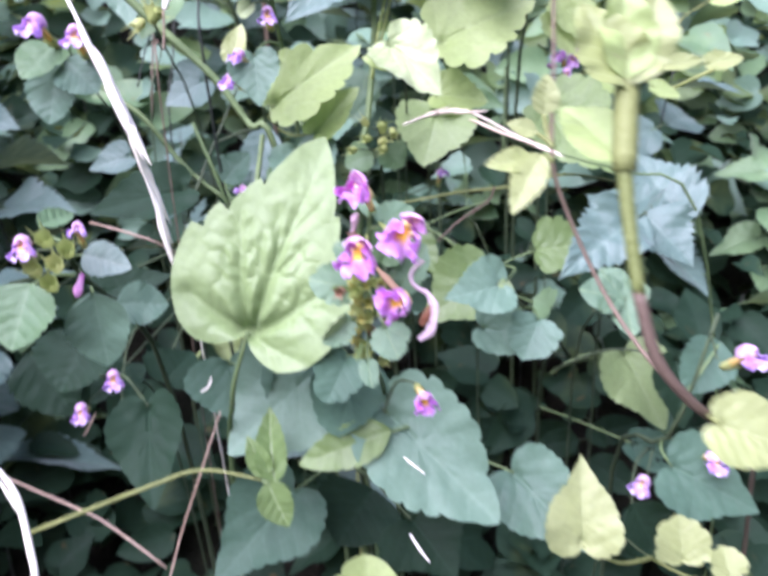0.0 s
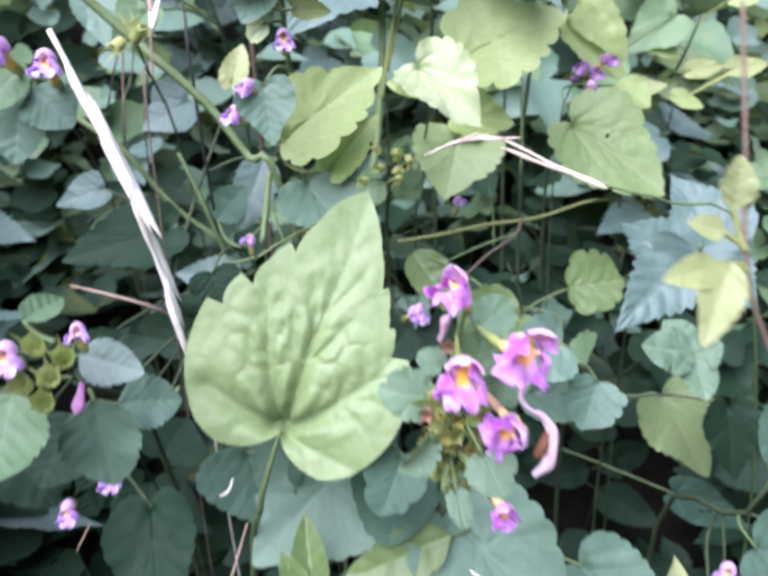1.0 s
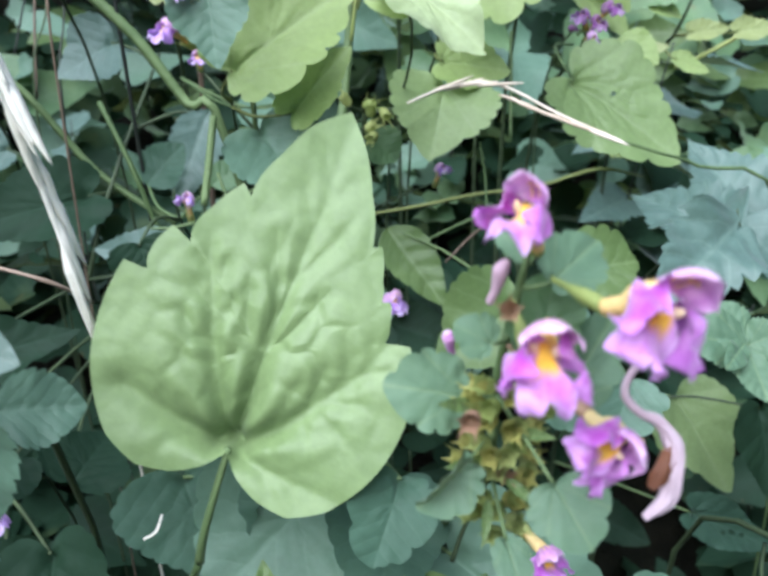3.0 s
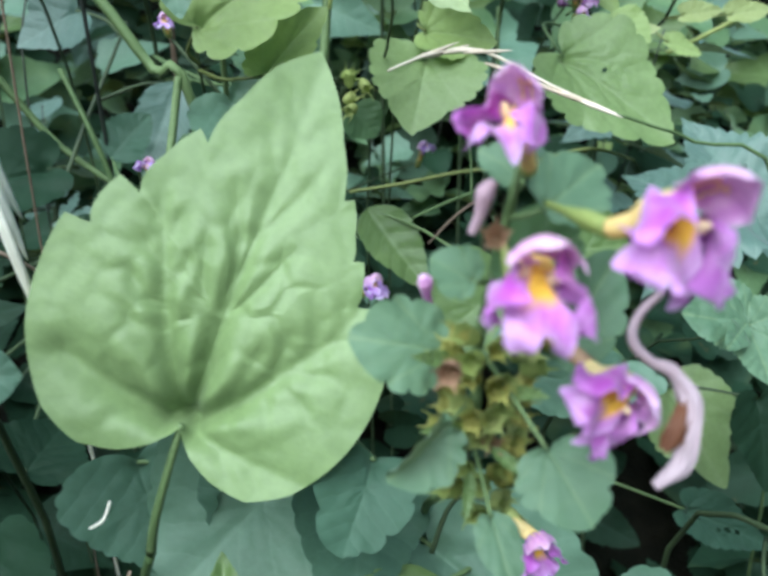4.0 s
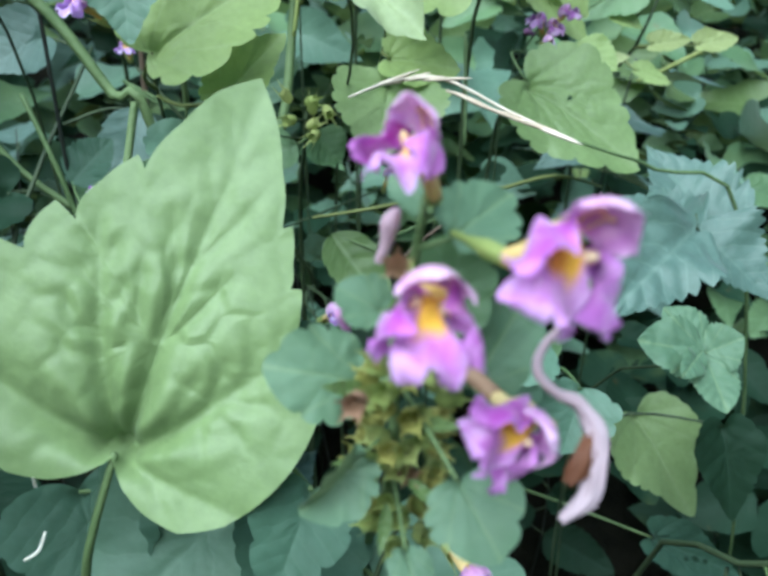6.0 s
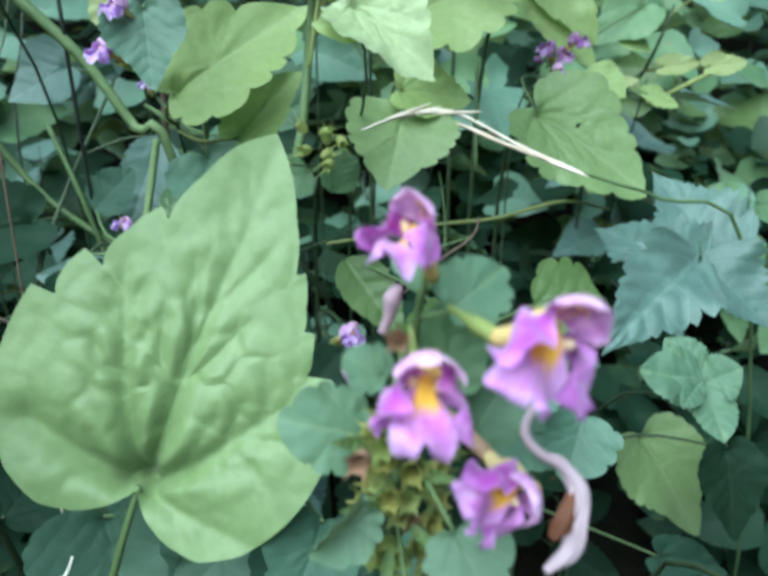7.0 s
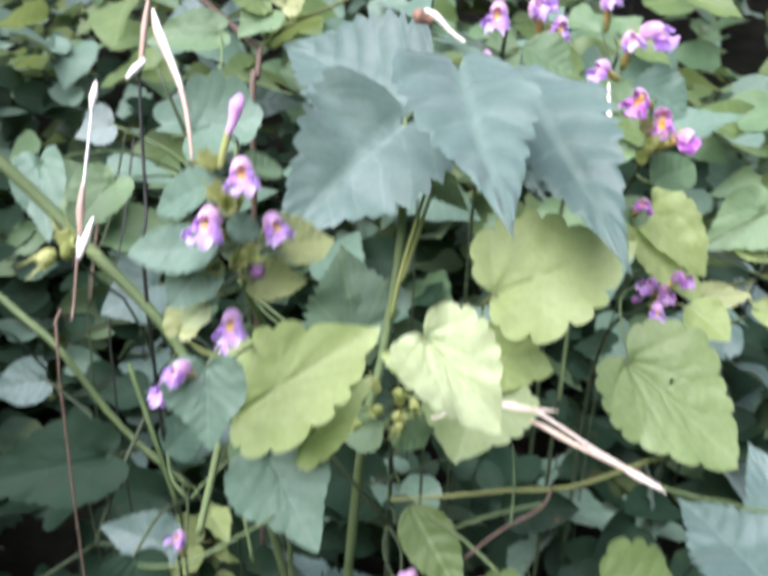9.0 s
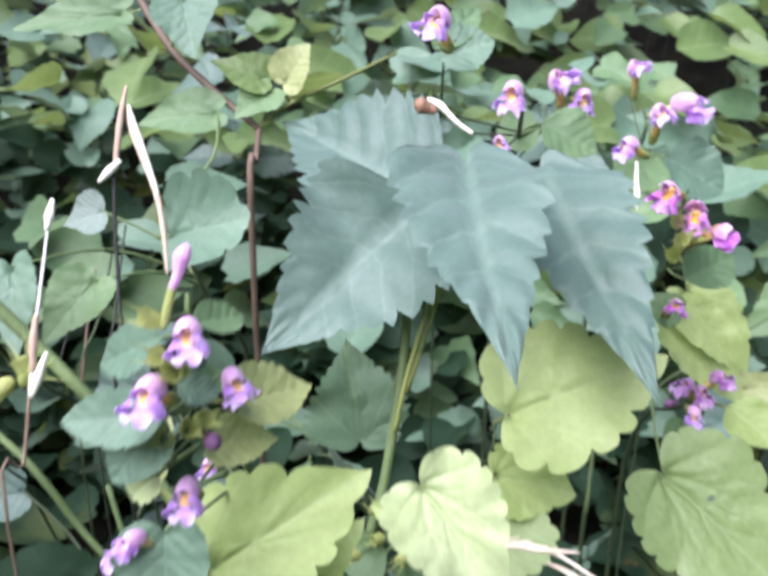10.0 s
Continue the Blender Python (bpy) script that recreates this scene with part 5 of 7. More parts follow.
flower(p, (-0.0572, 0.3483, 0.5277), (-0.6000, -0.6181, 0.3286), 0.0080, -10, 0, True)
bud(p, (-0.0361, 0.3352, 0.6021), (0.3500, 0.3577, 0.8857), 0.0085, 0.0017, "hood_v")
stalk(p, "bud_tube", "calyx", [(-0.0375, 0.3326, 0.5952), (-0.0369, 0.3337, 0.5983), (-0.0360, 0.3354, 0.6025)], [0.00060, 0.00090, 0.00080], 7)
bud(p, (-0.0326, 0.3381, 0.5700), (0.3000, -0.5354, 0.0581), 0.0080, 0.0018, "wither_dark")
cup(p, (-0.0385, 0.3349, 0.5952), (-0.5000, -0.5242, 0.5052), 0.0042, "calyx", 0.90)
cup(p, (-0.0350, 0.3333, 0.5860), (0.1667, -0.5242, 0.5052), 0.0042, "calyx", 0.90)
cup(p, (-0.0368, 0.3324, 0.5885), (-0.2500, -0.5242, 0.5052), 0.0042, "calyx", 0.90)
cup(p, (-0.0385, 0.3346, 0.5696), (-0.1667, -0.5242, 0.5052), 0.0042, "calyx", 0.90)
cup(p, (-0.0357, 0.3355, 0.5715), (0.3333, -0.5242, 0.5052), 0.0042, "calyx", 0.90)
cup(p, (-0.0342, 0.3373, 0.5727), (0.6667, -0.5242, 0.5052), 0.0042, "calyx", 0.90)
cup(p, (-0.0388, 0.3346, 0.5655), (-0.1667, -0.5242, 0.5052), 0.0042, "calyx", 0.90)
cup(p, (-0.0352, 0.3312, 0.5862), (0.0000, -0.5242, 0.5052), 0.0042, "calyx", 0.90)
stalk(p, "pedicel", "shade_stem", [(-0.0377, 0.3389, 0.5795), (-0.0368, 0.3483, 0.5776)], [0.0004, 0.0005], 5)
stalk(p, "pedicel", "shade_stem", [(-0.0327, 0.3526, 0.5747), (-0.0370, 0.3495, 0.5725)], [0.0004, 0.0005], 5)
stalk(p, "pedicel", "shade_stem", [(-0.0373, 0.3473, 0.5508), (-0.0375, 0.3620, 0.5462)], [0.0004, 0.0005], 5)
stalk(p, "pedicel", "shade_stem", [(-0.0452, 0.3458, 0.5360), (-0.0375, 0.3723, 0.5301)], [0.0004, 0.0005], 5)
stalk(p, "pedicel", "shade_stem", [(-0.0492, 0.3566, 0.5233), (-0.0375, 0.3775, 0.5221)], [0.0004, 0.0005], 5)
stalk(p, "pedicel", "shade_stem", [(-0.0361, 0.3352, 0.6021), (-0.0359, 0.3438, 0.5981)], [0.0004, 0.0005], 5)
stalk(p, "pedicel", "shade_stem", [(-0.0326, 0.3381, 0.5700), (-0.0373, 0.3506, 0.5673)], [0.0004, 0.0005], 5)
stalk(p, "pedicel", "shade_stem", [(-0.0385, 0.3349, 0.5952), (-0.0361, 0.3449, 0.5930)], [0.0004, 0.0005], 5)
stalk(p, "pedicel", "shade_stem", [(-0.0350, 0.3333, 0.5860), (-0.0366, 0.3472, 0.5827)], [0.0004, 0.0005], 5)
stalk(p, "pedicel", "shade_stem", [(-0.0368, 0.3324, 0.5885), (-0.0365, 0.3466, 0.5853)], [0.0004, 0.0005], 5)
stalk(p, "pedicel", "shade_stem", [(-0.0385, 0.3346, 0.5696), (-0.0374, 0.3512, 0.5648)], [0.0004, 0.0005], 5)
stalk(p, "pedicel", "shade_stem", [(-0.0357, 0.3355, 0.5715), (-0.0373, 0.3506, 0.5673)], [0.0004, 0.0005], 5)
stalk(p, "pedicel", "shade_stem", [(-0.0342, 0.3373, 0.5727), (-0.0372, 0.3500, 0.5699)], [0.0004, 0.0005], 5)
stalk(p, "pedicel", "shade_stem", [(-0.0388, 0.3346, 0.5655), (-0.0375, 0.3518, 0.5622)], [0.0004, 0.0005], 5)
stalk(p, "pedicel", "shade_stem", [(-0.0352, 0.3312, 0.5862), (-0.0366, 0.3472, 0.5827)], [0.0004, 0.0005], 5)
p = plant("hemp_nettle", "slender hemp nettle stem with one lilac bud and thin side shoots", "plant")
stalk(p, "stem", "shade_stem", [(-0.0558, 0.4720, 0.0963), (-0.0658, 0.4640, 0.3715), (-0.0658, 0.3920, 0.4533), (-0.0658, 0.3860, 0.4674)], [0.0007, 0.0006, 0.0005, 0.0003])
leaf(p, "ovate", "mid", (-0.0551, 0.4072, 0.4601), (-0.0428, 0.4108, 0.4669), 0.875, stem=(-0.0658, 0.3920, 0.4533))
leaf(p, "ovate", "deep", (-0.0784, 0.4077, 0.4610), (-0.0647, 0.4147, 0.4743), 0.890, stem=(-0.0658, 0.3920, 0.4533))
leaf(p, "heart", "dark", (-0.0743, 0.3560, 0.4606), (-0.0691, 0.3481, 0.4457), 1.315, stem=(-0.0658, 0.3920, 0.4533))
flower(p, (-0.0565, 0.3444, 0.4796), (-0.1000, -0.4509, 0.7494), 0.0062, -8, -5, True)
stalk(p, "shoot", "stem", [(-0.0537, 0.3412, 0.4736), (-0.0432, 0.3441, 0.4790), (-0.0304, 0.3558, 0.4806)], [0.00060, 0.00050, 0.00040], 5)
stalk(p, "shoot", "stem", [(-0.0544, 0.3412, 0.4736), (-0.0615, 0.3406, 0.4725), (-0.0672, 0.3407, 0.4726)], [0.00060, 0.00050, 0.00040], 5)
stalk(p, "pedicel", "shade_stem", [(-0.0554, 0.3493, 0.4714), (-0.0658, 0.3895, 0.4593)], [0.0004, 0.0005], 5)
p = plant("yellow_lobed_plant", "yellow-green lobed leaves catching the light", "plant", group="yellow lobed plants")
stalk(p, "stem", "shade_stem", [(-0.0334, 0.4604, 0.0924), (-0.0434, 0.4524, 0.4033), (-0.0434, 0.3804, 0.4969), (-0.0449, 0.3700, 0.5276)], [0.0007, 0.0006, 0.0005, 0.0003])
leaf(p, "crenate", "yellow", (-0.0420, 0.3581, 0.5138), (-0.0025, 0.3750, 0.5372), 0.737, stem=(-0.0435, 0.3797, 0.4991), cup=0.05, fold=0.12)
leaf(p, "lobed", "yellow", (-0.0243, 0.3653, 0.4986), (-0.0045, 0.3806, 0.5170), 0.567, stem=(-0.0434, 0.3804, 0.4969))
leaf(p, "lobed", "lime", (-0.0603, 0.3721, 0.5316), (-0.0551, 0.3797, 0.5459), 0.681, stem=(-0.0448, 0.3707, 0.5254))
leaf(p, "heart", "blue", (-0.0349, 0.3709, 0.4914), (-0.017, 0.35, 0.4731), 1.0, stem=(-0.0434, 0.3907, 0.4835))
p = plant("yellow_lobed_plant", "bright lime leaf folded along its middle", "plant", group="yellow lobed plants")
stalk(p, "stem", "shade_stem", [(0.0273, 0.4780, 0.0982), (0.0173, 0.4700, 0.4136), (0.0173, 0.3980, 0.5088), (0.0092, 0.3733, 0.5325)], [0.0007, 0.0006, 0.0005, 0.0003])
leaf(p, "lobed", "pale", (0.0100, 0.3692, 0.5370), (0.0325, 0.3499, 0.5205), 0.86, stem=(0.0092, 0.3733, 0.5325), cup=0.12, fold=0.30, wave=0.055, res=2)
leaf(p, "lobed", "yellow", (0.0109, 0.3654, 0.5292), (-0.0023, 0.3669, 0.5321), 0.796, stem=(0.0103, 0.3768, 0.5291))
leaf(p, "lobed", "sage", (0.0335, 0.4234, 0.4905), (0.0259, 0.4020, 0.4691), 1.373, stem=(0.0173, 0.4186, 0.4816))
p = plant("yellow_lobed_plant", "tall yellow-green lobed leaf held flat", "plant", group="yellow lobed plants")
stalk(p, "stem", "shade_stem", [(0.0421, 0.5156, 0.1107), (0.0321, 0.5076, 0.4100), (0.0321, 0.4356, 0.4998), (0.0321, 0.4296, 0.5166)], [0.0007, 0.0006, 0.0005, 0.0003])
leaf(p, "crenate", "yellow", (0.0345, 0.4194, 0.5275), (0.0835, 0.4330, 0.5450), 0.86, stem=(0.0321, 0.4296, 0.5166), cup=0.03, fold=0.05)
leaf(p, "lobed", "yellow", (0.0333, 0.4279, 0.4990), (0.0602, 0.4258, 0.4952), 0.958, stem=(0.0321, 0.4356, 0.4998))
p = plant("yellow_lobed_plant", "broad yellow-green lobed leaf with an insect hole", "plant", group="yellow lobed plants")
stalk(p, "stem", "shade_stem", [(0.1330, 0.6031, 0.1395), (0.1230, 0.5951, 0.4191), (0.1230, 0.5231, 0.5023), (0.1321, 0.5346, 0.5268)], [0.0007, 0.0006, 0.0005, 0.0003])
leaf(p, "lobed", "sage", (0.0958, 0.4586, 0.4829), (0.1385, 0.4305, 0.4545), 0.90, stem=(0.1230, 0.5437, 0.4785), cup=0.03, res=2, holes=((0.4, 0.3, 0.022),))
leaf(p, "lobed", "yellow", (0.1062, 0.5089, 0.5229), (0.1327, 0.4931, 0.4931), 0.692, stem=(0.1262, 0.5272, 0.5110))
leaf(p, "heart", "mid", (0.1817, 0.5639, 0.5127), (0.1483, 0.5535, 0.4931), 0.829, stem=(0.1230, 0.5386, 0.4845))
leaf(p, "lobed", "yellow", (0.1083, 0.5131, 0.5308), (0.1356, 0.4980, 0.5023), 0.634, stem=(0.1295, 0.5313, 0.5198))
p = plant("yellow_lobed_plant", "small pale yellow-green leaves on a thin stem", "plant", group="yellow lobed plants")
stalk(p, "stem", "shade_stem", [(0.1956, 0.6426, 0.1526), (0.1856, 0.6346, 0.4039), (0.1856, 0.5626, 0.4777), (0.1983, 0.5656, 0.5118)], [0.0013, 0.0011, 0.0010, 0.0006])
leaf(p, "lobed", "lime", (0.1875, 0.5478, 0.4825), (0.2108, 0.5490, 0.4847), 0.580, stem=(0.1856, 0.5626, 0.4777))
leaf(p, "lobed", "lime", (0.2135, 0.5478, 0.4824), (0.2374, 0.5493, 0.4853), 0.632, stem=(0.1856, 0.5626, 0.4777))
leaf(p, "lobed", "yellow", (0.1674, 0.5552, 0.4964), (0.1849, 0.5520, 0.4904), 0.691, stem=(0.1892, 0.5635, 0.4875))
leaf(p, "lobed", "lime", (0.1464, 0.5337, 0.4766), (0.1719, 0.5350, 0.4792), 0.567, stem=(0.1856, 0.5677, 0.4725))
leaf(p, "lobed", "yellow", (0.1741, 0.5316, 0.4727), (0.1930, 0.5281, 0.4661), 0.600, stem=(0.1856, 0.5677, 0.4725))
leaf(p, "lobed", "yellow", (0.2247, 0.5875, 0.5158), (0.2480, 0.5892, 0.5190), 0.701, stem=(0.1947, 0.5647, 0.5021))
p = plant("wood_avens", "mid-green heart-shaped leaf in the shade", "plant", group="shade leaves")
stalk(p, "stem", "shade_stem", [(0.0701, 0.4698, 0.0955), (0.0601, 0.4618, 0.3419), (0.0601, 0.3898, 0.4140), (0.0505, 0.3807, 0.4457)], [0.0007, 0.0006, 0.0005, 0.0003])
leaf(p, "heart", "fresh", (0.0591, 0.3895, 0.4137), (0.0240, 0.3727, 0.3953), 1.065, stem=(0.0601, 0.3898, 0.4140))
leaf(p, "lance", "fresh", (0.0117, 0.4202, 0.4342), (0.0328, 0.3982, 0.4087), 0.542, stem=(0.0601, 0.3898, 0.4140))
leaf(p, "round", "fresh", (0.0836, 0.3973, 0.4227), (0.1140, 0.3985, 0.4251), 1.073, stem=(0.0601, 0.3898, 0.4140))
leaf(p, "round", "mid", (0.0897, 0.3752, 0.3999), (0.0800, 0.3777, 0.4047), 1.852, stem=(0.0601, 0.4052, 0.3986))
leaf(p, "heart", "blue", (0.0562, 0.3068, 0.4497), (0.0310, 0.2956, 0.4490), 0.975, stem=(0.0587, 0.3885, 0.4186))
p = plant("white_dead_nettle", "silvery downy toothed leaves spreading from one stem", "plant")
stalk(p, "stem", "shade_stem", [(0.1460, 0.4653, 0.0940), (0.1360, 0.4573, 0.3603), (0.1360, 0.3853, 0.4390), (0.1360, 0.3793, 0.4542)], [0.0007, 0.0006, 0.0005, 0.0003])
leaf(p, "nettle", "slate", (0.1222, 0.3547, 0.4582), (0.0829, 0.3247, 0.4426), 0.662, stem=(0.1360, 0.3823, 0.4466), wave=0.05, quilt=0.02)
leaf(p, "nettle", "slate", (0.1339, 0.3787, 0.4440), (0.1141, 0.4257, 0.4446), 0.787, stem=(0.1360, 0.3840, 0.4423), wave=0.05, quilt=0.02)
leaf(p, "nettle", "slate", (0.1303, 0.3635, 0.4544), (0.1482, 0.3435, 0.4372), 1.041, stem=(0.1360, 0.3819, 0.4477), wave=0.05)
leaf(p, "nettle", "slate", (0.1578, 0.3962, 0.4395), (0.1398, 0.4358, 0.4636), 0.911, stem=(0.1360, 0.3904, 0.4334), wave=0.04, quilt=0.02)
p = plant("white_dead_nettle", "small blue-green rosette of toothed leaves", "plant")
stalk(p, "stem", "shade_stem", [(0.1184, 0.4035, 0.0737), (0.1084, 0.3955, 0.3476), (0.1084, 0.3235, 0.4289), (0.1084, 0.3175, 0.4359)], [0.0007, 0.0006, 0.0005, 0.0003])
leaf(p, "ovate", "downy", (0.1086, 0.3118, 0.4387), (0.0895, 0.3139, 0.4426), 0.918, stem=(0.1084, 0.3175, 0.4359), wave=0.04, cup=-0.04, fold=0.16, quilt=0.02)
leaf(p, "ovate", "downy", (0.1086, 0.3122, 0.4394), (0.0996, 0.3223, 0.4483), 0.968, stem=(0.1084, 0.3175, 0.4359), wave=0.04, cup=-0.04, fold=0.16, quilt=0.02)
leaf(p, "ovate", "downy", (0.1094, 0.3118, 0.4387), (0.1181, 0.3094, 0.4444), 1.368, stem=(0.1084, 0.3175, 0.4359), wave=0.04, cup=-0.04, fold=0.16, quilt=0.02)
leaf(p, "ovate", "downy", (0.1086, 0.3114, 0.4380), (0.1097, 0.2959, 0.4293), 0.859, stem=(0.1084, 0.3175, 0.4359), wave=0.04, cup=-0.04, fold=0.16, quilt=0.02)
leaf(p, "ovate", "downy", (0.1068, 0.3103, 0.4399), (0.0972, 0.3008, 0.4384), 0.588, stem=(0.1084, 0.3175, 0.4359), wave=0.04, cup=-0.04, fold=0.16, quilt=0.02)
p = plant("wood_avens", "drooping yellow-green leaf over the dark hollow", "plant", group="shade leaves")
stalk(p, "stem", "shade_stem", [(0.1059, 0.4357, 0.0843), (0.0959, 0.4277, 0.3163), (0.0959, 0.3557, 0.3837), (0.0527, 0.3162, 0.4469)], [0.0013, 0.0011, 0.0010, 0.0006])
leaf(p, "heart", "sage", (0.1364, 0.3967, 0.3585), (0.1554, 0.3702, 0.3244), 0.918, stem=(0.0959, 0.3968, 0.3452))
leaf(p, "heart", "deep", (0.1389, 0.3692, 0.3166), (0.1767, 0.3578, 0.3015), 0.550, stem=(0.0967, 0.4283, 0.2998), res=2, holes=((0.55, 0.45, 0.05), (0.62, 0.36, 0.035), (0.52, 0.56, 0.04)))
leaf(p, "heart", "dark", (0.1534, 0.3624, 0.3758), (0.1556, 0.3447, 0.3425), 0.771, stem=(0.0959, 0.3865, 0.3548))
leaf(p, "heart", "blue", (0.0480, 0.3149, 0.4242), (0.0821, 0.3115, 0.4177), 0.724, stem=(0.0681, 0.3303, 0.4243))
leaf(p, "round", "fresh", (0.0382, 0.3074, 0.4509), (0.0592, 0.3062, 0.4485), 0.905, stem=(0.0527, 0.3162, 0.4469))
leaf(p, "round", "blue", (0.0719, 0.3082, 0.4318), (0.0634, 0.2948, 0.4170), 1.107, stem=(0.0681, 0.3303, 0.4243))
p = plant("wood_avens", "large rounded leaves, some coloured dark for deep shade", "plant", group="shade leaves")
stalk(p, "stem", "shade_stem", [(-0.0906, 0.4704, 0.0957), (-0.1006, 0.4624, 0.3554), (-0.1006, 0.3904, 0.4319), (-0.0758, 0.4596, 0.4972)], [0.0013, 0.0011, 0.0010, 0.0006])
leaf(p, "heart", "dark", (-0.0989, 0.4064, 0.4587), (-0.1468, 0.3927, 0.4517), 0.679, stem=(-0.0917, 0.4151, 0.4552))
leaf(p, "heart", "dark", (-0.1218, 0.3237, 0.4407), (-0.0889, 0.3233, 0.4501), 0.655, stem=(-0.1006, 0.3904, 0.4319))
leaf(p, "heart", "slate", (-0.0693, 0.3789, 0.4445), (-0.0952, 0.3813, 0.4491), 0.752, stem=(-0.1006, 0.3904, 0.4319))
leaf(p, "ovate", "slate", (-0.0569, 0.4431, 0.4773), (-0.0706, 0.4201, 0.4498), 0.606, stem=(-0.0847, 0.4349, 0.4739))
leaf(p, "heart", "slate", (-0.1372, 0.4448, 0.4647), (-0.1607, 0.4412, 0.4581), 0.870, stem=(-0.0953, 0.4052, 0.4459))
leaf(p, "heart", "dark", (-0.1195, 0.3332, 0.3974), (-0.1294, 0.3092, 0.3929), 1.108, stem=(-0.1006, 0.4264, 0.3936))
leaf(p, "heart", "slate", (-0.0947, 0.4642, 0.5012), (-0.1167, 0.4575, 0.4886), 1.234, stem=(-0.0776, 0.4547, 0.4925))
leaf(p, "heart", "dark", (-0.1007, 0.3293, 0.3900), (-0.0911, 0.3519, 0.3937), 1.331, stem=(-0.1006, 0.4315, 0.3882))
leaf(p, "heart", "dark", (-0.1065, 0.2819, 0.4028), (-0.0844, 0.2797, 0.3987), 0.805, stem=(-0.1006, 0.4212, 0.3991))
p = plant("stinging_nettle", "tall nettle with large drooping blue-green leaves", "plant")
leaf(p, "nettle", "slate", (0.0186, 0.4588, 0.5947), (0.0274, 0.3542, 0.5798), 0.43, stem=(0.0008, 0.4753, 0.5695), wave=0.03, quilt=0.02)
leaf(p, "nettle", "slate", (0.0460, 0.4912, 0.5836), (0.0684, 0.3899, 0.5549), 0.43, stem=(0.0008, 0.4753, 0.5695), wave=0.03, quilt=0.02)
leaf(p, "nettle", "slate", (0.0036, 0.4933, 0.5718), (-0.0586, 0.5427, 0.5865), 0.74, stem=(0.0007, 0.4761, 0.5710), fold=0.3)
leaf(p, "nettle", "slate", (0.0004, 0.4745, 0.5680), (-0.0440, 0.4300, 0.5390), 0.92, stem=(0.0010, 0.4737, 0.5665), fold=0.30, cup=0.1, wave=0.05)
leaf(p, "nettle", "mid", (-0.0005, 0.4791, 0.5608), (-0.0217, 0.4563, 0.5525), 0.677, stem=(0.0014, 0.4706, 0.5606))
leaf(p, "nettle", "mid", (0.0025, 0.4759, 0.5549), (0.0271, 0.4602, 0.5411), 0.628, stem=(0.0016, 0.4690, 0.5576))
leaf(p, "lance", "mid", (0.0024, 0.4627, 0.5458), (-0.0002, 0.4712, 0.5656), 0.422, stem=(0.0020, 0.4619, 0.5443))
stalk(p, "stem", "stem", [(0.0007, 0.4761, 0.5710), (0.0010, 0.4706, 0.5605), (0.0016, 0.4611, 0.5428), (0.0008, 0.4534, 0.5203), (-0.0030, 0.4391, 0.4856), (-0.0088, 0.4273, 0.4477), (-0.0161, 0.4423, 0.2779), (-0.0190, 0.4573, 0.1079)], [0.00080, 0.00140, 0.00160, 0.00170, 0.00180, 0.00200, 0.00200, 0.00200], 9)
stalk(p, "shoot", "calyx", [(0.0132, 0.4653, 0.5507), (0.0084, 0.4566, 0.5343), (0.0029, 0.4503, 0.5145)], [0.00060, 0.00080, 0.00090], 6)
p = plant("wood_avens", "grey-green deeply toothed leaf behind the nettle", "plant", group="shade leaves")
stalk(p, "stem", "shade_stem", [(-0.0683, 0.5742, 0.1300), (-0.0783, 0.5662, 0.4344), (-0.0783, 0.4942, 0.5258), (-0.0941, 0.4818, 0.5824)], [0.0013, 0.0011, 0.0010, 0.0006])
leaf(p, "nettle", "downy", (-0.0150, 0.4817, 0.4718), (-0.0254, 0.5007, 0.5073), 1.082, stem=(-0.0783, 0.5405, 0.4670), wave=0.05)
leaf(p, "nettle", "downy", (-0.0150, 0.4817, 0.4718), (-0.0020, 0.4949, 0.4965), 0.821, stem=(-0.0783, 0.5405, 0.4670))
leaf(p, "round", "blue", (-0.0742, 0.4453, 0.5693), (-0.0447, 0.4447, 0.5776), 1.127, stem=(-0.0862, 0.4880, 0.5541), cup=0.22)
leaf(p, "heart", "mid", (-0.0831, 0.5427, 0.5864), (-0.1179, 0.5405, 0.5823), 0.664, stem=(-0.0885, 0.4863, 0.5622))
leaf(p, "heart", "blue", (-0.1251, 0.4396, 0.5585), (-0.1163, 0.4181, 0.5370), 0.630, stem=(-0.0806, 0.4925, 0.5339))
leaf(p, "heart", "mid", (-0.1076, 0.4621, 0.5447), (-0.1207, 0.4435, 0.5285), 0.902, stem=(-0.0794, 0.4933, 0.5299))
leaf(p, "heart", "silver", (-0.1282, 0.5224, 0.5483), (-0.1442, 0.5192, 0.5421), 1.274, stem=(-0.0783, 0.4942, 0.5258))
p = plant("bramble", "bare brown woody stem with a forked side branch", "plant")
leaf(p, "heart", "blue", (-0.0995, 0.5575, 0.6297), (-0.0907, 0.5388, 0.6100), 1.038, stem=(-0.1073, 0.5625, 0.6082))
leaf(p, "heart", "mid", (-0.1367, 0.5876, 0.6194), (-0.1883, 0.5841, 0.6127), 0.508, stem=(-0.1220, 0.5780, 0.6220))
leaf(p, "heart", "fresh", (-0.0631, 0.5494, 0.5990), (-0.0869, 0.5460, 0.6079), 0.743, stem=(-0.0644, 0.5407, 0.5826))
leaf(p, "heart", "mid", (-0.0620, 0.5480, 0.5963), (-0.0740, 0.5346, 0.5866), 1.079, stem=(-0.0644, 0.5407, 0.5826))
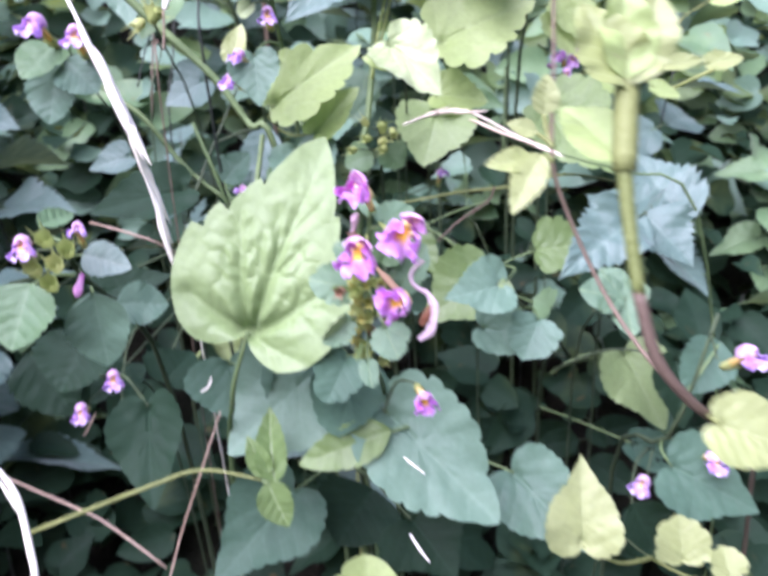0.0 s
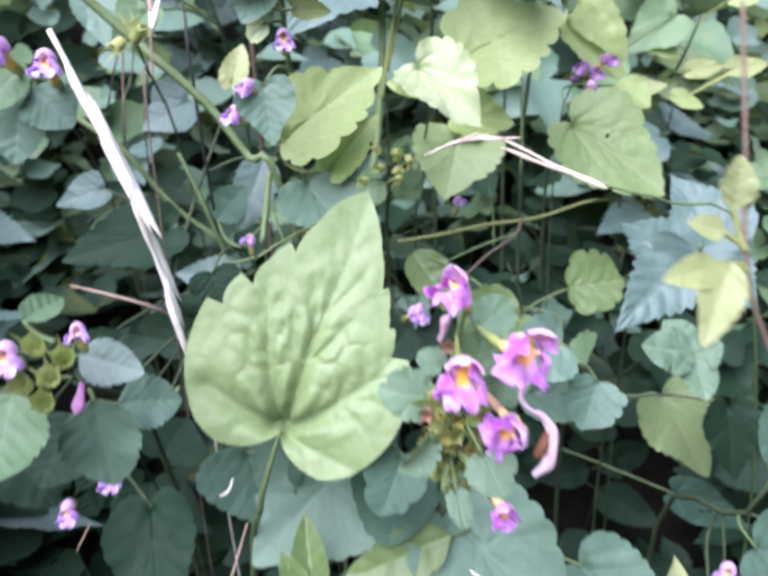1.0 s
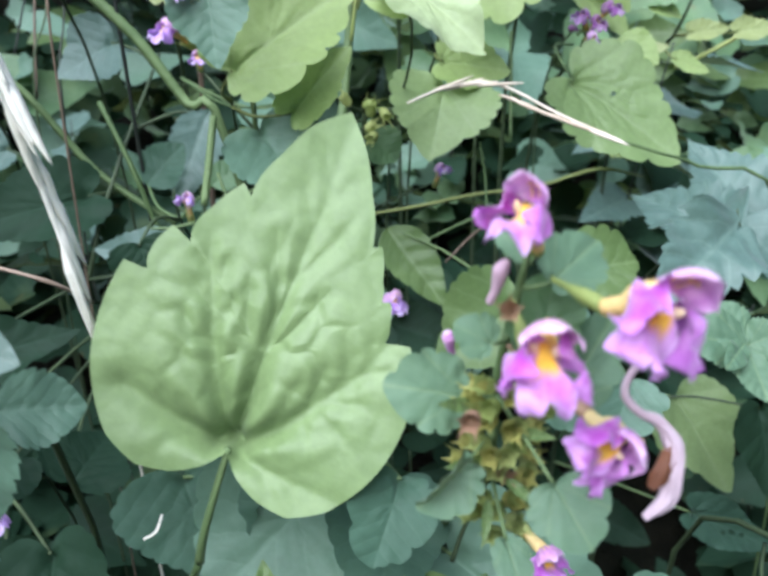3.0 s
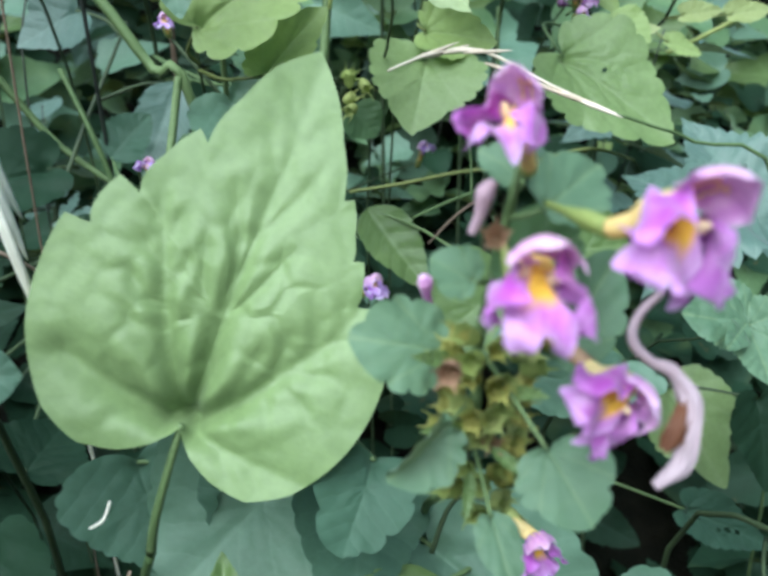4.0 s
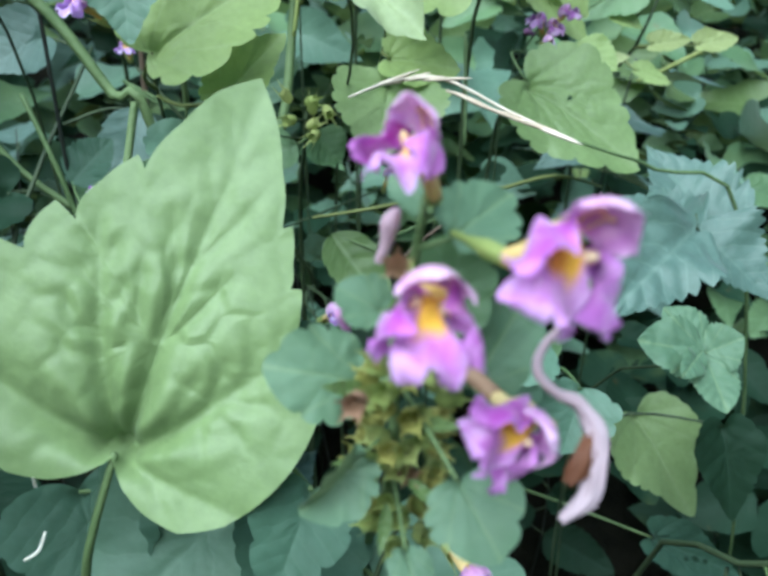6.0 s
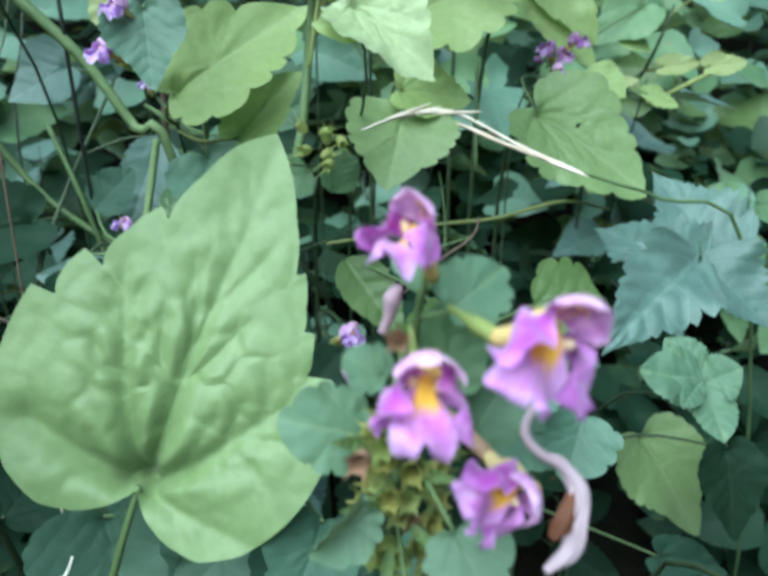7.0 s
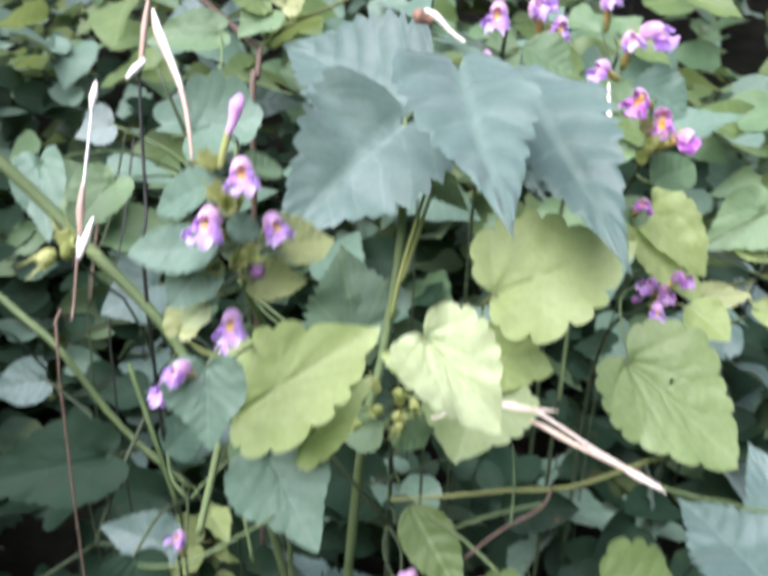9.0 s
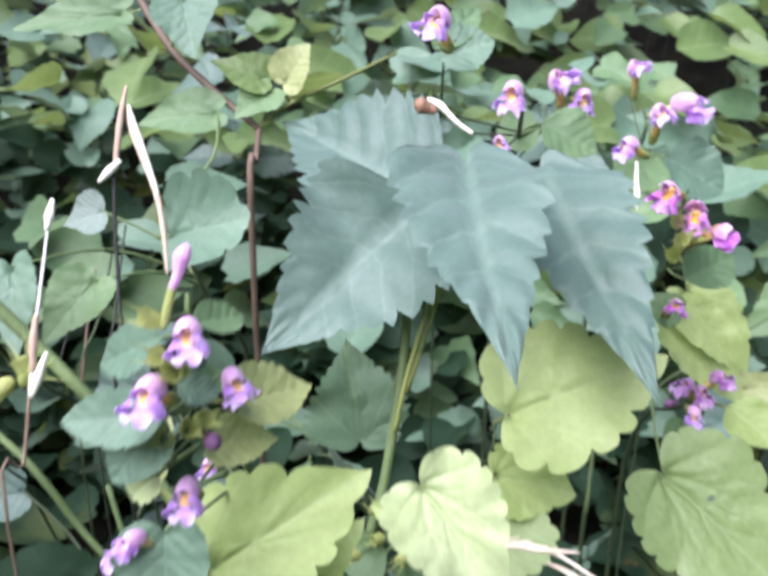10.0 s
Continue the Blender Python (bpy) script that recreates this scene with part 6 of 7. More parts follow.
leaf(p, "lobed", "lime", (-0.0565, 0.5490, 0.5983), (-0.0458, 0.5499, 0.6153), 0.949, stem=(-0.0519, 0.5455, 0.5916))
stalk(p, "stem", "brown", [(-0.1281, 0.5820, 0.6296), (-0.1073, 0.5625, 0.6082), (-0.0858, 0.5504, 0.5932), (-0.0653, 0.5398, 0.5810)], [0.00160, 0.00170, 0.00160, 0.00140], 7)
stalk(p, "branch", "olive", [(-0.0657, 0.5400, 0.5813), (-0.0519, 0.5455, 0.5916), (-0.0327, 0.5540, 0.6000), (-0.0113, 0.5635, 0.6101)], [0.00090, 0.00090, 0.00080, 0.00070], 6)
stalk(p, "branch", "brown", [(-0.0653, 0.5400, 0.5813), (-0.0659, 0.5335, 0.5690), (-0.0666, 0.5249, 0.5529), (-0.0686, 0.5399, 0.3465), (-0.0694, 0.5549, 0.1401)], [0.00130, 0.00130, 0.00140, 0.00140, 0.00140], 7)
p = plant("hemp_nettle", "tall hemp nettle with a loose spike of pink flowers", "plant", group="tall hemp nettles")
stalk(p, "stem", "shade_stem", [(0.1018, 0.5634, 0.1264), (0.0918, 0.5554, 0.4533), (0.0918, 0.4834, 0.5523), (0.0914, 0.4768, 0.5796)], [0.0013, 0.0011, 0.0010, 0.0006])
leaf(p, "ovate", "mid", (0.0961, 0.4744, 0.5519), (0.1147, 0.4857, 0.5575), 0.830, stem=(0.0918, 0.4834, 0.5523))
leaf(p, "ovate", "mid", (0.0962, 0.4739, 0.5353), (0.0866, 0.4785, 0.5439), 1.000, stem=(0.0918, 0.4989, 0.5311))
flower(p, (0.0831, 0.4638, 0.5853), (-0.5600, -0.7937, 0.1049), 0.0105, -15, 14, True, tone="")
flower(p, (0.0939, 0.4692, 0.5767), (-0.2500, -0.6209, 0.2169), 0.0110, 5, 16, True, tone="")
flower(p, (0.1011, 0.4665, 0.5716), (1.0200, -0.3870, 0.4436), 0.0100, 28, -5, True, tone="")
flower(p, (0.0908, 0.4632, 0.5466), (0.0200, -0.5598, 0.3316), 0.0080, -13, -11, True, tone="")
cup(p, (0.0887, 0.4645, 0.5679), (0.0000, -0.5242, 0.5052), 0.0050, "calyx", 0.90)
cup(p, (0.0910, 0.4653, 0.5694), (0.3750, -0.5242, 0.5052), 0.0050, "calyx", 0.90)
cup(p, (0.0874, 0.4622, 0.5636), (-0.2500, -0.5242, 0.5052), 0.0050, "calyx", 0.90)
cup(p, (0.0877, 0.4675, 0.5735), (-0.1250, -0.5242, 0.5052), 0.0050, "calyx", 0.90)
stalk(p, "pedicel", "shade_stem", [(0.0925, 0.4770, 0.5836), (0.0914, 0.4768, 0.5796)], [0.0004, 0.0005], 5)
stalk(p, "pedicel", "shade_stem", [(0.0999, 0.4842, 0.5714), (0.0915, 0.4797, 0.5679)], [0.0004, 0.0005], 5)
stalk(p, "pedicel", "shade_stem", [(0.0877, 0.4716, 0.5658), (0.0916, 0.4806, 0.5640)], [0.0004, 0.0005], 5)
stalk(p, "pedicel", "shade_stem", [(0.0904, 0.4738, 0.5403), (0.0918, 0.4937, 0.5381)], [0.0004, 0.0005], 5)
stalk(p, "pedicel", "shade_stem", [(0.0887, 0.4645, 0.5679), (0.0916, 0.4806, 0.5640)], [0.0004, 0.0005], 5)
stalk(p, "pedicel", "shade_stem", [(0.0910, 0.4653, 0.5694), (0.0916, 0.4801, 0.5659)], [0.0004, 0.0005], 5)
stalk(p, "pedicel", "shade_stem", [(0.0874, 0.4622, 0.5636), (0.0917, 0.4820, 0.5581)], [0.0004, 0.0005], 5)
stalk(p, "pedicel", "shade_stem", [(0.0877, 0.4675, 0.5735), (0.0915, 0.4792, 0.5698)], [0.0004, 0.0005], 5)
p = plant("hemp_nettle", "tall hemp nettle with pink flowers at its top", "plant", group="tall hemp nettles")
stalk(p, "stem", "shade_stem", [(0.1075, 0.6606, 0.1585), (0.0975, 0.6526, 0.4732), (0.0975, 0.5806, 0.5681), (0.0975, 0.5746, 0.5842)], [0.0013, 0.0011, 0.0010, 0.0006])
leaf(p, "ovate", "mid", (0.1012, 0.5620, 0.5713), (0.0833, 0.5462, 0.5623), 1.050, stem=(0.0975, 0.5806, 0.5681))
leaf(p, "ovate", "blue", (0.1053, 0.5621, 0.5715), (0.1302, 0.5558, 0.5595), 1.099, stem=(0.0975, 0.5806, 0.5681))
flower(p, (0.1119, 0.5629, 0.5936), (0.7300, -0.6068, 0.2434), 0.0140, 40, -1, True)
flower(p, (0.1001, 0.5607, 0.5895), (0.0300, -0.5636, 0.5375), 0.0120, 11, 2, True)
flower(p, (0.0836, 0.5396, 0.5806), (-0.8100, -0.6349, 0.1904), 0.0100, 0, 5, True)
bud(p, (0.0877, 0.5369, 0.5755), (0.0000, -0.5578, -0.8360), 0.0200, 0.0012, "straw")
flower(p, (0.0977, 0.6103, 0.6000), (-0.0100, -0.4002, 0.6318), 0.0110, 32, 6, True)
stalk(p, "pedicel", "shade_stem", [(0.0958, 0.5763, 0.5882), (0.0975, 0.5746, 0.5842)], [0.0004, 0.0005], 5)
stalk(p, "pedicel", "shade_stem", [(0.0956, 0.5490, 0.5778), (0.0975, 0.5801, 0.5692)], [0.0004, 0.0005], 5)
stalk(p, "pedicel", "shade_stem", [(0.0877, 0.5369, 0.5755), (0.0975, 0.5806, 0.5681)], [0.0004, 0.0005], 5)
stalk(p, "pedicel", "shade_stem", [(0.0979, 0.6194, 0.5856), (0.0975, 0.5784, 0.5738)], [0.0004, 0.0005], 5)
p = plant("hemp_nettle", "hemp nettle with several pink flowers among far leaves", "plant", group="tall hemp nettles")
stalk(p, "stem", "shade_stem", [(0.0502, 0.6184, 0.1446), (0.0402, 0.6104, 0.4813), (0.0402, 0.5384, 0.5836), (0.0402, 0.5324, 0.6039)], [0.0013, 0.0011, 0.0010, 0.0006])
leaf(p, "ovate", "mid", (0.0483, 0.5426, 0.5862), (0.0309, 0.5403, 0.5820), 1.202, stem=(0.0402, 0.5384, 0.5836))
leaf(p, "ovate", "mid", (0.0502, 0.5436, 0.5881), (0.0721, 0.5384, 0.5784), 0.963, stem=(0.0402, 0.5384, 0.5836))
flower(p, (0.0342, 0.5108, 0.6048), (-0.1900, -0.7702, 0.1490), 0.0125, 0, 2, True)
flower(p, (0.0580, 0.5667, 0.6008), (-0.0100, -0.4331, 0.5700), 0.0135, 45, 11, True)
flower(p, (0.0676, 0.5629, 0.5937), (0.0400, -0.7335, 0.0050), 0.0120, -12, 12, True)
bud(p, (0.0197, 0.4627, 0.6020), (-0.7000, 0.2113, 0.3973), 0.0180, 0.0012, "straw")
bud(p, (0.0078, 0.4658, 0.6079), (-1.0000, -0.1296, 0.1822), 0.0070, 0.0028, "calyx_red")
flower(p, (0.0303, 0.4949, 0.5906), (-0.1000, -0.5880, 0.2787), 0.0080, 18, 0, True)
stalk(p, "pedicel", "shade_stem", [(0.0388, 0.5293, 0.6012), (0.0402, 0.5332, 0.6010)], [0.0004, 0.0005], 5)
stalk(p, "pedicel", "shade_stem", [(0.0583, 0.5794, 0.5841), (0.0402, 0.5487, 0.5690)], [0.0004, 0.0005], 5)
stalk(p, "pedicel", "shade_stem", [(0.0666, 0.5815, 0.5936), (0.0402, 0.5435, 0.5763)], [0.0004, 0.0005], 5)
stalk(p, "pedicel", "shade_stem", [(0.0197, 0.4627, 0.6020), (0.0402, 0.5384, 0.5836)], [0.0004, 0.0005], 5)
stalk(p, "pedicel", "shade_stem", [(0.0078, 0.4658, 0.6079), (0.0402, 0.5379, 0.5850)], [0.0004, 0.0005], 5)
stalk(p, "pedicel", "shade_stem", [(0.0322, 0.5060, 0.5854), (0.0402, 0.5384, 0.5836)], [0.0004, 0.0005], 5)
p = plant("hemp_nettle", "hemp nettle flower above a yellowish leafy top", "plant", group="tall hemp nettles")
stalk(p, "stem", "shade_stem", [(0.0187, 0.6142, 0.1432), (0.0087, 0.6062, 0.4995), (0.0087, 0.5342, 0.6083), (0.0087, 0.5282, 0.6186)], [0.0007, 0.0006, 0.0005, 0.0003])
leaf(p, "ovate", "blue", (0.0077, 0.5245, 0.6146), (0.0273, 0.5283, 0.6219), 1.031, stem=(0.0087, 0.5307, 0.6142))
leaf(p, "ovate", "mid", (0.0057, 0.5262, 0.6178), (0.0214, 0.5423, 0.6324), 0.551, stem=(0.0087, 0.5295, 0.6164))
flower(p, (0.0058, 0.4979, 0.6308), (-0.3000, -0.7740, 0.3549), 0.0135, -12, 7, True)
stalk(p, "pedicel", "shade_stem", [(0.0128, 0.5159, 0.6226), (0.0087, 0.5282, 0.6186)], [0.0004, 0.0005], 5)
p = plant("hemp_nettle", "withered dark purple hemp nettle flowers", "plant")
stalk(p, "stem", "shade_stem", [(0.1231, 0.5835, 0.1331), (0.1131, 0.5755, 0.4041), (0.1131, 0.5035, 0.4844), (0.1131, 0.4975, 0.4952)], [0.0013, 0.0011, 0.0010, 0.0006])
leaf(p, "ovate", "yellow", (0.1268, 0.4925, 0.4920), (0.1426, 0.4797, 0.4834), 0.905, stem=(0.1131, 0.5031, 0.4852))
leaf(p, "ovate", "mid", (0.1134, 0.4891, 0.4856), (0.1047, 0.4826, 0.4735), 1.097, stem=(0.1131, 0.5035, 0.4844))
flower(p, (0.1064, 0.4856, 0.5037), (-0.5000, -0.5242, 0.5052), 0.0085, -20, 8, True, tone="_d")
flower(p, (0.1200, 0.4873, 0.5067), (0.5000, -0.5242, 0.5052), 0.0085, 15, 8, True, tone="_d")
flower(p, (0.1131, 0.4843, 0.5011), (0.1000, -0.7947, 0.4225), 0.0085, 5, 8, True, tone="_d")
bud(p, (0.1037, 0.4828, 0.4984), (-0.6000, -0.6237, 0.1051), 0.0080, 0.0018, "wither_dark")
flower(p, (0.1100, 0.4792, 0.4948), (0.0000, -0.8941, 0.0224), 0.0080, 0, 0, True)
stalk(p, "pedicel", "shade_stem", [(0.1138, 0.4935, 0.4962), (0.1131, 0.4975, 0.4952)], [0.0004, 0.0005], 5)
stalk(p, "pedicel", "shade_stem", [(0.1125, 0.4951, 0.4992), (0.1131, 0.4975, 0.4952)], [0.0004, 0.0005], 5)
stalk(p, "pedicel", "shade_stem", [(0.1037, 0.4828, 0.4984), (0.1131, 0.4979, 0.4944)], [0.0004, 0.0005], 5)
stalk(p, "pedicel", "shade_stem", [(0.1100, 0.4916, 0.4945), (0.1131, 0.4988, 0.4929)], [0.0004, 0.0005], 5)
p = plant("hemp_nettle", "small violet flowers on thin stems among the leaves", "plant")
stalk(p, "stem", "shade_stem", [(0.0134, 0.5118, 0.1094), (0.0034, 0.5038, 0.3451), (0.0034, 0.4318, 0.4137), (-0.0561, 0.4272, 0.4969)], [0.0013, 0.0011, 0.0010, 0.0006])
leaf(p, "ovate", "dark", (0.0120, 0.4083, 0.3962), (0.0370, 0.3972, 0.3911), 0.866, stem=(0.0034, 0.4524, 0.3941))
leaf(p, "ovate", "dark", (0.0099, 0.4094, 0.3982), (-0.0069, 0.3944, 0.3858), 0.932, stem=(0.0034, 0.4472, 0.3990))
flower(p, (0.0127, 0.4058, 0.4072), (0.5000, -0.7064, 0.3756), 0.0100, 0, 0, True)
flower(p, (0.0136, 0.4066, 0.4086), (-0.2000, -0.7947, 0.4225), 0.0090, 0, 0, True)
flower(p, (0.0366, 0.4378, 0.4517), (0.3000, -0.5186, 0.7288), 0.0070, 0, -10, True)
flower(p, (-0.0561, 0.4116, 0.5060), (0.0000, -0.8829, 0.4695), 0.0070, 0, 0, True)
stalk(p, "pedicel", "shade_stem", [(0.0045, 0.4174, 0.4011), (0.0034, 0.4472, 0.3990)], [0.0004, 0.0005], 5)
stalk(p, "pedicel", "shade_stem", [(0.0166, 0.4186, 0.4022), (0.0034, 0.4472, 0.3990)], [0.0004, 0.0005], 5)
stalk(p, "pedicel", "shade_stem", [(0.0331, 0.4438, 0.4433), (-0.0094, 0.4308, 0.4315)], [0.0004, 0.0005], 5)
stalk(p, "pedicel", "shade_stem", [(-0.0561, 0.4212, 0.5009), (-0.0561, 0.4272, 0.4969)], [0.0004, 0.0005], 5)
p = plant("hemp_nettle", "violet flowers with pale tips beside the dry grass", "plant")
stalk(p, "stem", "shade_stem", [(-0.1256, 0.4684, 0.0951), (-0.1356, 0.4604, 0.4257), (-0.1356, 0.3884, 0.5258), (-0.1356, 0.3824, 0.5378)], [0.0007, 0.0006, 0.0005, 0.0003])
leaf(p, "ovate", "mid", (-0.1401, 0.3758, 0.5386), (-0.1506, 0.3598, 0.5289), 1.027, stem=(-0.1356, 0.3833, 0.5361))
leaf(p, "ovate", "blue", (-0.1342, 0.3728, 0.5330), (-0.1205, 0.3659, 0.5200), 1.211, stem=(-0.1356, 0.3859, 0.5310))
leaf(p, "ovate", "blue", (-0.1420, 0.3815, 0.5290), (-0.1471, 0.3689, 0.5052), 0.988, stem=(-0.1356, 0.3884, 0.5258))
flower(p, (-0.1409, 0.3605, 0.5507), (-0.2000, -0.7947, 0.4225), 0.0125, -10, 0, True)
flower(p, (-0.1229, 0.3579, 0.5459), (0.1000, -0.8829, 0.4695), 0.0125, 0, 0, True)
stalk(p, "pedicel", "shade_stem", [(-0.1367, 0.3772, 0.5418), (-0.1356, 0.3824, 0.5378)], [0.0004, 0.0005], 5)
stalk(p, "pedicel", "shade_stem", [(-0.1248, 0.3750, 0.5368), (-0.1356, 0.3850, 0.5327)], [0.0004, 0.0005], 5)
p = plant("thin_shoots", "thin green shoots crossing the dark hollow", "plant")
stalk(p, "shoot", "olive", [(0.0039, 0.4092, 0.4451), (0.0247, 0.4104, 0.4474), (0.0457, 0.4120, 0.4505), (0.0717, 0.4165, 0.4510), (0.1043, 0.4368, 0.4497), (0.1413, 0.4760, 0.4303)], [0.00060, 0.00070, 0.00080, 0.00080, 0.00080, 0.00060], 6)
stalk(p, "shoot", "brown", [(0.0322, 0.3998, 0.4274), (0.0443, 0.4049, 0.4370), (0.0594, 0.4095, 0.4458), (0.0630, 0.4132, 0.4526)], [0.00040, 0.00060, 0.00060, 0.00050], 6)
stalk(p, "shoot", "stem", [(0.0275, 0.4078, 0.4345), (0.0428, 0.4107, 0.4400), (0.0602, 0.4132, 0.4447)], [0.00040, 0.00060, 0.00060], 6)
stalk(p, "shoot", "stem", [(0.0768, 0.4946, 0.4960), (0.0754, 0.4821, 0.4724), (0.0739, 0.4716, 0.4528)], [0.00080, 0.00080, 0.00080], 6)
stalk(p, "shoot", "calyx", [(0.0147, 0.4647, 0.5684), (0.0074, 0.4506, 0.5418), (0.0027, 0.4453, 0.5224), (-0.0002, 0.4407, 0.5043)], [0.00060, 0.00070, 0.00080, 0.00080], 6)
stalk(p, "shoot", "stem", [(0.0464, 0.4131, 0.4713), (0.0478, 0.4062, 0.4582), (0.0473, 0.3992, 0.4451)], [0.00040, 0.00040, 0.00040], 5)
stalk(p, "shoot", "stem", [(-0.0483, 0.3653, 0.4985), (-0.0501, 0.3596, 0.4878), (-0.0525, 0.3525, 0.4744)], [0.00120, 0.00120, 0.00120], 7)
stalk(p, "shoot", "stem", [(-0.0512, 0.3926, 0.4701), (-0.0464, 0.3854, 0.4566), (-0.0415, 0.3774, 0.4415)], [0.00050, 0.00060, 0.00060], 6)
stalk(p, "shoot", "calyx", [(0.1951, 0.5751, 0.4576), (0.2049, 0.5766, 0.4604), (0.2424, 0.5966, 0.4700)], [0.00100, 0.00120, 0.00140], 6)


# ---- the bank and its undergrowth ----
def ground_height(x, y):
    rise = 0.33 * min(max(y - 0.1, 0.0), 3.9)
    return rise + 0.02 * noise.noise((x * 4, y * 4, 0)) + 0.006 * noise.noise((x * 19, y * 19, 3))


def build_ground():
    near = np.linspace(-1.2, 1.2, 61)
    xs = sorted({*np.round(near, 4), *[s * d for d in (1.5, 2, 3, 4.5, 7, 12, 25, 60, 200, 900) for s in (-1, 1)]})
    ys = sorted({*np.round(np.linspace(-0.6, 2.2, 71), 4), *[2.4, 2.8, 3.2, 3.6, 4.0, 4.5, 6, 10, 25, 80, 300, 900], *[-0.9, -1.5, -3, -8, -25, -100, -900]})
    verts = [(x, y, ground_height(x, y)) for y in ys for x in xs]
    ob = mesh_object("ground", verts, grid_faces(len(ys), len(xs)), soil_material())
    tagged(ob, "dark damp soil of a shaded bank under dense weeds", "ground", kind="structure")


build_ground()
HOLLOWS = [((0.097, 0.345, 0.31), 0.075), ((0.015, 0.45, 0.36), 0.05), ((-0.19, 0.37, 0.33), 0.07), ((-0.16, 0.46, 0.39), 0.06), ((0.02, 0.47, 0.41), 0.04),
           ((-0.075, 0.315, 0.403), 0.06), ((0.127, 0.330, 0.353), 0.06), ((-0.105, 0.414, 0.406), 0.06), ((0.129, 0.402, 0.400), 0.06), ((-0.110, 0.394, 0.435), 0.06), ((-0.144, 0.300, 0.376), 0.06), ((0.031, 0.408, 0.396), 0.06), ((0.3248, 1.2005, 0.5253), 0.10), ((0.1239, 0.4088, 0.2881), 0.06), ((0.1643, 0.5187, 0.1934), 0.07), ((0.1404, 0.4201, 0.2537), 0.06), ((-0.1933, 0.5609, 0.3541), 0.06), ((-0.1729, 0.5043, 0.2872), 0.06), ((-0.2424, 0.6351, 0.2324), 0.07), ((-0.2032, 0.4566, 0.2662), 0.06), ((0.1831, 0.6115, 0.2058), 0.06), ((0.0234, 0.5205, 0.2843), 0.05), ((0.1296, 0.8042, 0.4811), 0.05)]


def in_hollow(place, more=0.0):
    return any((Vector(place) - Vector(c)).length < r + more for c, r in HOLLOWS)


def slope_frame(place, axis, normal):
    y = Vector(axis).normalized()
    z = Vector(normal)
    z = (z - z.dot(y) * y).normalized()
    x = y.cross(z)
    return Matrix(((x.x, y.x, z.x, place[0]), (x.y, y.y, z.y, place[1]), (x.z, y.z, z.z, place[2]), (0, 0, 0, 1)))


def make_weed(kind, material, height, pairs, size, seed):
    """A small upright weed with opposite leaf pairs, root at the origin."""
    r = random.Random(seed)
    p = plant("weed", "", "weed")
    lean = r.uniform(-0.2, 0.2), r.uniform(-0.25, 0.05)
    top = Vector((lean[0] * height, lean[1] * height, height))
    # Weed stems coloured near black, standing in for shade between the leaves.
    stalk(p, "stem", "dark_stem", [(0, 0, -0.01), tuple(top * 0.5 + Vector((0.004, 0.003, 0))), tuple(top)], [0.0008, 0.0007, 0.0005], 6)
    turn = r.uniform(0, 3)
    for k in range(pairs):
        f = 0.4 + 0.6 * (k + 0.6) / pairs
        for s in (0, 1):
            an = turn + k * 1.57 + s * math.pi + r.uniform(-0.3, 0.3)
            out = Vector((math.cos(an), math.sin(an), r.uniform(-0.35, 0.25)))
            b = top * f + out * 0.008
            L = size * (1.15 - 0.55 * f) * r.uniform(0.8, 1.2) * 1.4
            leaf(p, kind, material, tuple(b), tuple(b + out * L), r.uniform(0.62, 0.85), r.uniform(-20, 20), stem=tuple(top * f), res=1, droop=0.15, wave=0.03)
    return p


def weed_bank():
    r = random.Random(11)
    protos = [make_weed("ovate", "mid", 0.20, 4, 0.040, 1), make_weed("heart", "blue", 0.18, 3, 0.045, 2), make_weed("nettle", "slate", 0.24, 5, 0.042, 3),
              make_weed("heart", "yellow", 0.16, 3, 0.045, 4), make_weed("ovate", "dark", 0.14, 3, 0.045, 5), make_weed("lobed", "blue", 0.2, 4, 0.04, 6), make_weed("heart", "mid", 0.2, 4, 0.045, 7)]
    words = ["green weed with oval toothed leaves on the bank", "blue-green weed with heart-shaped leaves on the bank", "grey-green nettle with sharply toothed leaves on the bank",
             "yellow-green weed with heart-shaped leaves on the bank", "low weed with oval leaves, coloured dark for shade", "blue-green weed with lobed leaves on the bank", "green weed with broad heart-shaped leaves on the bank"]
    spots, tries = [], 0
    while len(spots) < 165 and tries < 6000:
        tries += 1
        y = 0.46 + 1.15 * r.random() ** 1.4
        x = r.uniform(-0.32 - 0.55 * y, 0.32 + 0.55 * y) * 0.85
        if not in_hollow((x, y, ground_height(x, y) + 0.15), 0.02) and all((x - a) ** 2 + (y - b) ** 2 > (0.04 + 0.02 * y) ** 2 for a, b in spots):
            spots.append((x, y))
    for k, ob in enumerate(protos):
        tagged(ob, words[k], group="weeds of the bank")
    for k, (x, y) in enumerate(spots):
        i = r.choice((0, 0, 1, 1, 2, 3, 4, 4, 5, 6)) if y > 0.57 else r.choice((2, 4, 0))
        s = r.uniform(0.8, 1.15)
        m = pose(x, y, ground_height(x, y) - 0.004, 0, 0, r.uniform(0, 360)) @ Matrix.Diagonal((s, s, s * r.uniform(0.85, 1.2), 1))
        if k < len(protos):
            protos[k].matrix_basis = m
        else:
            copy_thing(protos[i], m)


weed_bank()


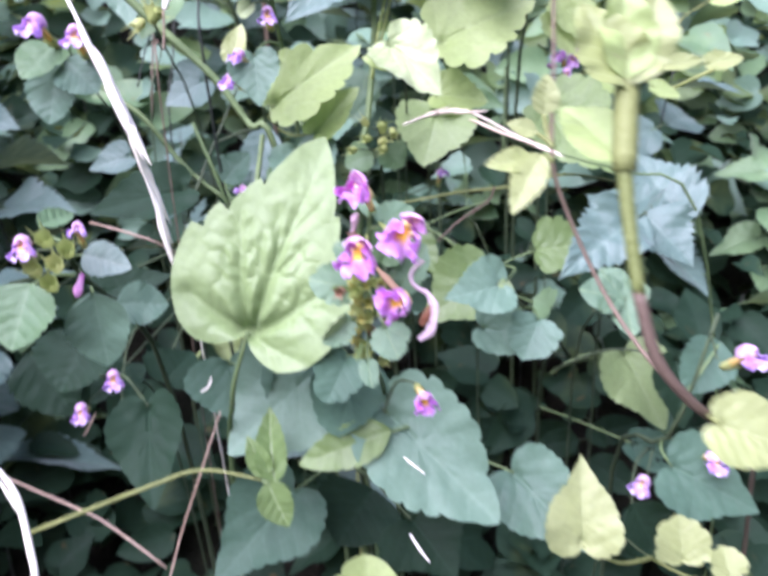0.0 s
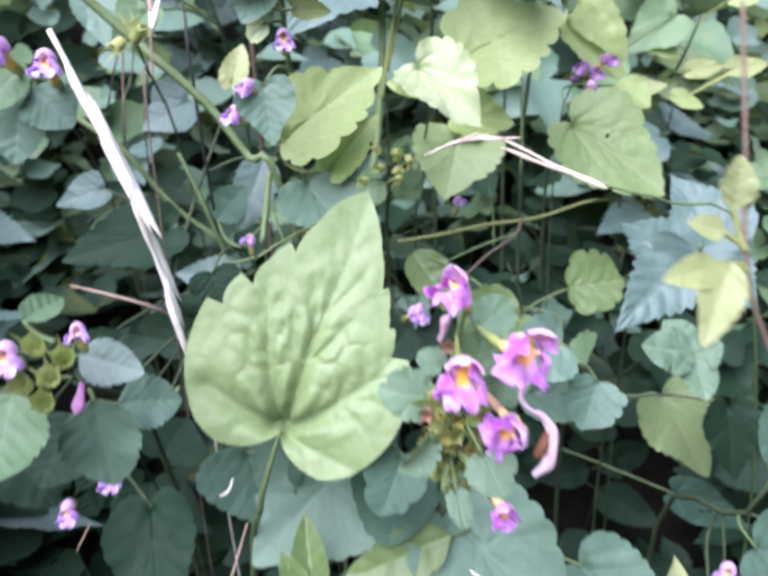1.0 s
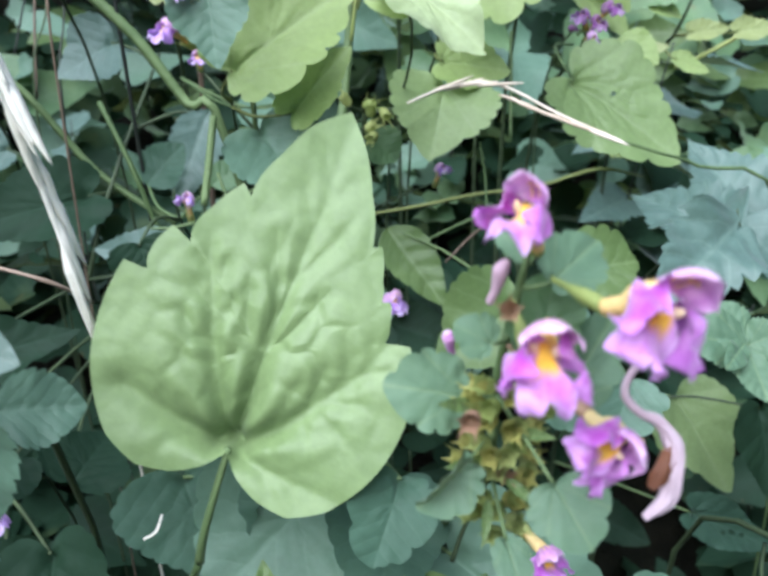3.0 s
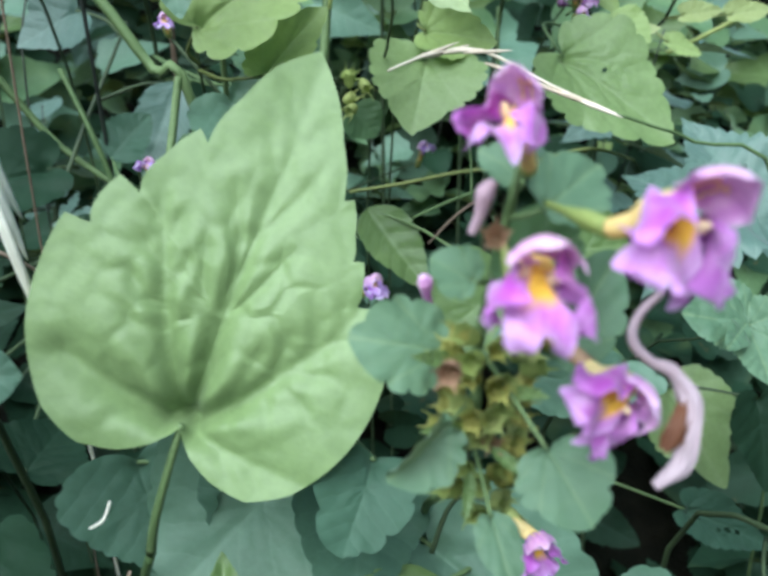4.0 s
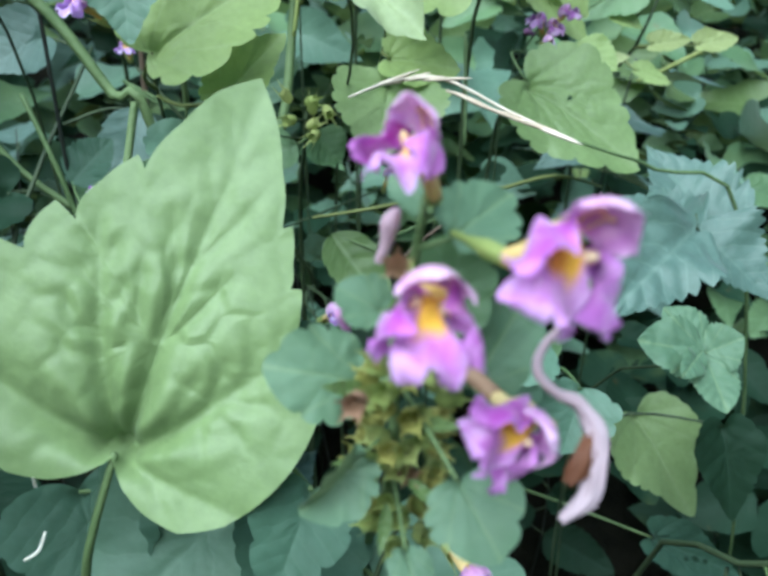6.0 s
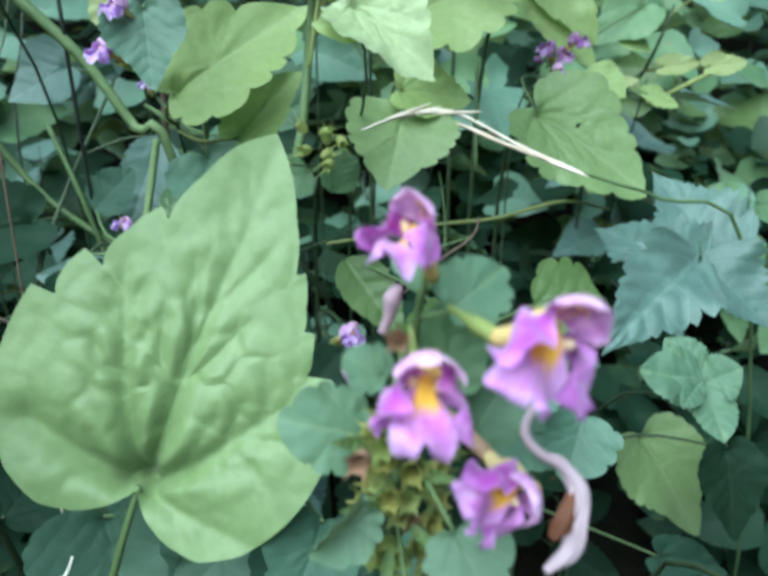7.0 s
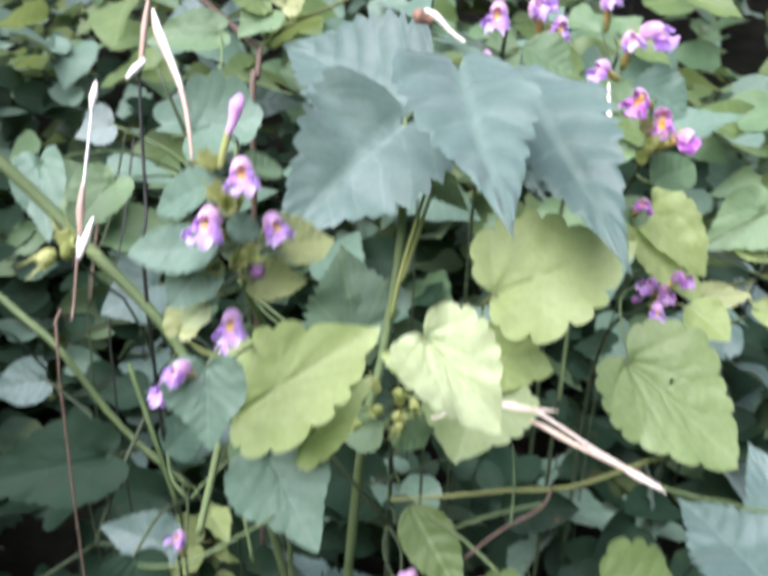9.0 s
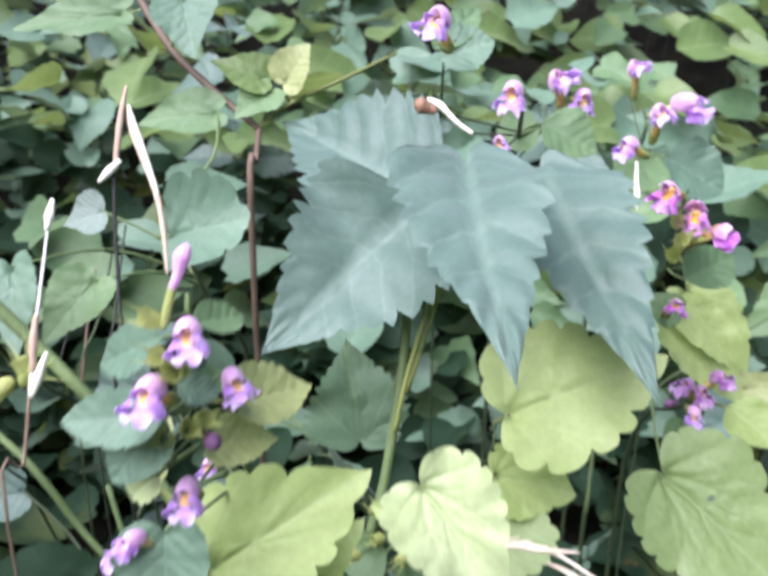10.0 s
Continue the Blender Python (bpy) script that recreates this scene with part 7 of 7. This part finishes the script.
def leaf_mass(name, label, kinds, material, count, zone, size, seed, lift=(0.03, 0.22)):
    """Leaves past counting, joined: zone is x0, x1, y0, y1 on the bank."""
    r = random.Random(seed)
    shapes = [blade(k, 1.0, w, 0.1, 0.2, 0.15, 0.03, 0.0, 0, r.randrange(999)) for k in kinds for w in (0.7, 0.9)]
    verts, faces, uvs = [], [], []
    for _ in range(count):
        x, y = r.uniform(zone[0], zone[1]), zone[2] + (zone[3] - zone[2]) * r.random() ** 1.3
        z = ground_height(x, y) + r.uniform(*lift)
        if name in ("hedge", "bush"):
            u, v = (2 * x - zone[0] - zone[1]) / (zone[1] - zone[0]), (2 * y - zone[2] - zone[3]) / (zone[3] - zone[2])
            lump = noise.noise((x * 2.3, y * 2.3, seed))
            if abs(u) ** 3 + abs(v) ** 3 > 1.05 + 0.7 * lump:
                continue
            z -= (z - ground_height(x, y)) * max(0.0, 0.16 - 0.5 * lump + 0.16 * (u * u + v * v))
        elif abs(x) > 0.7:
            x *= 1.0 + 0.35 * noise.noise((x * 1.7, y * 1.7, seed))
            z += ground_height(x, y) - ground_height(min(max(x, zone[0]), zone[1]), y)
        if in_hollow((x, y, z)):
            continue
        an = r.uniform(0, 6.283)
        axis = Vector((math.cos(an), math.sin(an), r.uniform(-0.5, 0.5)))
        normal = Vector((r.uniform(-0.6, 0.6), r.uniform(-1.3, 0.1), r.uniform(0.5, 1.2)))
        m = slope_frame((x, y, z), axis, normal)
        s = size * r.uniform(0.6, 1.25)
        v, f, uv = r.choice(shapes)
        k = len(verts)
        a = np.array(v) * s @ np.array(m.to_3x3()).T + np.array(m.translation)
        verts += a.tolist()
        faces += [tuple(i + k for i in face) for face in f]
        uvs += uv
    ob = mesh_object(name, verts, faces, M[material], None, uvs)
    tagged(ob, label, "undergrowth", kind="stuff")


# Filler leaves in near-black green: the shade near the ground is in their colour.
leaf_mass("undergrowth", "low leaves carpeting the ground, coloured dark for shade", ("ovate", "heart"), "dark", 1500, (-0.8, 0.8, 0.36, 1.3), 0.045, 21, (0.0, 0.10))
leaf_mass("undergrowth", "leaves filling the bank between the stems, coloured dark for shade", ("ovate", "heart", "kidney"), "dark", 1100, (-0.6, 0.6, 0.46, 1.0), 0.040, 35, (0.03, 0.18))
leaf_mass("undergrowth", "dense green leaves covering the bank behind", ("ovate", "heart", "nettle"), "mid", 1700, (-1.3, 1.3, 0.72, 2.6), 0.052, 22, (0.04, 0.26))
leaf_mass("undergrowth", "blue-green leaves scattered over the bank behind", ("heart", "nettle"), "blue", 1300, (-1.3, 1.3, 0.7, 2.4), 0.056, 23, (0.08, 0.28))
leaf_mass("undergrowth", "yellowish leaves scattered over the bank behind", ("ovate", "lobed"), "fresh", 900, (-1.3, 1.3, 0.8, 2.6), 0.06, 24, (0.12, 0.30))
leaf_mass("undergrowth", "coarse leaves along the top of the bank", ("heart", "ovate"), "mid", 1500, (-3.2, 3.2, 2.2, 5.0), 0.10, 25, (0.0, 0.55))
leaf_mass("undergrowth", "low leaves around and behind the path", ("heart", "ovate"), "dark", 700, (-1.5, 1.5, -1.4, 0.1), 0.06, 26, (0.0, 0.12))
# Unseen leaf masses from here on, added only to block light.
leaf_mass("undergrowth", "unseen low leaves added to block light from the front", ("heart", "ovate"), "dark", 1700, (-0.55, 0.55, -0.30, 0.17), 0.055, 32, (0.0, 0.36))
leaf_mass("bush", "unseen leaf mass added to shade the lower plants", ("heart", "ovate"), "dark", 800, (-0.42, -0.15, -0.25, 0.17), 0.055, 33, (0.0, 0.36))
leaf_mass("bush", "unseen leaf mass added to shade the lower plants", ("heart", "ovate"), "dark", 800, (0.17, 0.42, -0.25, 0.17), 0.055, 34, (0.0, 0.36))
leaf_mass("hedge", "unseen tall leaf mass added to block light from behind", ("heart", "ovate"), "dark", 5000, (-3.5, 3.5, -2.8, -1.2), 0.16, 27, (0.0, 2.2))
leaf_mass("hedge", "unseen tall leaf mass added to block light from the sides", ("heart", "ovate"), "dark", 1800, (-2.6, -1.4, -1.2, 2.2), 0.14, 28, (0.0, 1.1))
leaf_mass("hedge", "unseen tall leaf mass added to block light from the sides", ("heart", "ovate"), "dark", 1800, (1.4, 2.6, -1.2, 2.2), 0.14, 29, (0.0, 1.1))
leaf_mass("bush", "unseen tall leaf mass added to shade the bank sideways", ("heart", "ovate"), "dark", 3000, (-0.95, -0.33, -0.35, 0.58), 0.08, 30, (0.0, 0.86))
leaf_mass("bush", "unseen tall leaf mass added to shade the bank sideways", ("heart", "ovate"), "dark", 1000, (0.42, 0.98, -0.35, 0.55), 0.07, 31, (0.0, 0.8))
